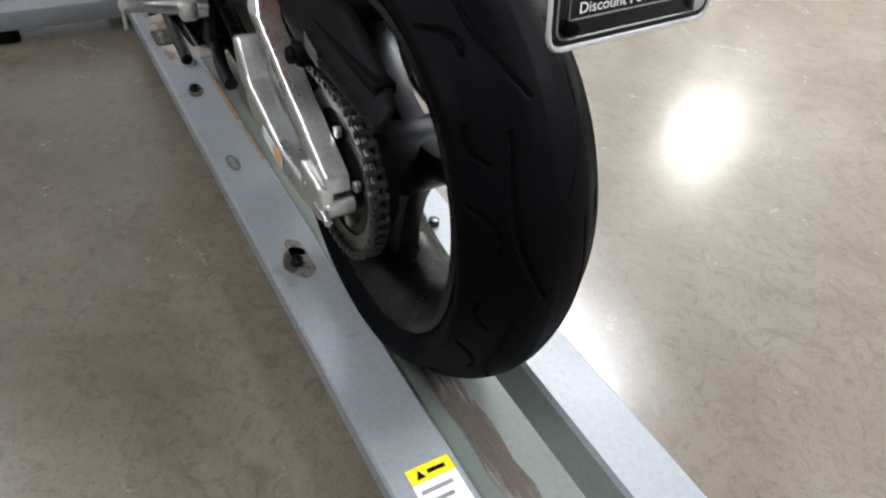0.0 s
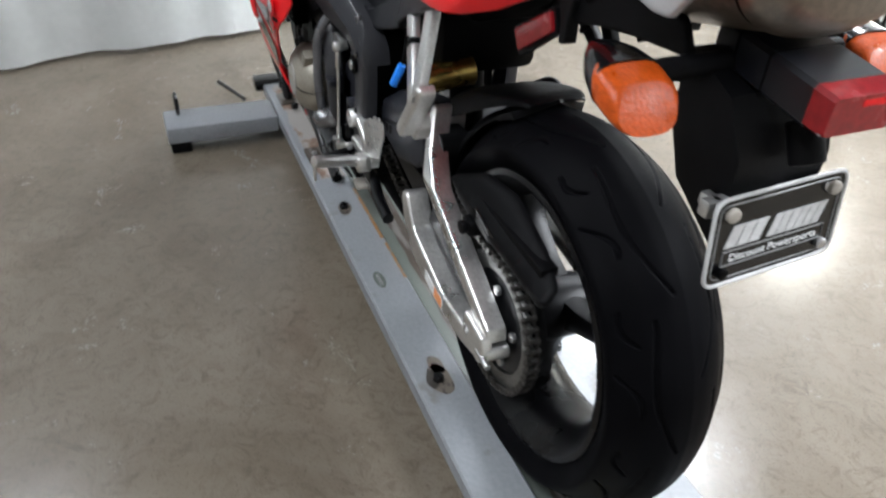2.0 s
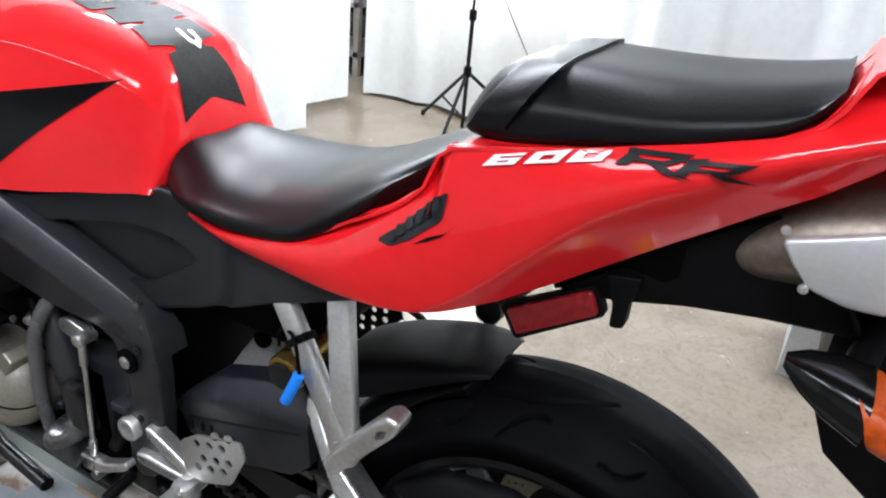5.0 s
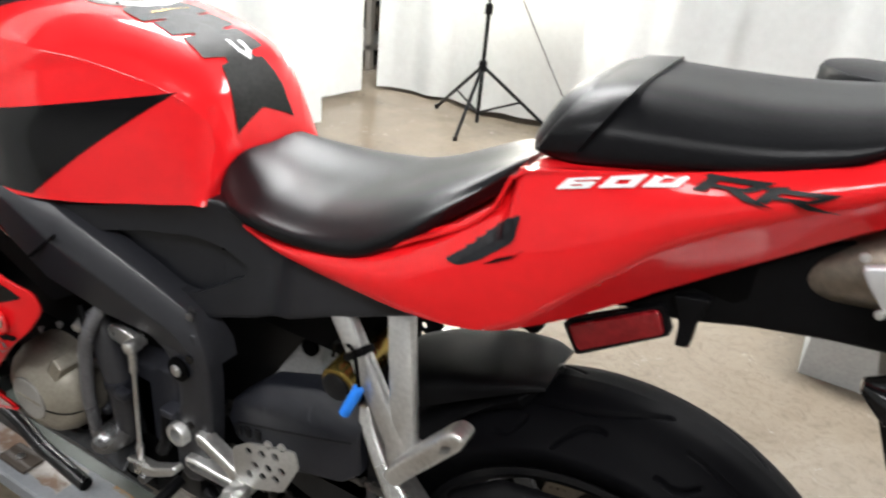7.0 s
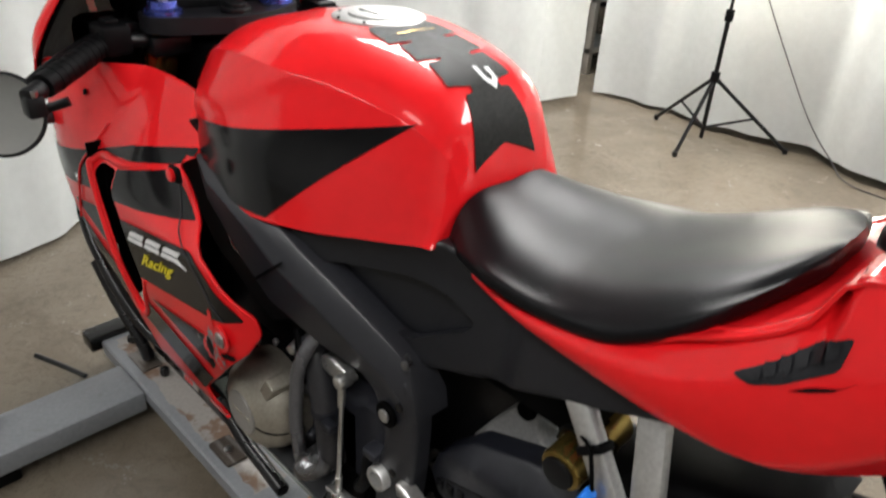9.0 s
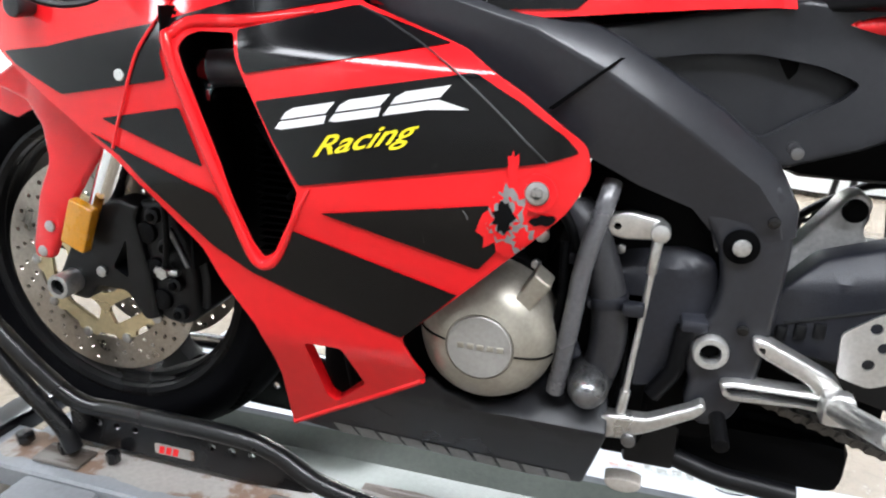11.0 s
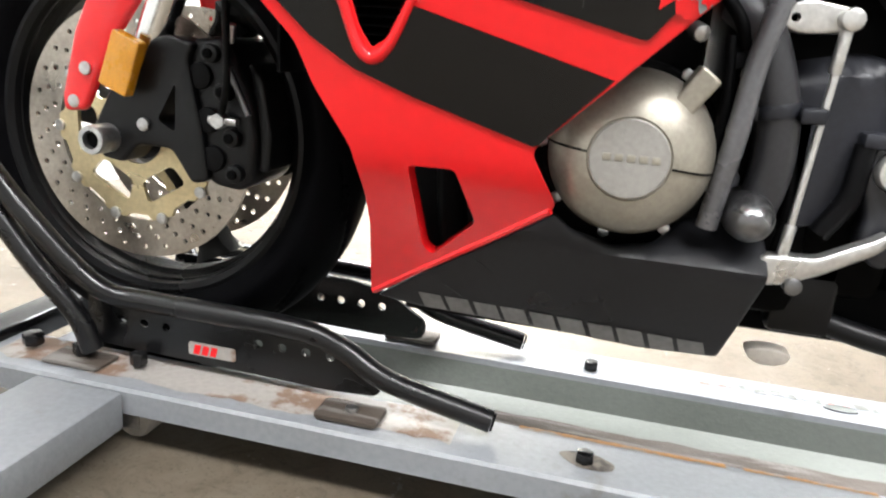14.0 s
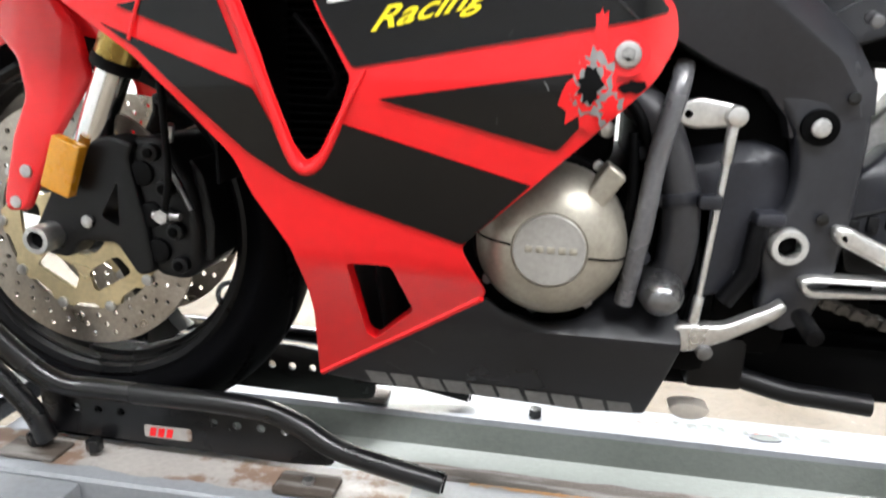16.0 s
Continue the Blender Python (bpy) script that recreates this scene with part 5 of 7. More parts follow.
    part("shock_mount", sheet(rounded([(-0.50, 0.485), (-0.465, 0.540), (-0.432, 0.588), (-0.422, 0.605), (-0.405, 0.612), (-0.392, 0.600), (-0.398, 0.568), (-0.386, 0.550), (-0.350, 0.543), (-0.318, 0.552), (-0.288, 0.580), (-0.280, 0.56), (-0.30, 0.50), (-0.38, 0.47)], 0.008), lambda x, z: -0.044 - 0.35 * max(0, x + 0.39), 0.03, [ring_of(-0.412, 0.592, 0.007, 14)], roll=0.005, grid=0.014), CAST, sh, "cast aluminium shock mount")
    bolt_head((-0.412, -0.044, 0.592), (0, -1, 0), 0.013, 0.010, DARK, sh, "mount_bolt")
    part("tuning_tag", rod((-0.253, -0.188, 0.652), (-0.241, -0.178, 0.688), 0.0065, n=12, bevel=0.002), BLUE_PLASTIC, BIKE, "blue plastic connector sleeve")
    part("tag_cord", pipe([(-0.241, -0.178, 0.688), (-0.26, -0.165, 0.72), (-0.30, -0.14, 0.70), (-0.32, -0.12, 0.66)], 0.0022, 8), DARK, BIKE)
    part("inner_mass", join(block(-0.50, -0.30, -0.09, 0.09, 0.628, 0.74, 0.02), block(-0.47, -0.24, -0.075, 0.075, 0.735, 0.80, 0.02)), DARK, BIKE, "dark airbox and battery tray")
    # rider footrest
    foot = part("footrest_hanger", join(
        sheet(rounded([(-0.510, 0.480), (-0.497, 0.480), (-0.425, 0.447), (-0.412, 0.427), (-0.430, 0.414), (-0.452, 0.438), (-0.507, 0.464)], 0.008), -0.176, 0.016, [ring_of(-0.5, 0.468, 0.004, 10)], roll=0.005, grid=0.02),
        sheet(rounded([(-0.535, 0.425), (-0.520, 0.429), (-0.44, 0.430), (-0.415, 0.425), (-0.42, 0.407), (-0.45, 0.411), (-0.525, 0.406)], 0.008), -0.177, 0.016, [ring_of(-0.526, 0.416, 0.004, 10)], roll=0.005, grid=0.02)), ALLOY, BIKE, "bright forked footrest hanger with a drilled heel plate")
    part("foot_peg", join(rod((-0.43, -0.185, 0.425), (-0.405, -0.285, 0.452), 0.011, n=14, bevel=0.003), block(-0.44, -0.41, -0.20, -0.172, 0.408, 0.44, 0.006)), ALLOY, foot, "bright knurled foot peg")
    part("peg_feeler", rod((-0.404, -0.283, 0.448), (-0.400, -0.284, 0.415), 0.003, n=8), ALLOY, foot)
    holes = [ring_of(-0.405 + 0.022 * i + 0.010 * (j % 2), 0.472 + 0.019 * j + 0.007 * i, 0.0058, 12) for j in range(4) for i in range(4) if not (j == 3 and i == 0) and not (j == 0 and i == 3)]
    part("heel_plate", sheet(rounded([(-0.434, 0.500), (-0.404, 0.524), (-0.330, 0.548), (-0.324, 0.525), (-0.350, 0.470), (-0.40, 0.447), (-0.430, 0.455)], 0.006), -0.180, 0.003, [h for h in holes if -0.425 < h[0][0] < -0.335], grid=0), ALLOY_DULL, foot, "drilled aluminium heel guard")
    right = part("brake_heel_plate", flip(sheet(rounded([(-0.434, 0.510), (-0.404, 0.534), (-0.340, 0.556), (-0.330, 0.530), (-0.355, 0.480), (-0.40, 0.460), (-0.430, 0.468)], 0.006), -0.185, 0.003, [ring_of(-0.410 + 0.022 * i, 0.492 + 0.018 * j + 0.006 * i, 0.0055, 10) for i in range(3) for j in range(3)], grid=0)), BLACK_SATIN, BIKE, "black drilled heel guard on the far side")
    part("brake_hose", pipe([(-0.43, 0.15, 0.53), (-0.395, 0.152, 0.556), (-0.342, 0.152, 0.584), (-0.29, 0.15, 0.578), (-0.255, 0.145, 0.552), (-0.22, 0.13, 0.50)], 0.006, 10, 6), BLACK_PLASTIC, right)
    # rear footrest on two struts
    for s in (-1, 1):
        a = part("rear_footrest_bracket", join(
            bar((-0.312, s * 0.136, 0.768), (-0.182, s * 0.180, 0.630), 0.028, 0.016, 0.005),
            bar((-0.222, s * 0.136, 0.800), (-0.178, s * 0.180, 0.630), 0.030, 0.016, 0.005),
            sheet(rounded([(-0.205, 0.636), (-0.168, 0.642), (-0.158, 0.616), (-0.172, 0.594), (-0.198, 0.602)], 0.010), -0.184, 0.018, roll=0.005, grid=0.02) if s < 0 else flip(sheet(rounded([(-0.205, 0.636), (-0.168, 0.642), (-0.158, 0.616), (-0.172, 0.594), (-0.198, 0.602)], 0.010), -0.184, 0.018, roll=0.005, grid=0.02))), ALLOY_DULL if s < 0 else BLACK_SATIN, BIKE, "silver cast bracket for the rear footrest" if s < 0 else "black cast bracket for the far footrest")
        pg = sheet(rounded([(-0.192, 0.612), (-0.180, 0.632), (-0.125, 0.702), (-0.113, 0.711), (-0.101, 0.706), (-0.104, 0.692), (-0.155, 0.628), (-0.174, 0.602)], 0.008), -0.206, 0.02, [rounded([(-0.124, 0.690), (-0.113, 0.695), (-0.116, 0.684), (-0.127, 0.678)], 0.003)], roll=0.005, grid=0.015)
        part("folded_peg", pg if s < 0 else flip(pg), ALLOY, a, "bright folded rear foot peg")
        u, v = Vector((-0.262, s * 0.153, 0.715)), Vector((-0.256, s * 0.155, 0.708))
        part("cable_tie", bar(u, v, 0.032, 0.020, 0.002), BLACK_PLASTIC, a)


frame_and_engine()


# ---- tank, seats and tail ----
def tank():
    sec = [(-1.010, [(0, 0.912), (-0.065, 0.906), (-0.096, 0.892), (-0.106, 0.882), (-0.126, 0.846), (-0.130, 0.80)]),
           (-0.970, [(0, 0.948), (-0.078, 0.942), (-0.122, 0.920), (-0.135, 0.906), (-0.158, 0.858), (-0.165, 0.79)]),
           (-0.88, [(0, 0.980), (-0.092, 0.974), (-0.147, 0.950), (-0.163, 0.934), (-0.197, 0.873), (-0.208, 0.782)]),
           (-0.76, [(0, 0.990), (-0.090, 0.983), (-0.152, 0.956), (-0.169, 0.940), (-0.212, 0.870), (-0.224, 0.778)]),
           (-0.66, [(0, 0.981), (-0.080, 0.974), (-0.136, 0.948), (-0.151, 0.932), (-0.188, 0.864), (-0.204, 0.786)]),
           (-0.59, [(0, 0.962), (-0.070, 0.956), (-0.116, 0.932), (-0.128, 0.918), (-0.155, 0.862), (-0.170, 0.792)]),
           (-0.558, [(0, 0.941), (-0.063, 0.935), (-0.101, 0.913), (-0.110, 0.902), (-0.135, 0.850), (-0.152, 0.794)]),
           (-0.538, [(0, 0.914), (-0.057, 0.909), (-0.088, 0.891), (-0.097, 0.881), (-0.121, 0.840), (-0.139, 0.795)]),
           (-0.524, [(0, 0.872), (-0.050, 0.869), (-0.079, 0.857), (-0.088, 0.849), (-0.111, 0.824), (-0.130, 0.795)]),
           (-0.517, [(0, 0.832), (-0.046, 0.830), (-0.073, 0.825), (-0.082, 0.820), (-0.105, 0.809), (-0.124, 0.795)])]
    bm = loft(dense(sec, 8, 10))
    # knee recess under a soft crease
    brow = path_between([-1.02, -0.95, -0.834, -0.762, -0.71, -0.68, -0.63, -0.60, -0.555, -0.515, -0.49], [0.84, 0.858, 0.900, 0.931, 0.957, 0.964, 0.962, 0.952, 0.927, 0.896, 0.86])
    for v in bm.verts:
        if abs(v.co.y) > 0.05 and -0.99 < v.co.x < -0.51:
            t = max(0, min(1, (brow(v.co.x) - v.co.z) / 0.024))
            e = min(1, (v.co.x + 0.99) / 0.05, (-0.51 - v.co.x) / 0.02)
            v.co.y -= math.copysign(0.0075 * e * t * t * (3 - 2 * t), v.co.y)
    tree = tree_of(bm)
    tk = part("fuel_tank", bm, RED, BIKE, "glossy red fuel tank with a black flash", 50)
    part("side_flash", decal([(-0.567, 0.922), (-0.712, 0.787), (-0.80, 0.783), (-0.90, 0.79), (-0.925, 0.797), (-0.932, 0.849), (-0.78, 0.878)], tree, 0.0018, grid=0.008), BLACK_GLOSS, tk, "black pointed vinyl flash")
    cap = (-0.768, 0.010, 0.9855)
    part("filler_ring", lathe([(0.061, -0.004), (0.061, 0.003), (0.058, 0.005), (0.001, 0.005)], cap, 48, "z"), ALLOY_DULL, tk, "silver ring of the filler cap")
    cp = part("filler_cap", lathe([(0.040, 0.004), (0.040, 0.0075), (0.037, 0.009), (0.001, 0.009)], cap, 40, "z"), ALLOY_DULL, tk, "round aluminium filler cap")
    for k in range(7):
        a = 2 * math.pi * k / 7
        part("cap_screw", rod((cap[0] + 0.048 * math.cos(a), 0.048 * math.sin(a), cap[2] + 0.004), (cap[0] + 0.048 * math.cos(a), 0.048 * math.sin(a), cap[2] + 0.0062), 0.0024, n=10), DARK, cp)
    part("key_cover", block(cap[0] - 0.02, cap[0] + 0.02, -0.008, 0.008, cap[2] + 0.009, cap[2] + 0.0115, 0.001), ALLOY_DULL, cp)
    # tank pad: a spine with barbed ribs, laid down from above
    half = [(-0.722, 0.046), (-0.706, 0.052), (-0.671, 0.056), (-0.665, 0.026), (-0.661, 0.028), (-0.663, 0.048), (-0.624, 0.053), (-0.618, 0.023), (-0.614, 0.026), (-0.615, 0.046), (-0.575, 0.052), (-0.569, 0.022), (-0.563, 0.024), (-0.562, 0.036), (-0.545, 0.042), (-0.524, 0.052), (-0.527, 0.022), (-0.529, 0.003)]
    outline = half + [(x, -y) for x, y in half[::-1]]
    bm = flat_fill(outline)
    grid_cuts(bm, outline, 0.01)
    for v in bm.verts:
        x, y = v.co.x, v.co.z
        hit = tree.ray_cast(Vector((x, y, 2)), Vector((0, 0, -1)))
        v.co = (hit[0] + hit[1] * 0.0016) if hit[0] else Vector((x, y, 0.9))
    bmesh.ops.recalc_face_normals(bm, faces=bm.faces)
    pad = part("tank_pad", bm, CARBON, tk, "carbon-pattern tank pad with barbed edges")
    mark = [(-0.592, 0.002), (-0.590, 0.008), (-0.573, 0.008), (-0.569, 0.013), (-0.573, 0.018), (-0.588, 0.018), (-0.586, 0.025), (-0.570, 0.024), (-0.560, 0.013), (-0.570, 0.002)]
    bm = flat_fill(mark)
    for v in bm.verts:
        hit = tree.ray_cast(Vector((v.co.x, v.co.z, 2)), Vector((0, 0, -1)))
        v.co = hit[0] + hit[1] * 0.0024
    part("pad_mark", bm, WHITE, pad, "white printed mark")
    for k in range(8):
        bm = bmesh.new()
        vs = []
        for dx, dy in ((0, 0), (0.004, 0), (0.004, 0.007), (0, 0.007)):
            hit = tree.ray_cast(Vector((-0.690 + dx, -0.028 + 0.008 * k + 0.8 * dy, 2)), Vector((0, 0, -1)))
            vs.append(bm.verts.new(hit[0] + hit[1] * 0.0024))
        bm.faces.new(vs)
        bmesh.ops.recalc_face_normals(bm, faces=bm.faces)
        part("text_bar", bm, BRASS, pad)
    for k in range(3):
        part("wing_mark", decal([(-0.985 + 0.008 * k, 0.893 - 0.006 * k), (-0.935, 0.914 - 0.008 * k), (-0.965, 0.900 - 0.007 * k)], tree, grid=0.02), BLACK_GLOSS, tk)


def seats():
    ze = path_between([-0.523, -0.446, -0.348, -0.276, -0.231, -0.18, -0.129, -0.105], [0.793, 0.803, 0.812, 0.826, 0.850, 0.888, 0.925, 0.945])
    zc = path_between([-0.52, -0.47, -0.42, -0.36, -0.30, -0.245, -0.20, -0.15, -0.105], [0.848, 0.838, 0.834, 0.838, 0.856, 0.882, 0.904, 0.924, 0.935])
    wd = path_between([-0.52, -0.48, -0.42, -0.34, -0.26, -0.20, -0.15, -0.105], [0.094, 0.116, 0.140, 0.154, 0.160, 0.156, 0.142, 0.120])
    st = []
    tip = path_between([-0.52, -0.26, -0.225, -0.206, -0.192, -0.180, -0.169, -0.160, -0.150], [1.0, 1.0, 0.985, 0.955, 0.90, 0.82, 0.70, 0.55, 0.30])
    for x in [*np.linspace(-0.515, -0.235, 18), *np.linspace(-0.227, -0.150, 14)]:
        e, c, w = ze(x), zc(x), wd(x) * tip(x)
        c = max(c, e + 0.012)
        st.append((x, [(0, c), (-0.45 * w, c + 0.002), (-0.72 * w, c - 0.10 * (c - e)), (-0.90 * w, c - 0.38 * (c - e) - 0.002), (-0.99 * w, e + 0.012), (-w, e + 0.004), (-0.97 * w, e - 0.004), (-0.80 * w, e - 0.008)]))
    part("rider_seat", loft(dense(st, 2, 3)), LEATHER, BIKE, "dished black vinyl rider seat", 60)
    ze = path_between([-0.118, -0.073, -0.01, 0.12, 0.148, 0.161, 0.168], [0.966, 0.970, 0.982, 1.013, 1.026, 1.040, 1.050])
    zt = path_between([-0.118, -0.105, -0.085, -0.05, 0.0, 0.06, 0.12, 0.155, 0.168], [0.994, 1.014, 1.027, 1.033, 1.034, 1.037, 1.045, 1.053, 1.056])
    wd = path_between([-0.118, -0.10, -0.06, 0.05, 0.12, 0.155, 0.168], [0.098, 0.112, 0.120, 0.120, 0.110, 0.096, 0.082])
    st = []
    for x in np.linspace(-0.116, 0.167, 30):
        e, c, w = ze(x), zt(x), wd(x)
        st.append((x, [(0, c), (-0.5 * w, c), (-0.74 * w, c - 0.14 * (c - e)), (-0.90 * w, c - 0.40 * (c - e)), (-0.975 * w, c - 0.60 * (c - e)), (-1.0 * w, e + 0.006), (-0.96 * w, e - 0.002), (-0.8 * w, e - 0.004)]))
    seat2 = part("passenger_seat", loft(dense(st, 2, 3)), LEATHER, BIKE, "padded black vinyl passenger seat with a strap", 60)
    bm, rows = bmesh.new(), []
    for x in (-0.082, -0.080, -0.044, -0.042):
        e, c, w = ze(x), zt(x), wd(x)
        up = 0.0035 if x in (-0.080, -0.044) else -0.001
        sec = [(0, c + up), (0.5 * w, c + up), (0.77 * w, c - 0.11 * (c - e) + up), (0.935 * w + up, c - 0.36 * (c - e)), (0.995 * w + up, c - 0.62 * (c - e)), (1.0 * w + up, e + 0.006)]
        ln = smooth_line([(0, y, z) for y, z in sec], 4)
        row = [(-p.y, p.z) for p in reversed(ln)] + [(p.y, p.z) for p in ln[1:]]
        lean = [x - 0.028 + 0.55 * (p[1] - e) for p in row]
        rows.append([bm.verts.new((lx, y, z)) for lx, (y, z) in zip(lean, row)])
    for a, b in zip(rows, rows[1:]):
        for k in range(len(a) - 1):
            bm.faces.new((a[k], a[k + 1], b[k + 1], b[k]))
    bmesh.ops.recalc_face_normals(bm, faces=bm.faces)
    part("strap", bm, LEATHER, seat2, "black vinyl grab strap", 60)


def tail():
    up = [(-0.470, 0.783), (-0.42, 0.805), (-0.379, 0.818), (-0.321, 0.831), (-0.288, 0.834), (-0.243, 0.844), (-0.205, 0.868), (-0.163, 0.892), (-0.128, 0.922), (-0.115, 0.955), (-0.110, 0.963), (-0.062, 0.971), (0.0, 0.982), (0.087, 1.004), (0.135, 1.018), (0.158, 1.030), (0.170, 1.048), (0.177, 1.066), (0.186, 1.077), (0.20, 1.080), (0.26, 1.087), (0.335, 1.082)]
    low = [(0.345, 1.066), (0.27, 1.022), (0.217, 1.020), (0.20, 1.003), (0.172, 0.979), (0.139, 0.957), (0.103, 0.930), (0.078, 0.912), (0.041, 0.884), (0.0, 0.855), (-0.05, 0.826), (-0.10, 0.807), (-0.15, 0.797), (-0.20, 0.793), (-0.25, 0.792), (-0.29, 0.790), (-0.356, 0.785), (-0.437, 0.774)]
    base = path_between([-0.47, -0.36, -0.26, -0.20, -0.13, -0.09, 0.0, 0.1, 0.2, 0.34], [-0.104, -0.147, -0.165, -0.171, -0.169, -0.162, -0.145, -0.132, -0.110, -0.060])
    base = eased(base)
    crease = path_between([-0.47, -0.30, -0.20, -0.13, -0.09, -0.052, -0.009, 0.023, 0.068, 0.103, 0.155, 0.34], [0.775, 0.793, 0.797, 0.802, 0.822, 0.857, 0.900, 0.930, 0.959, 0.977, 1.002, 1.075])
    top = path_between([p[0] for p in up], [p[1] for p in up])
    brow = path_between([-0.47, -0.30, -0.20, -0.11, 0.0, 0.12, 0.22, 0.34], [0.783, 0.832, 0.872, 0.960, 0.985, 1.016, 1.052, 1.086])
    brow = eased(brow)

    def side(x, z):
        c = crease(x)
        y = base(x)
        if z < c:
            return y + 0.6 * (c - z)
        t = (z - c) / max(0.02, brow(x) - c)
        return y + 0.018 * t * t - 0.006 * math.sin(math.pi * min(1, t)) + (0.05 * max(0, t - 0.55) if x < -0.11 else 0)

    bm = sheet(thin_out(rounded(up + low, 0.006, 2), 0.002), side, 0.003, roll=0.004, grid=0.0055)
    tree = tree_of(bm)
    tl = part("tail_fairing", bm.copy(), RED, BIKE, "glossy red tail fairing with white and black lettering", 40)
    part("tail_side", flip(bm), RED, tl)
    sleek(tl, side, 0.006)
    bm.free()
    st = []
    for x in np.linspace(-0.262, 0.34, 50):
        w, z = -base(x) - 0.016, top(x)
        st.append((x, [(0, z - 0.003 + 0.004 * (x > 0.17)), (-0.6 * w, z - 0.003), (-w, z - 0.001)]))
    d = loft(st, caps=False)
    bmesh.ops.solidify(d, geom=d.faces[:], thickness=0.003)
    part("tail_deck", d, RED, tl)
    part("seat_pan", block(-0.10, 0.1, -0.09, 0.09, 0.86, 0.93, 0.02), DARK, tl)
    # duct with slats
    duct = part("side_duct", decal(rounded([(-0.160, 0.868), (-0.144, 0.868), (-0.125, 0.879), (-0.097, 0.904), (-0.096, 0.929), (-0.113, 0.916), (-0.137, 0.888)], 0.005, 3), tree, 0.0020, grid=0.006), COVER_BLACK, tl, "black louvred side duct")
    for k in range(6):
        x, z = -0.146 + 0.0078 * k, 0.8745 + 0.0072 * k
        part("slat", decal([(x - 0.003, z + 0.004 + 0.0012 * k), (x + 0.004, z + 0.008 + 0.0012 * k), (x + 0.007, z + 0.001), (x + 0.001, z - 0.003)], tree, 0.0042, grid=0.008), COVER_BLACK, duct)
    # number in white, initials as black jagged shapes
    for k in range(3):
        x0, z0 = -0.073 + 0.0330 * k, 0.9552 + 0.0085 * k
        q = lambda u, v: (x0 + u + 0.75 * v, z0 + 0.255 * u + v)
        h = 0.0105
        if k == 0:
            out = [q(0, 0.0), q(0.026, 0.0), q(0.026, 0.0066), q(0.008, 0.0066), q(0.008, h - 0.0022), q(0.026, h - 0.0022), q(0.026, h), q(0, h)]
            hole = [q(0.009, 0.0026), q(0.018, 0.0026), q(0.018, 0.0042), q(0.009, 0.0042)]
        else:
            out = [q(0, 0), q(0.027, 0), q(0.027, h), q(0, h)]
            hole = [q(0.009, 0.0032), q(0.019, 0.0032), q(0.019, h - 0.0032), q(0.009, h - 0.0032)]
        sleek(part("digit", decal(out, tree, 0.0030, grid=0.005, holes=[hole]), WHITE, tl, "white slanted digit"), side, 0.005)
    strokes = [[(0, 0), (0.0075, 0.001), (0.0085, 0.020), (0.001, 0.017)], [(0.001, 0.0165), (0.034, 0.021), (0.030, 0.0105), (0.022, 0.0095), (0.026, 0.0150), (0.004, 0.0125)],
               [(0.006, 0.0095), (0.030, 0.0112), (0.027, 0.0078), (0.008, 0.0060)], [(0.014, 0.0080), (0.022, 0.0085), (0.047, -0.0035), (0.029, -0.0005)], [(-0.008, 0.0135), (0.002, 0.0170), (0.002, 0.0140)]]
    for k, (x0, z0) in enumerate(((0.030, 0.9800), (0.074, 0.9835))):
        for n, st in enumerate(strokes):
            out = [(x0 + 1.30 * u + 0.55 * v, z0 + 0.10 * u + 0.72 * v) for u, v in st]
            sleek(part("initial_stroke", decal(out, tree, 0.0024 + 0.0002 * n, grid=0.005), BLACK_SATIN, tl, "black jagged initial"), side, 0.005)
    part("chip_mark", decal([(-0.121, 0.876), (-0.108, 0.886), (-0.093, 0.893), (-0.084, 0.902), (-0.096, 0.889), (-0.108, 0.882)], tree, 0.0016, grid=0.01), BLACK_PLASTIC, tl)
    # side reflector
    for s in (-1, 1):
        b = sheet(rounded([(-0.055, 0.800), (0.024, 0.848), (0.034, 0.826), (-0.040, 0.776)], 0.005), -0.100, 0.006, roll=0.002, grid=0)
        r = part("side_reflector", b if s < 0 else flip(b), RED_LENS, BIKE, "red side reflector")
        part("reflector_back", (lambda m: m if s < 0 else flip(m))(sheet(rounded([(-0.062, 0.800), (0.026, 0.853), (0.040, 0.826), (-0.042, 0.768)], 0.006), -0.095, 0.010, grid=0)), BLACK_PLASTIC, r)
    # dark side cover under the tank
    sc = [(-0.74, 0.752), (-0.719, 0.771), (-0.655, 0.779), (-0.563, 0.795), (-0.506, 0.805), (-0.47, 0.800), (-0.40, 0.802), (-0.30, 0.806), (-0.19, 0.800), (-0.185, 0.786), (-0.306, 0.735), (-0.377, 0.697), (-0.438, 0.668), (-0.507, 0.646), (-0.535, 0.660), (-0.60, 0.690), (-0.69, 0.728)]
    waist = path_between([-0.75, -0.70, -0.60, -0.50, -0.42, -0.36, -0.26, -0.18], [-0.200, -0.195, -0.155, -0.112, -0.108, -0.132, -0.152, -0.156])
    cover = lambda x, z: waist(x) - 0.2 * max(0, 0.77 - z)
    pocket = rounded([(-0.668, 0.743), (-0.60, 0.752), (-0.545, 0.753), (-0.485, 0.744), (-0.447, 0.730), (-0.461, 0.715), (-0.53, 0.674), (-0.585, 0.700), (-0.64, 0.728)], 0.010, 4)
    m = join(sheet(rounded(sc, 0.008, 3), cover, 0.014, [pocket], roll=0.006, grid=0.011),
             sheet(inset(pocket, -0.006), lambda x, z: cover(x, z) + 0.022, 0.003, grid=0.02))
    part("side_cover", m.copy(), COVER_BLACK, BIKE, "black satin side cover under the tank", 30)
    part("side_cover", flip(m), BLACK_SATIN, BIKE)
    m.free()
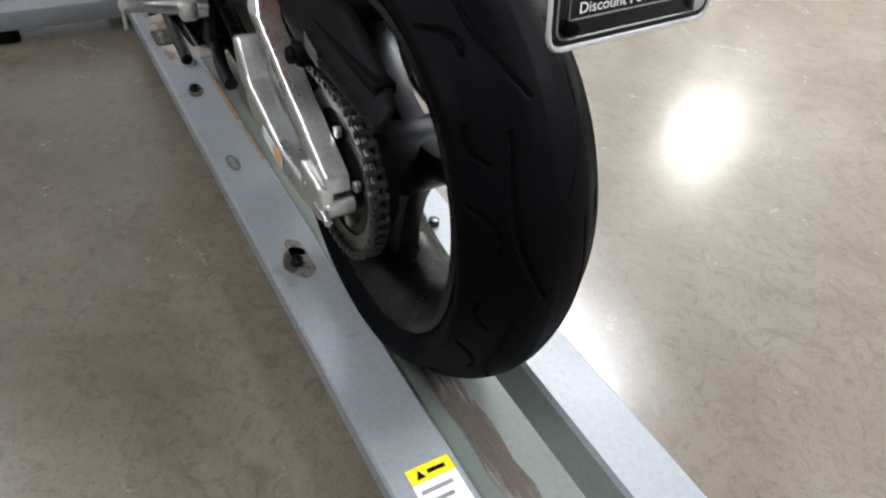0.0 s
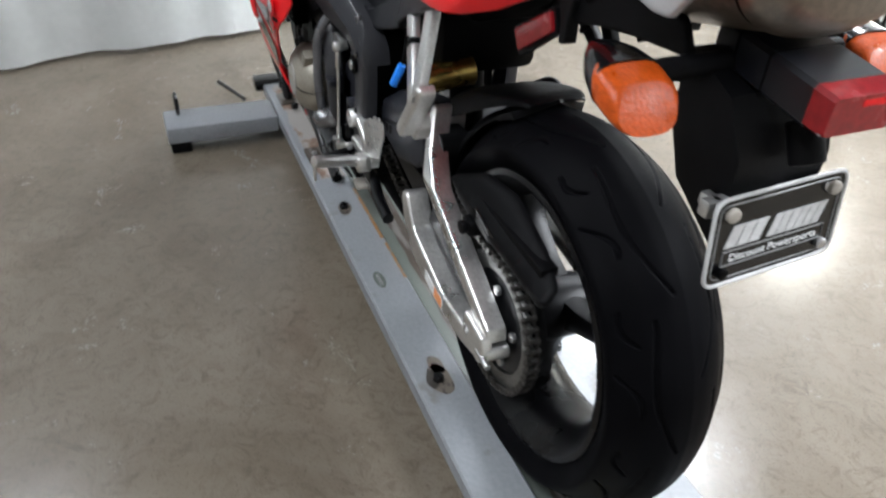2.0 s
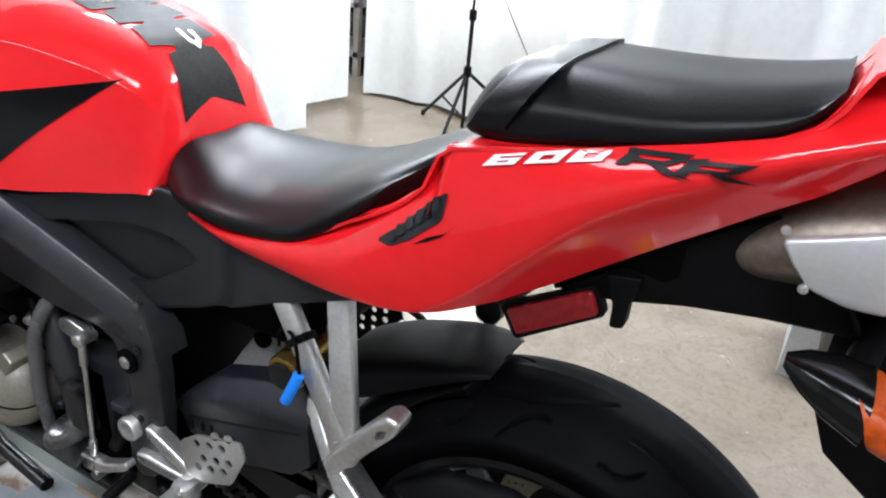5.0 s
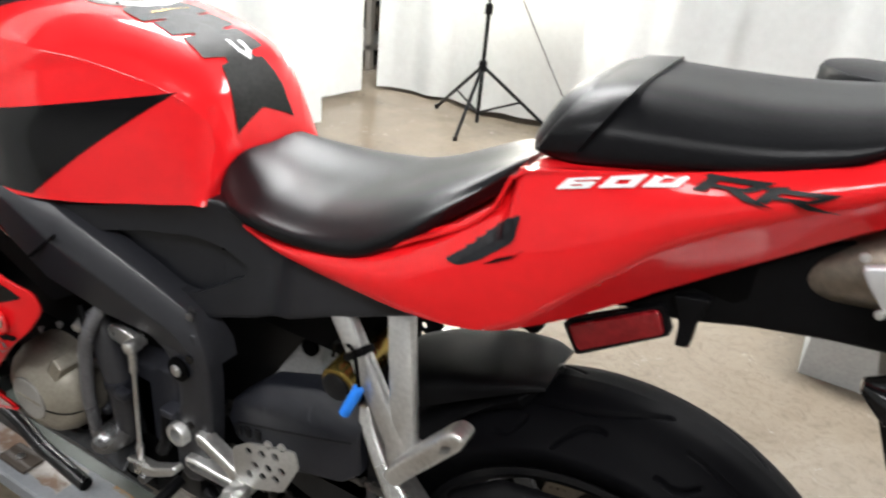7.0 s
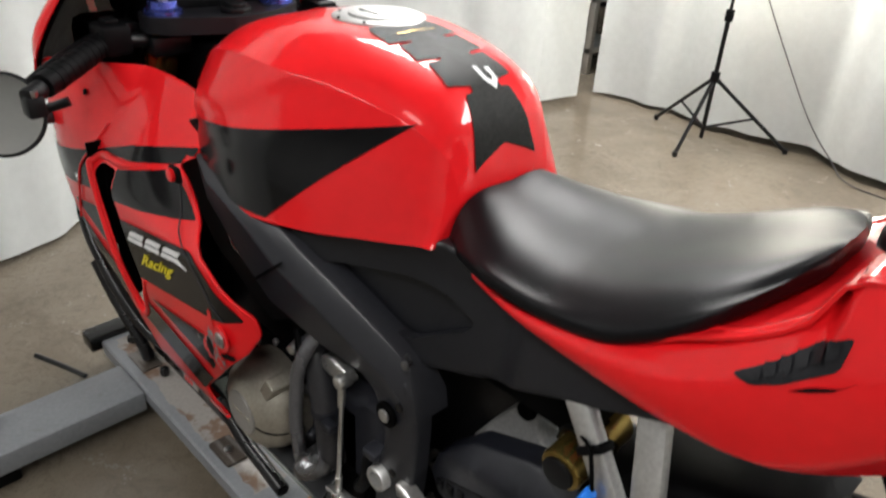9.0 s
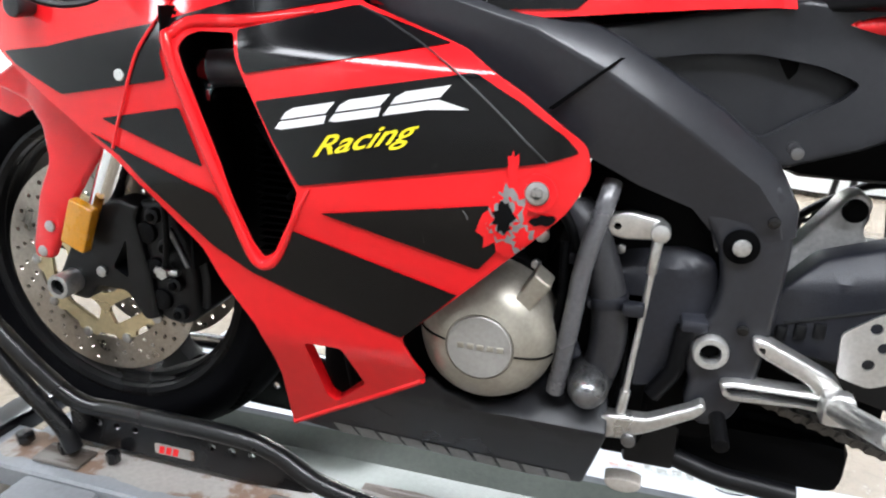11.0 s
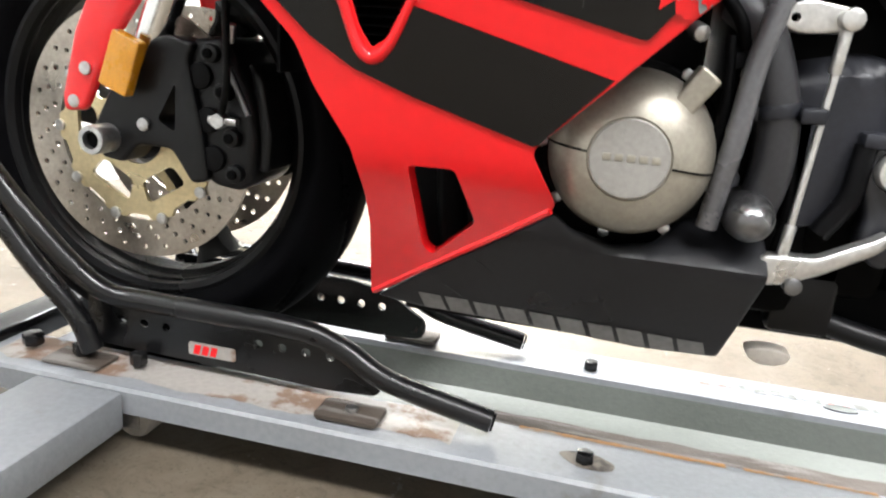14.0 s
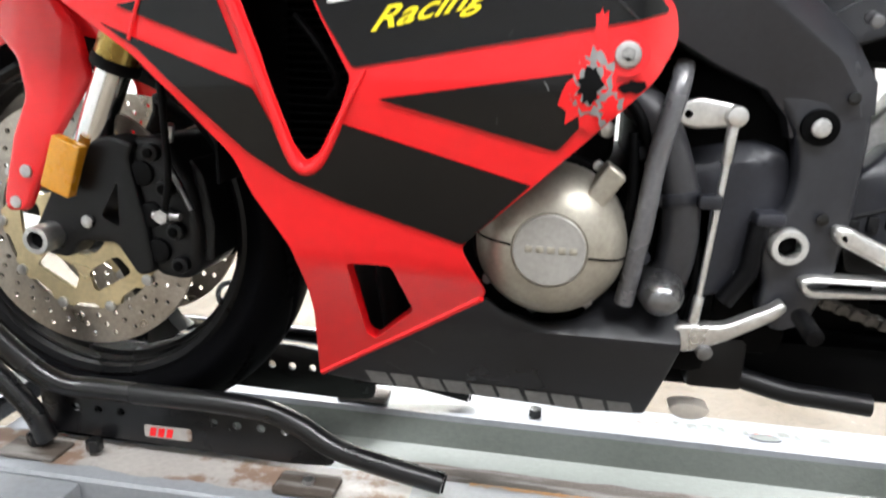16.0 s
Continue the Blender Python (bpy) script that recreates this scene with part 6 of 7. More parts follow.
    bolt_head((-0.505, -0.160, 0.672), (0, -1, 0), 0.0060, 0.004, HOSE, BIKE, "cover_screw")


def rear_end():
    """Silencer, undertray, number plate, lamp and indicators."""
    box_cos = lambda a: math.copysign(abs(math.cos(a)) ** 0.72, math.cos(a))
    st = []
    for x, zc, w, h in ((0.10, 0.905, 0.060, 0.030), (0.135, 0.918, 0.088, 0.046), (0.17, 0.930, 0.097, 0.054), (0.24, 0.948, 0.099, 0.057), (0.287, 0.959, 0.095, 0.055)):
        st.append((x, [(w * math.sin(a) * -1, zc + h * math.cos(a)) for a in np.linspace(0, math.pi, 13)]))
    ex = part("silencer", loft(dense(st, 4, 2)), BRONZE, BIKE, "underseat silencer with silver shields and brown end cap", 50)
    st = []
    for x, zc, w, h in ((0.2895, 0.9592, 0.098, 0.058), (0.302, 0.963, 0.096, 0.057), (0.315, 0.969, 0.088, 0.052), (0.322, 0.974, 0.078, 0.046)):
        st.append((x, [(w * math.sin(a) * -1, zc + h * math.cos(a)) for a in np.linspace(0, math.pi, 13)]))
    part("end_cap", loft(dense(st, 3, 2)), BRONZE, ex, "brown heat-tinted end cap", 50)
    part("outlet", lathe([(0.026, -0.014), (0.034, -0.014), (0.034, 0.006), (0.031, 0.009), (0.026, 0.009)], (0.322, -0.046, 0.985), 36, "x", True), BRONZE, ex)
    # black plug paints the dark depth of the outlet
    part("outlet_bore", rod((0.312, -0.046, 0.985), (0.3232, -0.046, 0.985), 0.0264), DARK, ex)
    part("cap_seam", loft([(x, [(-0.0975 * math.sin(a), 0.959 + 0.0575 * math.cos(a)) for a in np.linspace(0, math.pi, 25)]) for x in (0.2845, 0.2893)]), DARK, ex, "", 50)
    for s in (-1, 1):
        part("cap_bolt", rod((0.298, s * 0.088, 0.966), (0.305, s * 0.098, 0.968), 0.005, n=12, bevel=0.001), ZINC, ex)
        st2 = [(0.157, 0.948), (0.20, 0.964), (0.26, 0.988), (0.308, 1.008), (0.314, 1.0), (0.297, 0.968), (0.27, 0.942), (0.238, 0.909), (0.212, 0.907), (0.184, 0.914), (0.168, 0.932)]
        b = sheet(rounded(st2, 0.006), lambda x, z: -0.108 - 0.012 * math.sin(math.pi * max(0, min(1, (z - 0.89) / 0.14))) + 0.12 * max(0, x - 0.27), 0.004, roll=0.003, grid=0.012)
        sh = part("heat_shield", b if s < 0 else flip(b), SILVER, ex, "brushed silver heat shield")
        for x, z in ((0.158, 0.955), (0.181, 0.914)):
            bolt_head((x, s * 0.112, z), (0, s, 0), 0.0038, 0.004, ALLOY_DULL, sh, "shield_bolt")
        b = sheet(rounded([(-0.02, 0.832), (0.112, 0.930), (0.155, 0.955), (0.185, 0.905), (0.215, 0.900), (0.235, 0.868), (0.16, 0.862), (0.10, 0.853), (0.04, 0.838)], 0.008), lambda x, z: -0.088 + 0.06 * max(0, x - 0.05), 0.006, roll=0.004, grid=0.02)
        part("undertray", b if s < 0 else flip(b), BLACK_PLASTIC, BIKE, "black plastic undertray side")
        b = sheet(rounded([(0.032, 0.866), (0.064, 0.872), (0.057, 0.842), (0.057, 0.819), (0.044, 0.816), (0.043, 0.840)], 0.004), -0.096, 0.014, roll=0.002, grid=0)
        part("strap_hook", b if s < 0 else flip(b), BLACK_PLASTIC, BIKE, "black luggage hook")
        # indicator
        bl = [(-0.012, 0.006, 0.006), (0.002, 0.018, 0.016), (0.022, 0.028, 0.024), (0.046, 0.034, 0.028)]
        bm, rows = bmesh.new(), []
        cx, cy, cz = 0.196, s * 0.146, 0.868
        for dx, ry, rz in bl:
            rows.append([bm.verts.new((cx + dx, cy + ry * 1.05 * box_cos(a), cz - 0.25 * dx + rz * 0.80 * box_cos(a - math.pi / 2))) for a in np.linspace(0, 2 * math.pi, 24, endpoint=False)])
        for a, b in zip(rows, rows[1:]):
            for k in range(24):
                bm.faces.new((a[k], a[(k + 1) % 24], b[(k + 1) % 24], b[k]))
        bm.faces.new(rows[0]), bm.faces.new(rows[-1])
        bmesh.ops.recalc_face_normals(bm, faces=bm.faces)
        ind = part("indicator", bm, BLACK_GLOSS, BIKE, "black indicator with an orange lens")
        bm, rows = bmesh.new(), []
        for dx, k in ((0.046, 1.0), (0.060, 1.01), (0.072, 0.99), (0.079, 0.94), (0.0825, 0.86)):
            rows.append([bm.verts.new((cx + dx - 0.012 * math.sin(a), cy + 0.036 * k * box_cos(a), cz - 0.25 * dx + 0.0225 * k * box_cos(a - math.pi / 2))) for a in np.linspace(0, 2 * math.pi, 28, endpoint=False)])
        for a, b in zip(rows, rows[1:]):
            for k in range(28):
                bm.faces.new((a[k], a[(k + 1) % 28], b[(k + 1) % 28], b[k]))
        bm.faces.new(rows[0]), bm.faces.new(rows[-1])
        bmesh.ops.recalc_face_normals(bm, faces=bm.faces)
        ln = part("lens", bm, AMBER, ind, "ribbed orange lens")
        part("stalk", pipe([(cx + 0.035, s * 0.12, cz - 0.01), (cx + 0.045, s * 0.07, cz - 0.004), (cx + 0.05, s * 0.03, cz)], 0.012, 12, 4), BLACK_PLASTIC, ind)
    # lamp block
    st = []
    for x, zc, w, h in ((0.215, 0.884, 0.030, 0.015), (0.25, 0.879, 0.040, 0.019), (0.30, 0.873, 0.041, 0.0195), (0.345, 0.867, 0.041, 0.0195)):
        st.append((x, [(0, zc + h), (-w * 0.9, zc + h), (-w, zc + h * 0.8), (-w, zc - h * 0.8), (-w * 0.9, zc - h), (0, zc - h)]))
    lamp = part("tail_lamp", loft(st), BLACK_SHINE, BIKE, "black tail lamp housing with a red lens", 25)
    part("lamp_seam", block(0.252, 0.2535, -0.0412, 0.0412, 0.857, 0.899, 0), DARK, lamp)
    part("lamp_seam", block(0.292, 0.2935, -0.0416, 0.0416, 0.853, 0.894, 0), DARK, lamp)
    st = [(x, [(0, z + h), (-w * 0.9, z + h), (-w, z + h * 0.8), (-w, z - h * 0.8), (-w * 0.9, z - h), (0, z - h)]) for x, z, w, h in ((0.345, 0.867, 0.0405, 0.019), (0.360, 0.865, 0.0395, 0.0185), (0.366, 0.864, 0.037, 0.017))]
    lens = part("lens", loft(st), RED_LENS, lamp, "dark red lamp lens", 25)
    for k in range(12):
        part("lens_tooth", block(0.3655, 0.3668, -0.004 + k * 0.0034, -0.0018 + k * 0.0034, 0.871, 0.877, 0), RED, lens)
    part("plate_lamp", rod((0.315, 0, 0.835), (0.335, 0, 0.800), 0.016, bevel=0.003), BLACK_PLASTIC, lamp)
    # hanger and plate
    hang = loft([(0.215, [(0, 0.872), (-0.058, 0.872), (-0.062, 0.860), (-0.06, 0.80), (0, 0.795)]), (0.24, [(0, 0.87), (-0.062, 0.868), (-0.066, 0.85), (-0.058, 0.745), (0, 0.74)]), (0.285, [(0, 0.855), (-0.062, 0.85), (-0.064, 0.835), (-0.052, 0.710), (0, 0.705)]), (0.310, [(0, 0.800), (-0.055, 0.795), (-0.056, 0.785), (-0.048, 0.690), (0, 0.68)])])
    part("plate_hanger", hang, BLACK_PLASTIC, BIKE, "black plastic plate hanger", 30)
    part("plate_bracket", join(block(0.29, 0.318, -0.072, -0.060, 0.745, 0.760, 0.003), block(0.29, 0.318, 0.060, 0.072, 0.745, 0.760, 0.003), block(0.300, 0.314, -0.080, 0.080, 0.742, 0.760, 0.003)), ALLOY_DULL, BIKE, "black plate bracket")

    def yz(poly, x0, t):
        bm = flat_fill([(y, z) for y, z in poly])
        for v in bm.verts:
            v.co = Vector((0, v.co.x, v.co.z))
        old = bm.faces[:]
        ext = bmesh.ops.extrude_face_region(bm, geom=old, use_keep_orig=True)
        bmesh.ops.translate(bm, vec=(t, 0, 0), verts=[g for g in ext["geom"] if isinstance(g, bmesh.types.BMVert)])
        bmesh.ops.recalc_face_normals(bm, faces=bm.faces)
        bmesh.ops.transform(bm, matrix=TILT @ Matrix.Translation((x0, 0, 0)), verts=bm.verts)
        return bm

    TILT = Matrix.Translation((0.322, 0.004, 0.723)) @ pose(0, 0, 0, 0, -8, 4) @ Matrix.Diagonal((1, 0.93, 0.86, 1))
    box = lambda y0, y1, z0, z1: [(y0, z0), (y1, z0), (y1, z1), (y0, z1)]
    plate = part("number_plate", yz(rounded(box(-0.092, 0.092, -0.052, 0.052), 0.016, 5), 0.0, 0.004), BLACK_GLOSS, BIKE, "black dealer plate with silver lettering")
    rim = rounded(box(-0.094, 0.094, -0.054, 0.054), 0.017, 5)
    part("plate_border", pipe([TILT @ Vector((0.004, y, z)) for y, z in rim + rim[:1]], 0.0022, 6, 1), PLATE_SILVER, plate, "silver border")
    rim = rounded(box(-0.086, 0.086, -0.046, 0.046), 0.012, 5)
    part("plate_line", pipe([TILT @ Vector((0.0042, y, z)) for y, z in rim + rim[:1]], 0.0008, 5, 1), SILVER_INK, plate)
    for y, z, m, r in ((-0.073, 0.036, CREAM, 0.0075), (0.073, 0.036, CREAM, 0.0075), (-0.073, -0.036, DARK, 0.006), (0.073, -0.036, ZINC, 0.006)):
        p = TILT @ Vector((0.004, y, z))
        part("plate_bolt", rod(p, p + Vector((0.007, 0, 0)), r, n=18, bevel=0.002), m, plate)
    # dealer name as silver slanted shapes
    for y0, n, w in ((-0.072, 3, 0.0165), (-0.012, 6, 0.0125)):
        for k in range(n):
            a = y0 + k * (w + 0.0005)
            lo, hi = -0.007, 0.0195
            u, v, m = 0.35 * lo, 0.35 * hi, 0.35 * 0.006
            part("letter_shape", yz([(a + u, lo), (a + 0.9 * w + u, lo), (a + 0.9 * w + m, 0.006), (a + 0.94 * w + v, hi), (a + v, hi)], 0.0045, 0.0006), PLATE_SILVER, plate)
    rim = box(-0.074, 0.074, -0.030, -0.012)
    part("name_box", pipe([TILT @ Vector((0.0045, y, z)) for y, z in rim + rim[:1]], 0.0007, 5, 1), SILVER_INK, plate)
    write("Discount Powersports", 0.0135, TILT @ Matrix.Translation((0.0048, 0, -0.0255)) @ pose(0, 0, 0, 90, 0, 90), WHITE, plate, 0.128)


def write(text, size, m, mat, parent, width, shear=0.0, bold=0.0):
    """Lettering as thin mesh in the built-in font, fitted to a width."""
    cu = bpy.data.curves.new("lettering", "FONT")
    cu.body, cu.size, cu.align_x, cu.extrude, cu.shear = text, size, "CENTER", 0.0002, shear
    cu.resolution_u, cu.offset = 3, bold
    ob = bpy.data.objects.new("lettering", cu)
    scene.collection.objects.link(ob)
    dg = bpy.context.evaluated_depsgraph_get()
    me = bpy.data.meshes.new_from_object(ob.evaluated_get(dg))
    bpy.data.objects.remove(ob)
    xs = [v.co.x for v in me.vertices]
    k = width / (max(xs) - min(xs))
    me.transform(m @ Matrix.Diagonal((k, 1, 1, 1)))
    me.materials.clear()
    return place_mesh("lettering", me, mat, parent, "", 0)


tank()
seats()
tail()
rear_end()


# ---- fairing ----
def skin(x, z):
    """The left flank of the fairing."""
    if z < 0.428:
        return -0.2436 + 0.48 * (0.428 - z)
    y = -0.278 + 0.2 * max(0, 0.6 - z) + 1.0 * max(0, -1.15 - x) ** 2 + 8 * max(0, x + 0.74) ** 2 + 0.7 * max(0, z - 0.73) * max(0, min(1, (x + 1.28) / 0.2)) + 0.3 * max(0, x + 1.0) * max(0, min(1, (z - 0.742) / 0.06))
    return y


INTAKE = [(-1.086, 0.738), (-1.080, 0.748), (-1.068, 0.753), (-1.030, 0.753), (-1.012, 0.712), (-0.985, 0.655), (-0.958, 0.606), (-0.968, 0.580), (-0.992, 0.537), (-1.006, 0.528), (-1.017, 0.545), (-1.042, 0.625)]
VENT = [(-0.974, 0.426), (-0.929, 0.427), (-0.910, 0.374), (-0.956, 0.330), (-0.965, 0.339)]
FLANK = [(-1.33, 0.716), (-1.228, 0.658), (-1.167, 0.619), (-1.133, 0.586), (-1.08, 0.529), (-1.065, 0.492), (-1.030, 0.436), (-1.021, 0.390), (-1.020, 0.360), (-1.030, 0.268), (-0.966, 0.311), (-0.834, 0.400), (-0.861, 0.451), (-0.792, 0.518),
         (-0.744, 0.566), (-0.697, 0.613), (-0.681, 0.645), (-0.686, 0.672), (-0.74, 0.715), (-0.80, 0.750), (-0.92, 0.787), (-0.90, 0.80), (-0.885, 0.835), (-0.93, 0.866), (-1.0, 0.880), (-1.10, 0.878), (-1.20, 0.870),
         (-1.26, 0.866), (-1.31, 0.842), (-1.35, 0.81), (-1.38, 0.765)]


def fairing():
    bm = sheet(rounded(FLANK, 0.009, 3), skin, 0.003, [rounded(INTAKE, 0.004, 2), rounded(VENT, 0.005, 2)], roll=0.004, grid=0.014)
    tree = tree_of(bm)
    fr = part("side_fairing", bm.copy(), RED, BIKE, "red and black painted side fairing, scraped and cracked near its bolt", 40)
    part("side_fairing", flip(bm), RED, BIKE, "red side fairing")
    sleek(fr, skin)
    bm.free()
    black = [
        [(-1.318, 0.720), (-1.300, 0.708), (-1.228, 0.682), (-1.096, 0.706), (-1.103, 0.740), (-1.098, 0.756), (-1.078, 0.765), (-1.0, 0.773), (-0.955, 0.782), (-0.905, 0.792), (-0.900, 0.812), (-1.01, 0.792), (-1.12, 0.757), (-1.24, 0.730)],
        [(-1.178, 0.662), (-1.084, 0.680), (-1.061, 0.622)],
        [(-1.196, 0.647), (-1.050, 0.594), (-1.024, 0.538), (-1.008, 0.519), (-0.994, 0.526), (-0.972, 0.566), (-0.793, 0.516), (-0.857, 0.455), (-0.968, 0.489), (-1.022, 0.509), (-1.062, 0.534), (-1.120, 0.588), (-1.158, 0.624)],
        [(-1.010, 0.717), (-0.815, 0.754), (-0.918, 0.783), (-0.948, 0.775), (-1.026, 0.756)],
        [(-1.000, 0.692), (-0.786, 0.732), (-0.742, 0.708), (-0.705, 0.682), (-0.692, 0.667), (-0.717, 0.659), (-0.956, 0.614), (-0.982, 0.655)],
        [(-0.935, 0.588), (-0.765, 0.616), (-0.735, 0.600), (-0.776, 0.549)]]
    for poly in black:
        sleek(part("black_flash", decal(rounded(poly, 0.004, 3), tree, 0.0019, grid=0.007), BLACK_GLOSS, fr, "gloss black painted flash"), skin)
    # rolled edge below and a turned-in return round the lower vent
    part("rolled_edge", pipe([(x, skin(x, z) + 0.002, z) for x, z in ((-1.026, 0.272), (-0.966, 0.3125), (-0.90, 0.3560), (-0.840, 0.397))], 0.0042, 8, 4), RED, fr, "rolled lower edge of the red panel")
    ring = rounded(VENT, 0.005, 2)
    bmv = bmesh.new()
    one = [bmv.verts.new((x, skin(x, z) + 0.0005, z)) for x, z in ring]
    cx, cz = -0.945, 0.385
    two = [bmv.verts.new((cx + (x - cx) * 0.93, skin(x, z) + 0.016, cz + (z - cz) * 0.94)) for x, z in ring]
    for k in range(len(ring)):
        bmv.faces.new((one[k], one[(k + 1) % len(ring)], two[(k + 1) % len(ring)], two[k]))
    part("vent_return", bmv, RED, fr, "turned-in edge of the lower vent")
    # raised lip round the intake
    lip = [(x, skin(x, z) - 0.001, z) for x, z in [(-0.955, 0.775), (-1.02, 0.764), (-1.075, 0.761), (-1.094, 0.750), (-1.094, 0.735), (-1.049, 0.623), (-1.024, 0.545), (-1.013, 0.523), (-1.000, 0.522), (-0.984, 0.540), (-0.962, 0.583), (-0.945, 0.612)]]
    part("intake_lip", pipe(lip, 0.006, 10, 5, radii=[0.002, 0.006, 0.0065, 0.0060, 0.0055, 0.0055, 0.0055, 0.0062, 0.0062, 0.0045, 0.0032, 0.0015]), RED, fr, "raised red lip of the intake")
    part("panel_seam", pipe([(x, skin(x, z) - 0.0030, z) for x, z in [(-1.098, 0.80), (-1.112, 0.765), (-1.125, 0.735), (-1.138, 0.705), (-1.150, 0.675), (-1.160, 0.65), (-1.166, 0.632)]], 0.0017, 6, 4), RED, fr)
    part("panel_crease", pipe([(x, skin(x, z) - 0.0030, z) for x, z in [(-0.915, 0.783), (-0.89, 0.774), (-0.87, 0.765), (-0.845, 0.754), (-0.82, 0.742), (-0.79, 0.722), (-0.76, 0.697), (-0.738, 0.677), (-0.718, 0.659)]], 0.0009, 6, 4), HOSE, fr, "thin worn crease")
    # maker's mark as plain slanted shapes
    for k, (a, w) in enumerate(((0.0, 0.052), (0.056, 0.050), (0.110, 0.052))):
        q = lambda u, v: (-0.980 + a + u + 0.55 * v, 0.666 + 0.205 * (a + u) + v)
        low = [q(0, 0.002), q(0.008, 0), q(w, 0), q(w - 0.002, 0.0085), q(0.002, 0.0085)]
        high = [q(0.002, 0.0105), q(w - 0.004, 0.0105), q(w, 0.021), q(0.010, 0.021), q(0.003, 0.017)]
        if k == 2:
            low = [q(0, 0), q(w - 0.010, 0), q(w * 1.62, -0.006), q(w - 0.004, 0.0085), q(0.002, 0.0085)]
        for out in (low, high):
            part("mark_shape", decal(out, tree, 0.0028, grid=0.02), WHITE, fr, "white slanted maker mark")
    write("Racing", 0.025, Matrix.Translation((-0.893, -0.2812, 0.656)) @ pose(0, 0, 0, 0, -14, 0) @ pose(0, 0, 0, 90, 0, 0), YELLOW, fr, 0.112, 0.75, 0.0003)
    # bolts
    part("bolt_boss", lathe([(0.0175, -0.2800), (0.0175, -0.2775)], (-0.724, 0, 0.632), 28), RED, fr)
    bolt_head((-0.724, -0.280, 0.632), (0, -1, 0), 0.0108, 0.003, ZINC, fr, "fairing_bolt")
    part("bolt_socket", rod((-0.724, -0.2825, 0.632), (-0.724, -0.2834, 0.632), 0.0058, n=6), HOSE, fr)
    bolt_head((-1.150, -0.2775, 0.707), (0, -1, 0), 0.0065, 0.003, CHROME, fr, "fairing_bolt")
    bolt_head((-1.165, skin(-1.165, 0.83), 0.83), (0, -1, 0.4), 0.005, 0.003, DARK, fr, "fairing_bolt")
    # scrape and crack near the bolt
    rnd = random.Random(4)
    for cx, cz, rx, rz, m, lift, n in ((-0.750, 0.604, 0.026, 0.040, RED, 0.0022, 29), (-0.750, 0.606, 0.019, 0.029, SILVER_INK, 0.0026, 37), (-0.751, 0.607, 0.016, 0.024, RED, 0.0030, 29), (-0.752, 0.609, 0.0125, 0.020, SILVER_INK, 0.0034, 31), (-0.752, 0.608, 0.0100, 0.0165, BLACK_PLASTIC, 0.0038, 21),
                                   (-0.736, 0.588, 0.012, 0.015, SILVER_INK, 0.0034, 23), (-0.735, 0.588, 0.0085, 0.011, RED, 0.0038, 19), (-0.718, 0.606, 0.013, 0.006, BLACK_PLASTIC, 0.0026, 15), (-0.747, 0.652, 0.006, 0.016, RED, 0.0024, 15)):
        ring = [(cx + rx * w2 * math.cos(a), cz + rz * w2 * math.sin(a)) for a, w2 in ((a, rnd.uniform(0.62, 1.0) if k % 2 else rnd.uniform(0.75, 1.22)) for k, a in enumerate(np.linspace(0, 2 * math.pi, n, endpoint=False)))]
        part("scrape", decal(ring, tree, lift, grid=0.02), m, fr, "ragged scraped paint")
    for k in range(10):
        x, z, t, l = rnd.uniform(-0.83, -0.70), rnd.uniform(0.53, 0.66), rnd.uniform(0.7, 2.3), rnd.uniform(0.003, 0.012)
        if z < 0.449 + 1.05 * (x + 0.86):
            continue
        p = [(x, z), (x + l * math.cos(t), z + l * math.sin(t))]
        part("scratch", pipe([(u, skin(u, v) - 0.0016, v) for u, v in (p[0], ((p[0][0] + p[1][0]) / 2 + 0.001, (p[0][1] + p[1][1]) / 2), p[1])], 0.00035, 5, 2), SILVER_INK, fr)
    for k in range(4):
        x, z = rnd.uniform(-1.0, -0.80), rnd.uniform(0.47, 0.56)
        part("paint_chip", decal([(x, z), (x + 0.006, z - 0.001), (x + 0.005, z + 0.001), (x + 0.001, z + 0.0015)], tree, 0.0018, grid=0.02), RED, fr)
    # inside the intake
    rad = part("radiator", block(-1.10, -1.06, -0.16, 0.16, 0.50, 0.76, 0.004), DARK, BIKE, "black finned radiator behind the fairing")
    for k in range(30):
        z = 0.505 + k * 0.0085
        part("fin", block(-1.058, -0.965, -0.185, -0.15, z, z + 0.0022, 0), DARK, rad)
    # near-black sheets added to close the intake; they stand in for its shade
    part("intake_shade_sheets", join(block(-1.10, -0.93, -0.15, -0.14, 0.48, 0.80, 0), block(-1.10, -1.097, -0.255, -0.14, 0.50, 0.77, 0), block(-1.1035, -1.1005, -0.2735, -0.20, 0.60, 0.775, 0)), DARK, BIKE)
    part("radiator_hose", pipe([(-1.085, -0.225, 0.713), (-1.05, -0.222, 0.716), (-1.00, -0.20, 0.713), (-0.97, -0.16, 0.70)], 0.019, 16, 6), HOSE, rad, "black coolant hose with a clamp")
    part("hose_clamp", join(rod((-1.085, -0.225, 0.713), (-1.076, -0.2245, 0.714), 0.0205, n=24), block(-1.083, -1.074, -0.24, -0.226, 0.682, 0.694, 0.002)), CHROME, rad, "bright hose clamp")
    part("wiring", pipe([(-1.03, -0.22, 0.66), (-1.0, -0.235, 0.63), (-0.985, -0.23, 0.60), (-0.995, -0.225, 0.585)], 0.004, 8), DARK, rad)
    part("vent_pipe", pipe([(-0.955, -0.15, 0.46), (-0.95, -0.15, 0.38), (-0.94, -0.14, 0.30)], 0.016, 12), DARK, BIKE, "dark header pipe behind the vent")
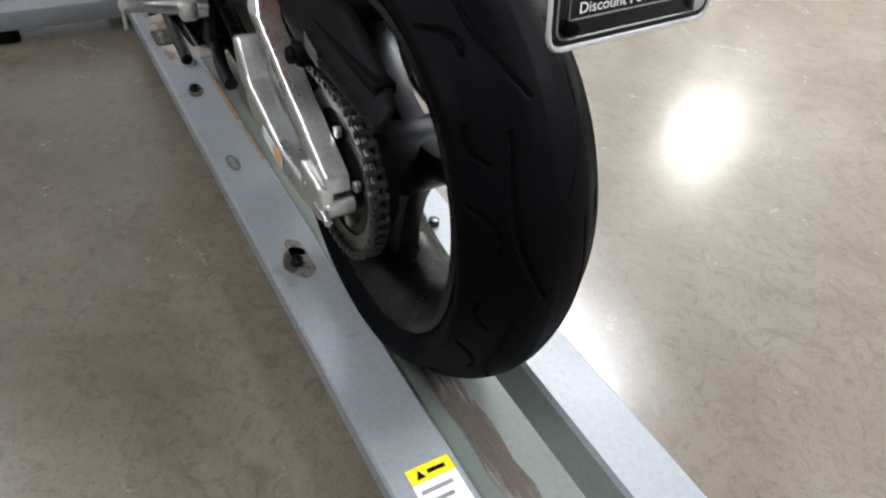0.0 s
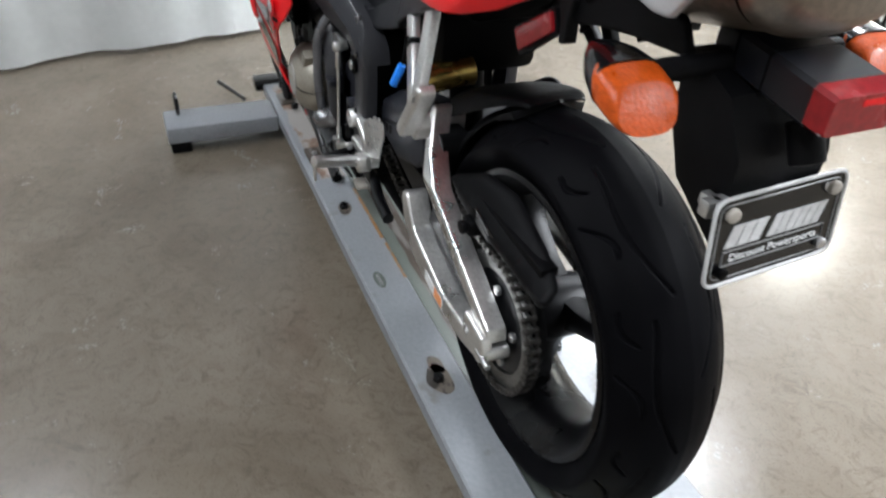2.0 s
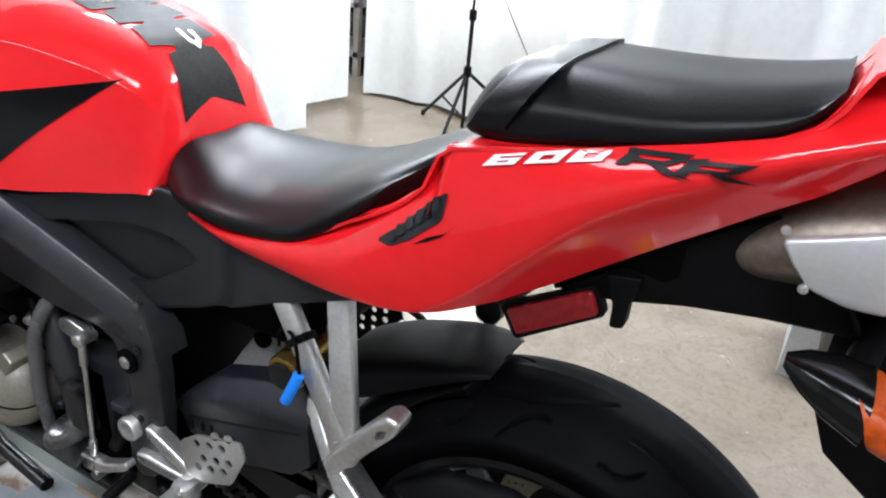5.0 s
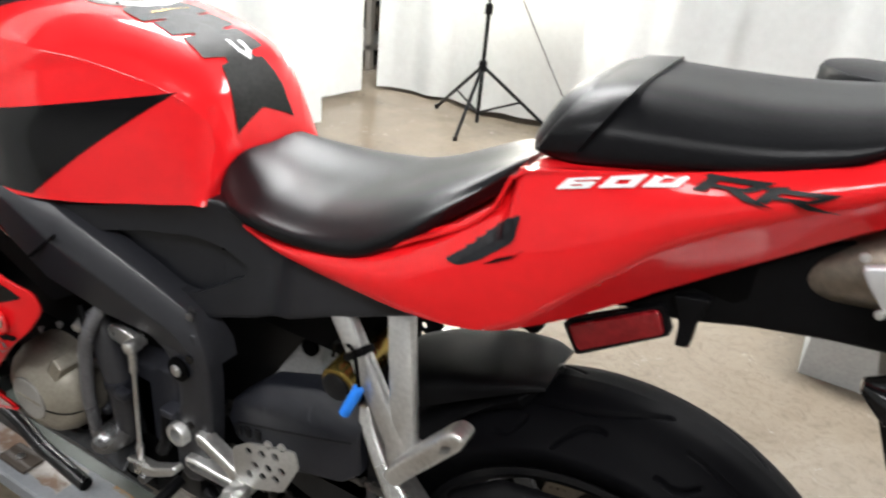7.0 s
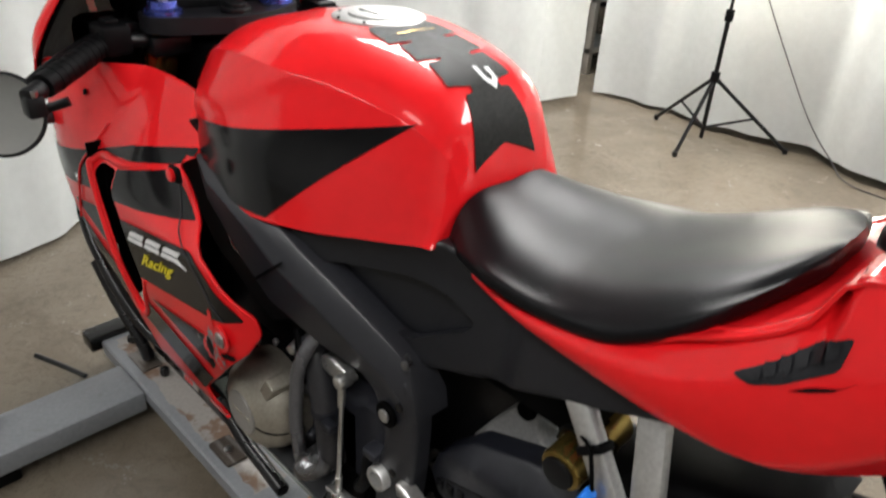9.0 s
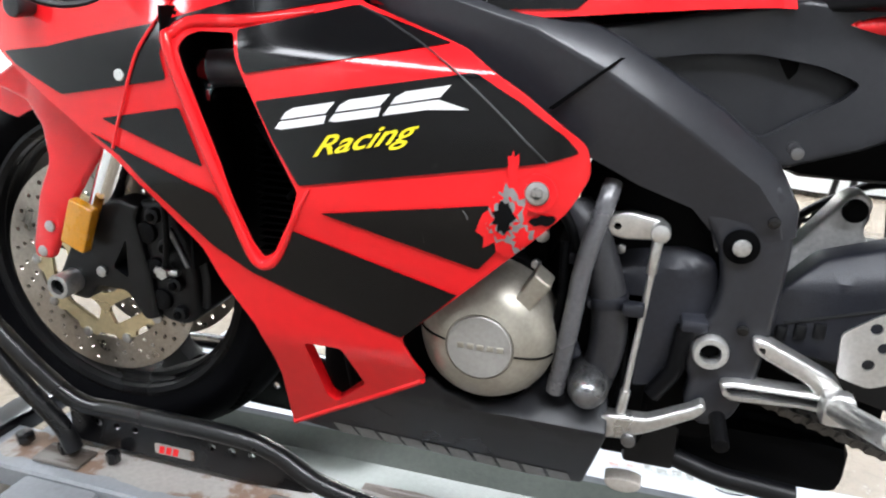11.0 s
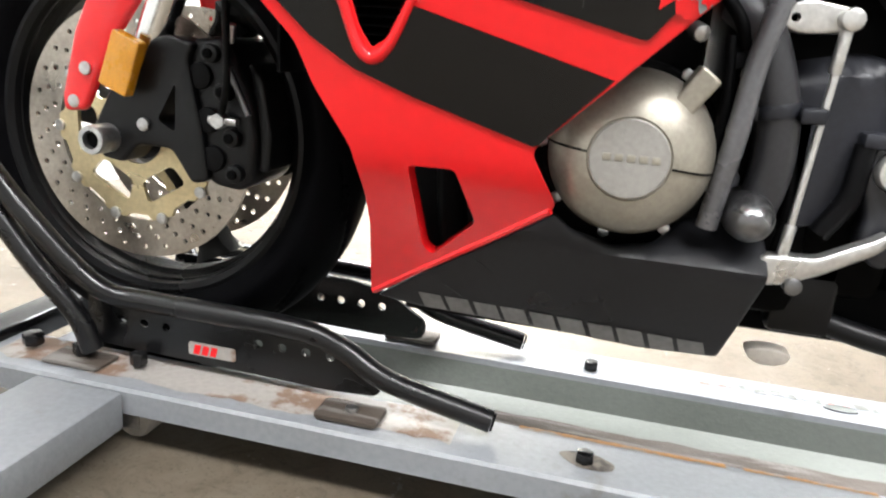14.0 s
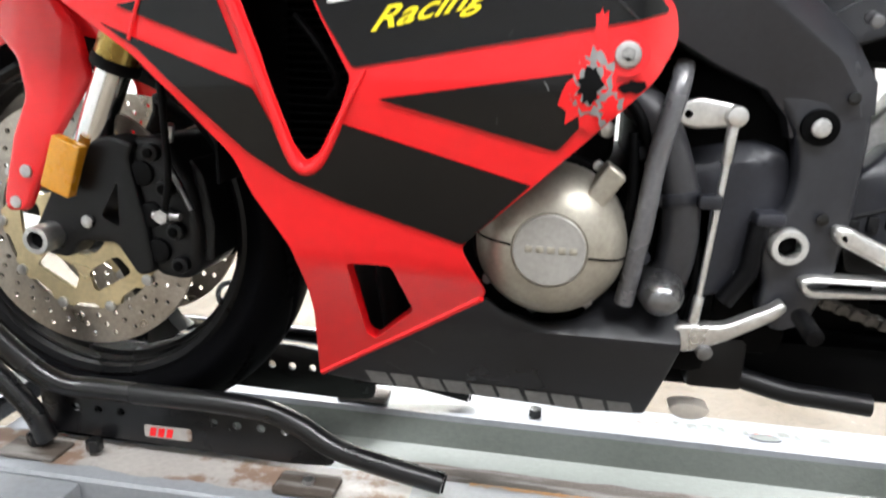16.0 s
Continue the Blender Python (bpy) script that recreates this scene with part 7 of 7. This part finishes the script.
    # inner black panel and clips behind the flank
    part("inner_panel", sheet(rounded([(-0.99, 0.80), (-0.93, 0.845), (-0.84, 0.80), (-0.72, 0.70), (-0.69, 0.64), (-0.76, 0.60), (-0.90, 0.66), (-1.0, 0.76)], 0.01), -0.185, 0.01, grid=0), BLACK_PLASTIC, BIKE, "black inner panel")
    part("air_tube", pipe([(-0.86, -0.190, 0.735), (-0.80, -0.196, 0.712), (-0.735, -0.190, 0.672)], 0.018, 14, 6, radii=[0.004, 0.016, 0.005]), CHROME, BIKE, "shiny steel tank edge guard")
    clip = part("panel_clip", sheet(rounded([(-0.870, 0.814), (-0.846, 0.814), (-0.842, 0.794), (-0.866, 0.792)], 0.005), -0.254, 0.004, roll=0.002, grid=0), BLACK_PLASTIC, BIKE, "black fairing clip with a red screw")
    bolt_head((-0.856, -0.254, 0.804), (0, -1, 0), 0.009, 0.006, RED, clip, "clip_screw")
    # belly pan
    def belly(x, z):
        if z > 0.352 and x > -0.82:
            t = min(1, (x + 0.82) / 0.06)
            return -0.205 + 1.5 * t * (z - 0.354 if z > 0.356 else (z - 0.352) * 0.5) + (0.55 * max(0, 0.362 - z))
        return min(-0.205 + 0.55 * max(0, 0.362 - z), -0.10)
    pan = sheet(rounded([(-1.028, 0.260), (-0.964, 0.307), (-0.838, 0.390), (-0.821, 0.376), (-0.783, 0.363), (-0.745, 0.367), (-0.725, 0.382), (-0.711, 0.396), (-0.653, 0.390), (-0.643, 0.380), (-0.640, 0.350), (-0.650, 0.30), (-0.662, 0.247), (-0.739, 0.243), (-0.858, 0.250), (-0.98, 0.253)], 0.005, 2), belly, 0.003, roll=0.003, grid=0.014)
    tr = tree_of(pan)
    bp = part("belly_pan", pan.copy(), COVER_BLACK, BIKE, "dull black belly pan with silver lettering shapes", 25)
    part("belly_pan", flip(pan), BLACK_SATIN, BIKE)
    pan.free()
    part("belly_floor", join(block(-1.0, -0.66, -0.13, 0.13, 0.243, 0.300, 0.002), block(-0.84, -0.66, -0.165, 0.165, 0.298, 0.352, 0.004)), BLACK_PLASTIC, BIKE)
    for k in range(5):
        a = -0.972 + 0.061 * k
        z = 0.2545 - 0.0022 * k
        for q0, q1 in ((0.0, 0.45), (0.53, 1.0)):
            lo, hi = (lambda q: (a + 0.056 * q, z - 0.002 * q)), (lambda q: (a - 0.006 + 0.055 * q, z + 0.0200 - 0.001 * q))
            part("mark_shape", decal([lo(q0), lo(q1), hi(q1), hi(q0)], tr, 0.0012, grid=0.02), SILVER_INK, bp, "worn silver maker mark")
    for k in range(4):
        x, z = rnd.uniform(-0.97, -0.82), rnd.uniform(0.285, 0.36)
        if z > 0.30 + 0.6 * (x + 0.97):
            continue
        part("scratch", pipe([(x, belly(x, z) - 0.0008, z), (x + 0.01, belly(x + 0.01, z - 0.006) - 0.0008, z - 0.006), (x + 0.022, belly(x + 0.022, z - 0.016) - 0.0008, z - 0.016)], 0.0003, 5, 2), HOSE, bp)
    part("drain_boss", sheet([(-0.615 + 0.021 * math.cos(a), 0.260 + (0.006 if math.sin(a) > 0 else 0.012) * math.sin(a)) for a in np.linspace(0, 2 * math.pi, 24, endpoint=False)], -0.145, 0.02, roll=0.002, grid=0), CREAM, BIKE, "pale worn bracket end")


def nose():
    """Screen, cowl, dash, bars and mirror."""
    secs = [(-1.56, [(0, 0.830), (-0.035, 0.826), (-0.06, 0.812), (-0.074, 0.79), (-0.08, 0.76)]),
            (-1.49, [(0, 0.905), (-0.07, 0.890), (-0.12, 0.858), (-0.150, 0.81), (-0.16, 0.75)]),
            (-1.40, [(0, 0.985), (-0.10, 0.965), (-0.165, 0.915), (-0.21, 0.85), (-0.225, 0.755)]),
            (-1.32, [(0, 1.050), (-0.11, 1.028), (-0.185, 0.970), (-0.246, 0.885), (-0.260, 0.800)]),
            (-1.25, [(0, 1.090), (-0.11, 1.068), (-0.190, 1.008), (-0.258, 0.925), (-0.270, 0.880)]),
            (-1.19, [(0, 1.115), (-0.105, 1.093), (-0.183, 1.036), (-0.212, 1.005), (-0.220, 0.992)]),
            (-1.14, [(0, 1.130), (-0.10, 1.108), (-0.168, 1.062), (-0.176, 1.053), (-0.180, 1.047)])]
    fine = dense(secs, 5, 4)

    def shell(lo, hi, shrink, mirror_all):
        out = [(x, [(y * shrink, z - (1 - shrink) * 0.12) for y, z in sec[lo:hi]]) for x, sec in fine]
        bms = [loft(out, mirror=mirror_all, caps=False)]
        if not mirror_all:
            bms.append(flip(bms[0]))
        bm = join(*bms)
        bmesh.ops.solidify(bm, geom=bm.faces[:], thickness=0.003)
        return bm
    part("windscreen", shell(0, 6, 1.0, True), SMOKE, BIKE, "dark tinted windscreen", 60)
    cw = part("upper_cowl", shell(5, 17, 1.0, False), RED, BIKE, "red upper cowl", 60)
    half = [(x, [(y * 0.972, z - 0.0034) for y, z in sec[6:17]]) for x, sec in fine]
    lining = loft(half, mirror=False, caps=False)
    bmesh.ops.solidify(lining, geom=lining.faces[:], thickness=0.002)
    part("cowl_liner", lining, DARK, cw, "black inner lining")
    for s in (-1, 1):
        for k in (8, 18):
            x, sec = fine[k]
            y, z = sec[6]
            part("screen_bolt", rod((x, s * -y, z), (x + 0.002, s * (-y + 0.004), z + 0.005), 0.006, n=12, bevel=0.001), DARK, cw)
    dash = part("dash", block(-1.36, -1.20, -0.11, 0.11, 0.905, 0.955, 0.012), BLACK_PLASTIC, BIKE, "black instrument panel with round dials")
    for y, r in ((-0.04, 0.04), (0.05, 0.034)):
        part("dial", lathe([(r, 0.0), (r, 0.010), (r * 0.9, 0.010), (r * 0.88, 0.006), (0.001, 0.006)], (-1.275, y, 0.953), 36, "z"), BLACK_GLOSS, dash)
    for y in (-0.06, 0.0, 0.06):
        part("warning_lamp", rod((-1.215, y, 0.953), (-1.213, y, 0.957), 0.006, n=12), GREY_PLASTIC, dash)
    part("inner_shroud", join(block(-1.40, -1.19, -0.17, 0.17, 0.78, 0.90, 0.02), block(-1.24, -1.03, -0.072, 0.072, 0.74, 0.895, 0.02)), DARK, BIKE, "black inner panels round the steering head")
    # fork tops, yoke
    yk = [(-1.205, -0.10), (-1.185, -0.135), (-1.145, -0.138), (-1.118, -0.11), (-1.095, -0.055), (-1.080, -0.02), (-1.080, 0.02), (-1.095, 0.055), (-1.118, 0.11), (-1.145, 0.138), (-1.185, 0.135), (-1.205, 0.10), (-1.175, 0.05), (-1.165, 0.0), (-1.175, -0.05)]
    bm = flat_fill(rounded(yk, 0.012))
    for v in bm.verts:
        v.co = Vector((v.co.x, v.co.z, 0.908))
    ext = bmesh.ops.extrude_face_region(bm, geom=bm.faces[:], use_keep_orig=True)
    bmesh.ops.translate(bm, vec=(0, 0, 0.026), verts=[g for g in ext["geom"] if isinstance(g, bmesh.types.BMVert)])
    bmesh.ops.recalc_face_normals(bm, faces=bm.faces)
    yoke = part("top_yoke", bm, YOKE_BLACK, BIKE, "dark grey cast top yoke", 25)
    part("stem_nut", join(rod((-1.118, 0, 0.934), (-1.116, 0, 0.945), 0.026, n=8, bevel=0.003), rod((-1.118, 0, 0.945), (-1.117, 0, 0.950), 0.018, n=20, bevel=0.002)), BLACK_SATIN, yoke)
    for s in (-1, 1):
        c = Vector((-1.158, s * 0.102, 0.932))
        part("fork_cap", lathe([(0.029, 0.0), (0.029, 0.008), (0.024, 0.012), (0.022, 0.022), (0.001, 0.022)], c, 32, "z"), BLUE_METAL, yoke, "blue anodised fork cap")
        part("preload_nut", lathe([(0.0085, 0.022), (0.0085, 0.030), (0.0065, 0.032), (0.0060, 0.041), (0.001, 0.041)], c, 6, "z"), ZINC, yoke)
        # clip-on bar
        bar = part("clip_on_bar", join(rod((-1.165, s * 0.105, 0.892), (-1.150, s * 0.20, 0.905), 0.012), block(-1.185, -1.135, s * 0.102 - 0.034, s * 0.102 + 0.034, 0.872, 0.903, 0.006)), BLACK_SATIN, BIKE, "black clip-on handlebar")
        gr = [(-1.150, s * 0.205, 0.903), (-1.115, s * 0.262, 0.888), (-1.082, s * 0.318, 0.873)]
        part("grip", pipe(gr, 0.0175, 18, 10), BLACK_PLASTIC, bar, "black rubber grip")
        for k in range(9):
            t = 0.12 + 0.09 * k
            p = Vector(gr[0]).lerp(Vector(gr[2]), t)
            d = (Vector(gr[2]) - Vector(gr[0])).normalized()
            part("grip_rib", rod(p - d * 0.002, p + d * 0.002, 0.0188, n=18), BLACK_PLASTIC, bar)
        part("switch_box", join(block(-1.185, -1.125, s * 0.19 - 0.022, s * 0.19 + 0.022, 0.885, 0.930, 0.008), block(-1.17, -1.14, s * 0.19 - 0.01, s * 0.19 + 0.01, 0.928, 0.937, 0.003)), BLACK_PLASTIC, bar, "black switch housing")
        if s > 0:
            part("fluid_reservoir", join(block(-1.245, -1.190, 0.160, 0.215, 0.955, 0.995, 0.008), block(-1.249, -1.186, 0.156, 0.219, 0.994, 1.003, 0.003), rod((-1.215, 0.18, 0.91), (-1.215, 0.185, 0.957), 0.008)), BLACK_PLASTIC, bar, "black brake fluid reservoir")
            part("stop_button", block(-1.175, -1.150, s * 0.19 - 0.012, s * 0.19 + 0.012, 0.932, 0.944, 0.003), RED, bar, "red engine stop button")
        part("bar_end", join(rod((-1.080, s * 0.320, 0.872), (-1.065, s * 0.346, 0.866), 0.013, bevel=0.003), block(-1.085, -1.055, s * 0.338 - 0.012, s * 0.338 + 0.012, 0.838, 0.868, 0.004)), BLACK_SATIN, bar, "black bar-end clamp")
        part("clamp_bolt", rod((-1.060, s * 0.338, 0.868), (-1.058, s * 0.338, 0.876), 0.005, n=10), ZINC, bar)
        part("lever", pipe([(-1.20, s * 0.16, 0.905), (-1.205, s * 0.20, 0.900), (-1.175, s * 0.27, 0.880), (-1.140, s * 0.325, 0.862)], 0.006, 10, 6, 0.7), BLACK_SATIN, bar, "black hand lever")
        part("lever_mount", block(-1.215, -1.175, s * 0.155 - 0.02, s * 0.155 + 0.02, 0.89, 0.922, 0.006), BLACK_SATIN, bar)
        part("cable", pipe([(-1.21, s * 0.15, 0.905), (-1.27, s * 0.10, 0.93), (-1.30, s * 0.03, 0.90), (-1.25, 0, 0.84)], 0.0035, 8), DARK, bar)
    mir = part("bar_end_mirror", join(lathe([(0.001, -0.010), (0.045, -0.010), (0.058, -0.004), (0.060, 0.002), (0.058, 0.004)], (0, 0, 0), 40, "z"), rod((0.03, 0.0, -0.008), (0.085, 0.02, -0.012), 0.007)), BLACK_SATIN, BIKE, "round black bar-end mirror")
    glass = part("mirror_glass", lathe([(0.055, 0.0035), (0.055, 0.0050), (0.001, 0.0050)], (0, 0, 0), 40, "z"), MIRROR, mir, "round mirror glass")
    face = Matrix.Translation((-1.138, -0.362, 0.826)) @ Vector((0.75, -0.55, 0.36)).to_track_quat("Z", "Y").to_matrix().to_4x4()
    mir.data.transform(face), glass.data.transform(face)
    part("cowl_stub", join(rod((-1.265, -0.262, 0.770), (-1.268, -0.285, 0.768), 0.012, bevel=0.003)), HOSE, BIKE, "grey rubber plug on the cowl")
    part("key_cord", pipe([(-1.19, 0.02, 0.955), (-1.20, 0.035, 0.985), (-1.185, 0.01, 1.0), (-1.175, -0.02, 0.985)], 0.004, 8), CREAM, BIKE, "pale key cord")


def front_end():
    up = Vector((0.407, 0, 0.913))
    w = part("front_wheel", lathe([(0.007, -0.115), (0.0115, -0.115), (0.0115, 0.115), (0.007, 0.115)], tuple(FRONT), 20), ZINC, BIKE, "front wheel with drilled discs on gold carriers")
    tyre_mesh("tyre", FRONT, 0.297, 0.122, 0.217, front_pattern, 480, 72, w, "black front sport tyre")
    wheel_rim(FRONT, 0.221, 0.050, w, RIM_BLACK, 3, 0.06, 0.95, 0.024)
    for s in (-1, 1):
        brake_disc(FRONT, s * 0.066 - 0.002, 0.164, w, GOLD)
    for s in (-1, 1):
        a = FRONT + Vector((0, s * 0.104, 0))
        fk = part("fork_leg", rod(a + up * 0.235, a + up * 0.56, 0.027, n=24, bevel=0.002), BRASS, BIKE, "gold fork tube with a chrome slider")
        part("slider", rod(a + up * 0.06, a + up * 0.24, 0.0205, n=24), CHROME, fk, "polished chrome slider")
        part("dust_seal", rod(a + up * 0.222, a + up * 0.237, 0.029, n=24, bevel=0.003), BLACK_PLASTIC, fk)
        part("lower_yoke", rod(a + up * 0.36, a + up * 0.40, 0.036, n=24, bevel=0.003), BLACK_SATIN, fk)
        def side(poly, y, t, holes=(), roll=0.005, grid=0.02):
            m = sheet(poly, y, t, holes, roll=roll, grid=grid)
            return m if s < 0 else flip(m)
        part("axle_clamp", side(rounded([(-1.418, 0.398), (-1.402, 0.372), (-1.372, 0.368), (-1.352, 0.392), (-1.305, 0.392), (-1.278, 0.352), (-1.256, 0.358), (-1.262, 0.410), (-1.280, 0.500), (-1.270, 0.516), (-1.305, 0.524), (-1.345, 0.512), (-1.382, 0.462)], 0.008), -0.122, 0.036, [rounded([(-1.322, 0.425), (-1.296, 0.470), (-1.298, 0.412)], 0.006)]), BLACK_SATIN, fk, "black cast axle clamp")
        part("axle_end", lathe([(0.011, -0.154), (0.0165, -0.154), (0.0175, -0.152), (0.0175, -0.11), (0.011, -0.11)], (FRONT.x, 0, FRONT.z), 30, closed=True) if s < 0 else lathe([(0.011, 0.141), (0.0165, 0.141), (0.0175, 0.11), (0.011, 0.11)], (FRONT.x, 0, FRONT.z), 30, closed=True), ZINC, fk, "hollow steel axle end")
        # black plug in place of the shade within the hollow axle
        part("axle_bore", rod((FRONT.x, s * 0.12, FRONT.z), (FRONT.x, s * 0.147, FRONT.z), 0.0112, n=6), DARK, fk)
        bolt_head((-1.338, s * 0.122, 0.418), (0, s, 0), 0.008, 0.006, ZINC, fk, "pinch_bolt")
        cal = part("brake_caliper", side(rounded([(-1.288, 0.520), (-1.240, 0.527), (-1.206, 0.465), (-1.197, 0.410), (-1.202, 0.362), (-1.222, 0.346), (-1.262, 0.352), (-1.284, 0.395), (-1.294, 0.450)], 0.014), -0.112, 0.085, roll=0.012), BLACK_SATIN, BIKE, "black four-piston brake caliper")
        for x, z in ((-1.252, 0.506), (-1.236, 0.464), (-1.226, 0.412), (-1.222, 0.370)):
            part("caliper_boss", rod((x, s * 0.110, z), (x, s * 0.124, z), 0.011, n=16, bevel=0.003), BLACK_SATIN, cal)
            bolt_head((x, s * 0.124, z), (0, s, 0), 0.006, 0.004, DARK, cal, "caliper_bolt")
        for x, z in ((-1.268, 0.480), (-1.258, 0.430), (-1.252, 0.385)):
            part("piston_cap", rod((x, s * 0.110, z), (x, s * 0.1185, z), 0.0155, n=22, bevel=0.003), BLACK_PLASTIC, cal)
        part("caliper_bridge", side(rounded([(-1.214, 0.500), (-1.196, 0.480), (-1.184, 0.415), (-1.188, 0.372), (-1.202, 0.372), (-1.202, 0.430)], 0.006), -0.100, 0.060, roll=0.004), BLACK_SATIN, cal)
        part("pad_pin", rod((-1.230, s * 0.118, 0.492), (-1.204, s * 0.118, 0.440), 0.004, n=10), SLATE_METAL, cal)
        part("caliper_lettering", side([(-1.281, 0.475), (-1.276, 0.476), (-1.268, 0.400), (-1.273, 0.400)], -0.1135, 0.001, roll=0, grid=0), SILVER_INK, cal)
        part("brake_hose", pipe([(-1.236, s * 0.125, 0.435), (-1.222, s * 0.135, 0.48), (-1.226, s * 0.13, 0.56), (-1.235, s * 0.12, 0.66), (-1.22, s * 0.10, 0.76)], 0.0045, 10), BLACK_PLASTIC, cal, "black braided brake hose")
        part("banjo", join(rod((-1.236, s * 0.118, 0.432), (-1.236, s * 0.134, 0.432), 0.009, n=6), rod((-1.25, s * 0.125, 0.432), (-1.215, s * 0.125, 0.432), 0.005, n=10)), ZINC, cal)
        part("bleed_nipple", rod((-1.232, s * 0.11, 0.52), (-1.226, s * 0.116, 0.540), 0.005, n=10), ZINC, cal)
        part("reflector", side(rounded([(-1.356, 0.526), (-1.321, 0.512), (-1.343, 0.450), (-1.379, 0.464)], 0.004), -0.150, 0.012, roll=0.002, grid=0), AMBER_FLAT, fk, "amber plastic fork reflector")
    # mudguard: a shell over the tyre and a leg each side
    bm, rows = bmesh.new(), []
    for a in np.linspace(math.radians(48), math.radians(128), 22):
        t = (a - math.radians(48)) / math.radians(80)
        q = 0.312 + 0.006 * math.sin(math.pi * t)
        wd = 0.074
        sec = [(-1.0, -0.075), (-0.98, -0.045), (-0.90, -0.018), (-0.65, -0.003), (0, 0.004), (0.65, -0.003), (0.90, -0.018), (0.98, -0.045), (1.0, -0.075)]
        e = min(1, 6 * min(t, 1 - t) + 0.25)
        rows.append([bm.verts.new((FRONT.x + (q + dq * e) * math.cos(a), wd * y * (0.8 + 0.2 * e), FRONT.z + (q + dq * e) * math.sin(a))) for y, dq in sec])
    for a, b in zip(rows, rows[1:]):
        for k in range(8):
            bm.faces.new((a[k], a[k + 1], b[k + 1], b[k]))
    bmesh.ops.recalc_face_normals(bm, faces=bm.faces)
    bmesh.ops.solidify(bm, geom=bm.faces[:], thickness=0.003)
    mg = part("front_mudguard", bm, RED, BIKE, "glossy red front mudguard with long legs", 60)
    for s in (-1, 1):
        leg = sheet(rounded([(-1.530, 0.660), (-1.475, 0.695), (-1.40, 0.705), (-1.352, 0.650), (-1.333, 0.590), (-1.372, 0.505), (-1.412, 0.428), (-1.448, 0.424), (-1.452, 0.440), (-1.428, 0.505), (-1.408, 0.565), (-1.425, 0.610), (-1.465, 0.640)], 0.010), lambda x, z: -0.082 - 0.04 * max(0, min(1, (0.68 - z) / 0.16)) - 0.012 * math.sin(math.pi * max(0, min(1, (x + 1.46) / 0.12))), 0.003, roll=0.006, grid=0.014)
        part("mudguard_leg", leg if s < 0 else flip(leg), RED, mg)
        for x, z in ((-1.428, 0.438), (-1.406, 0.478)):
            bolt_head((x, s * 0.1255 + s * (0.004 if z < 0.45 else 0.0085), z), (0, s, 0), 0.008, 0.004, ZINC, mg, "mudguard_bolt")


fairing()
nose()
front_end()
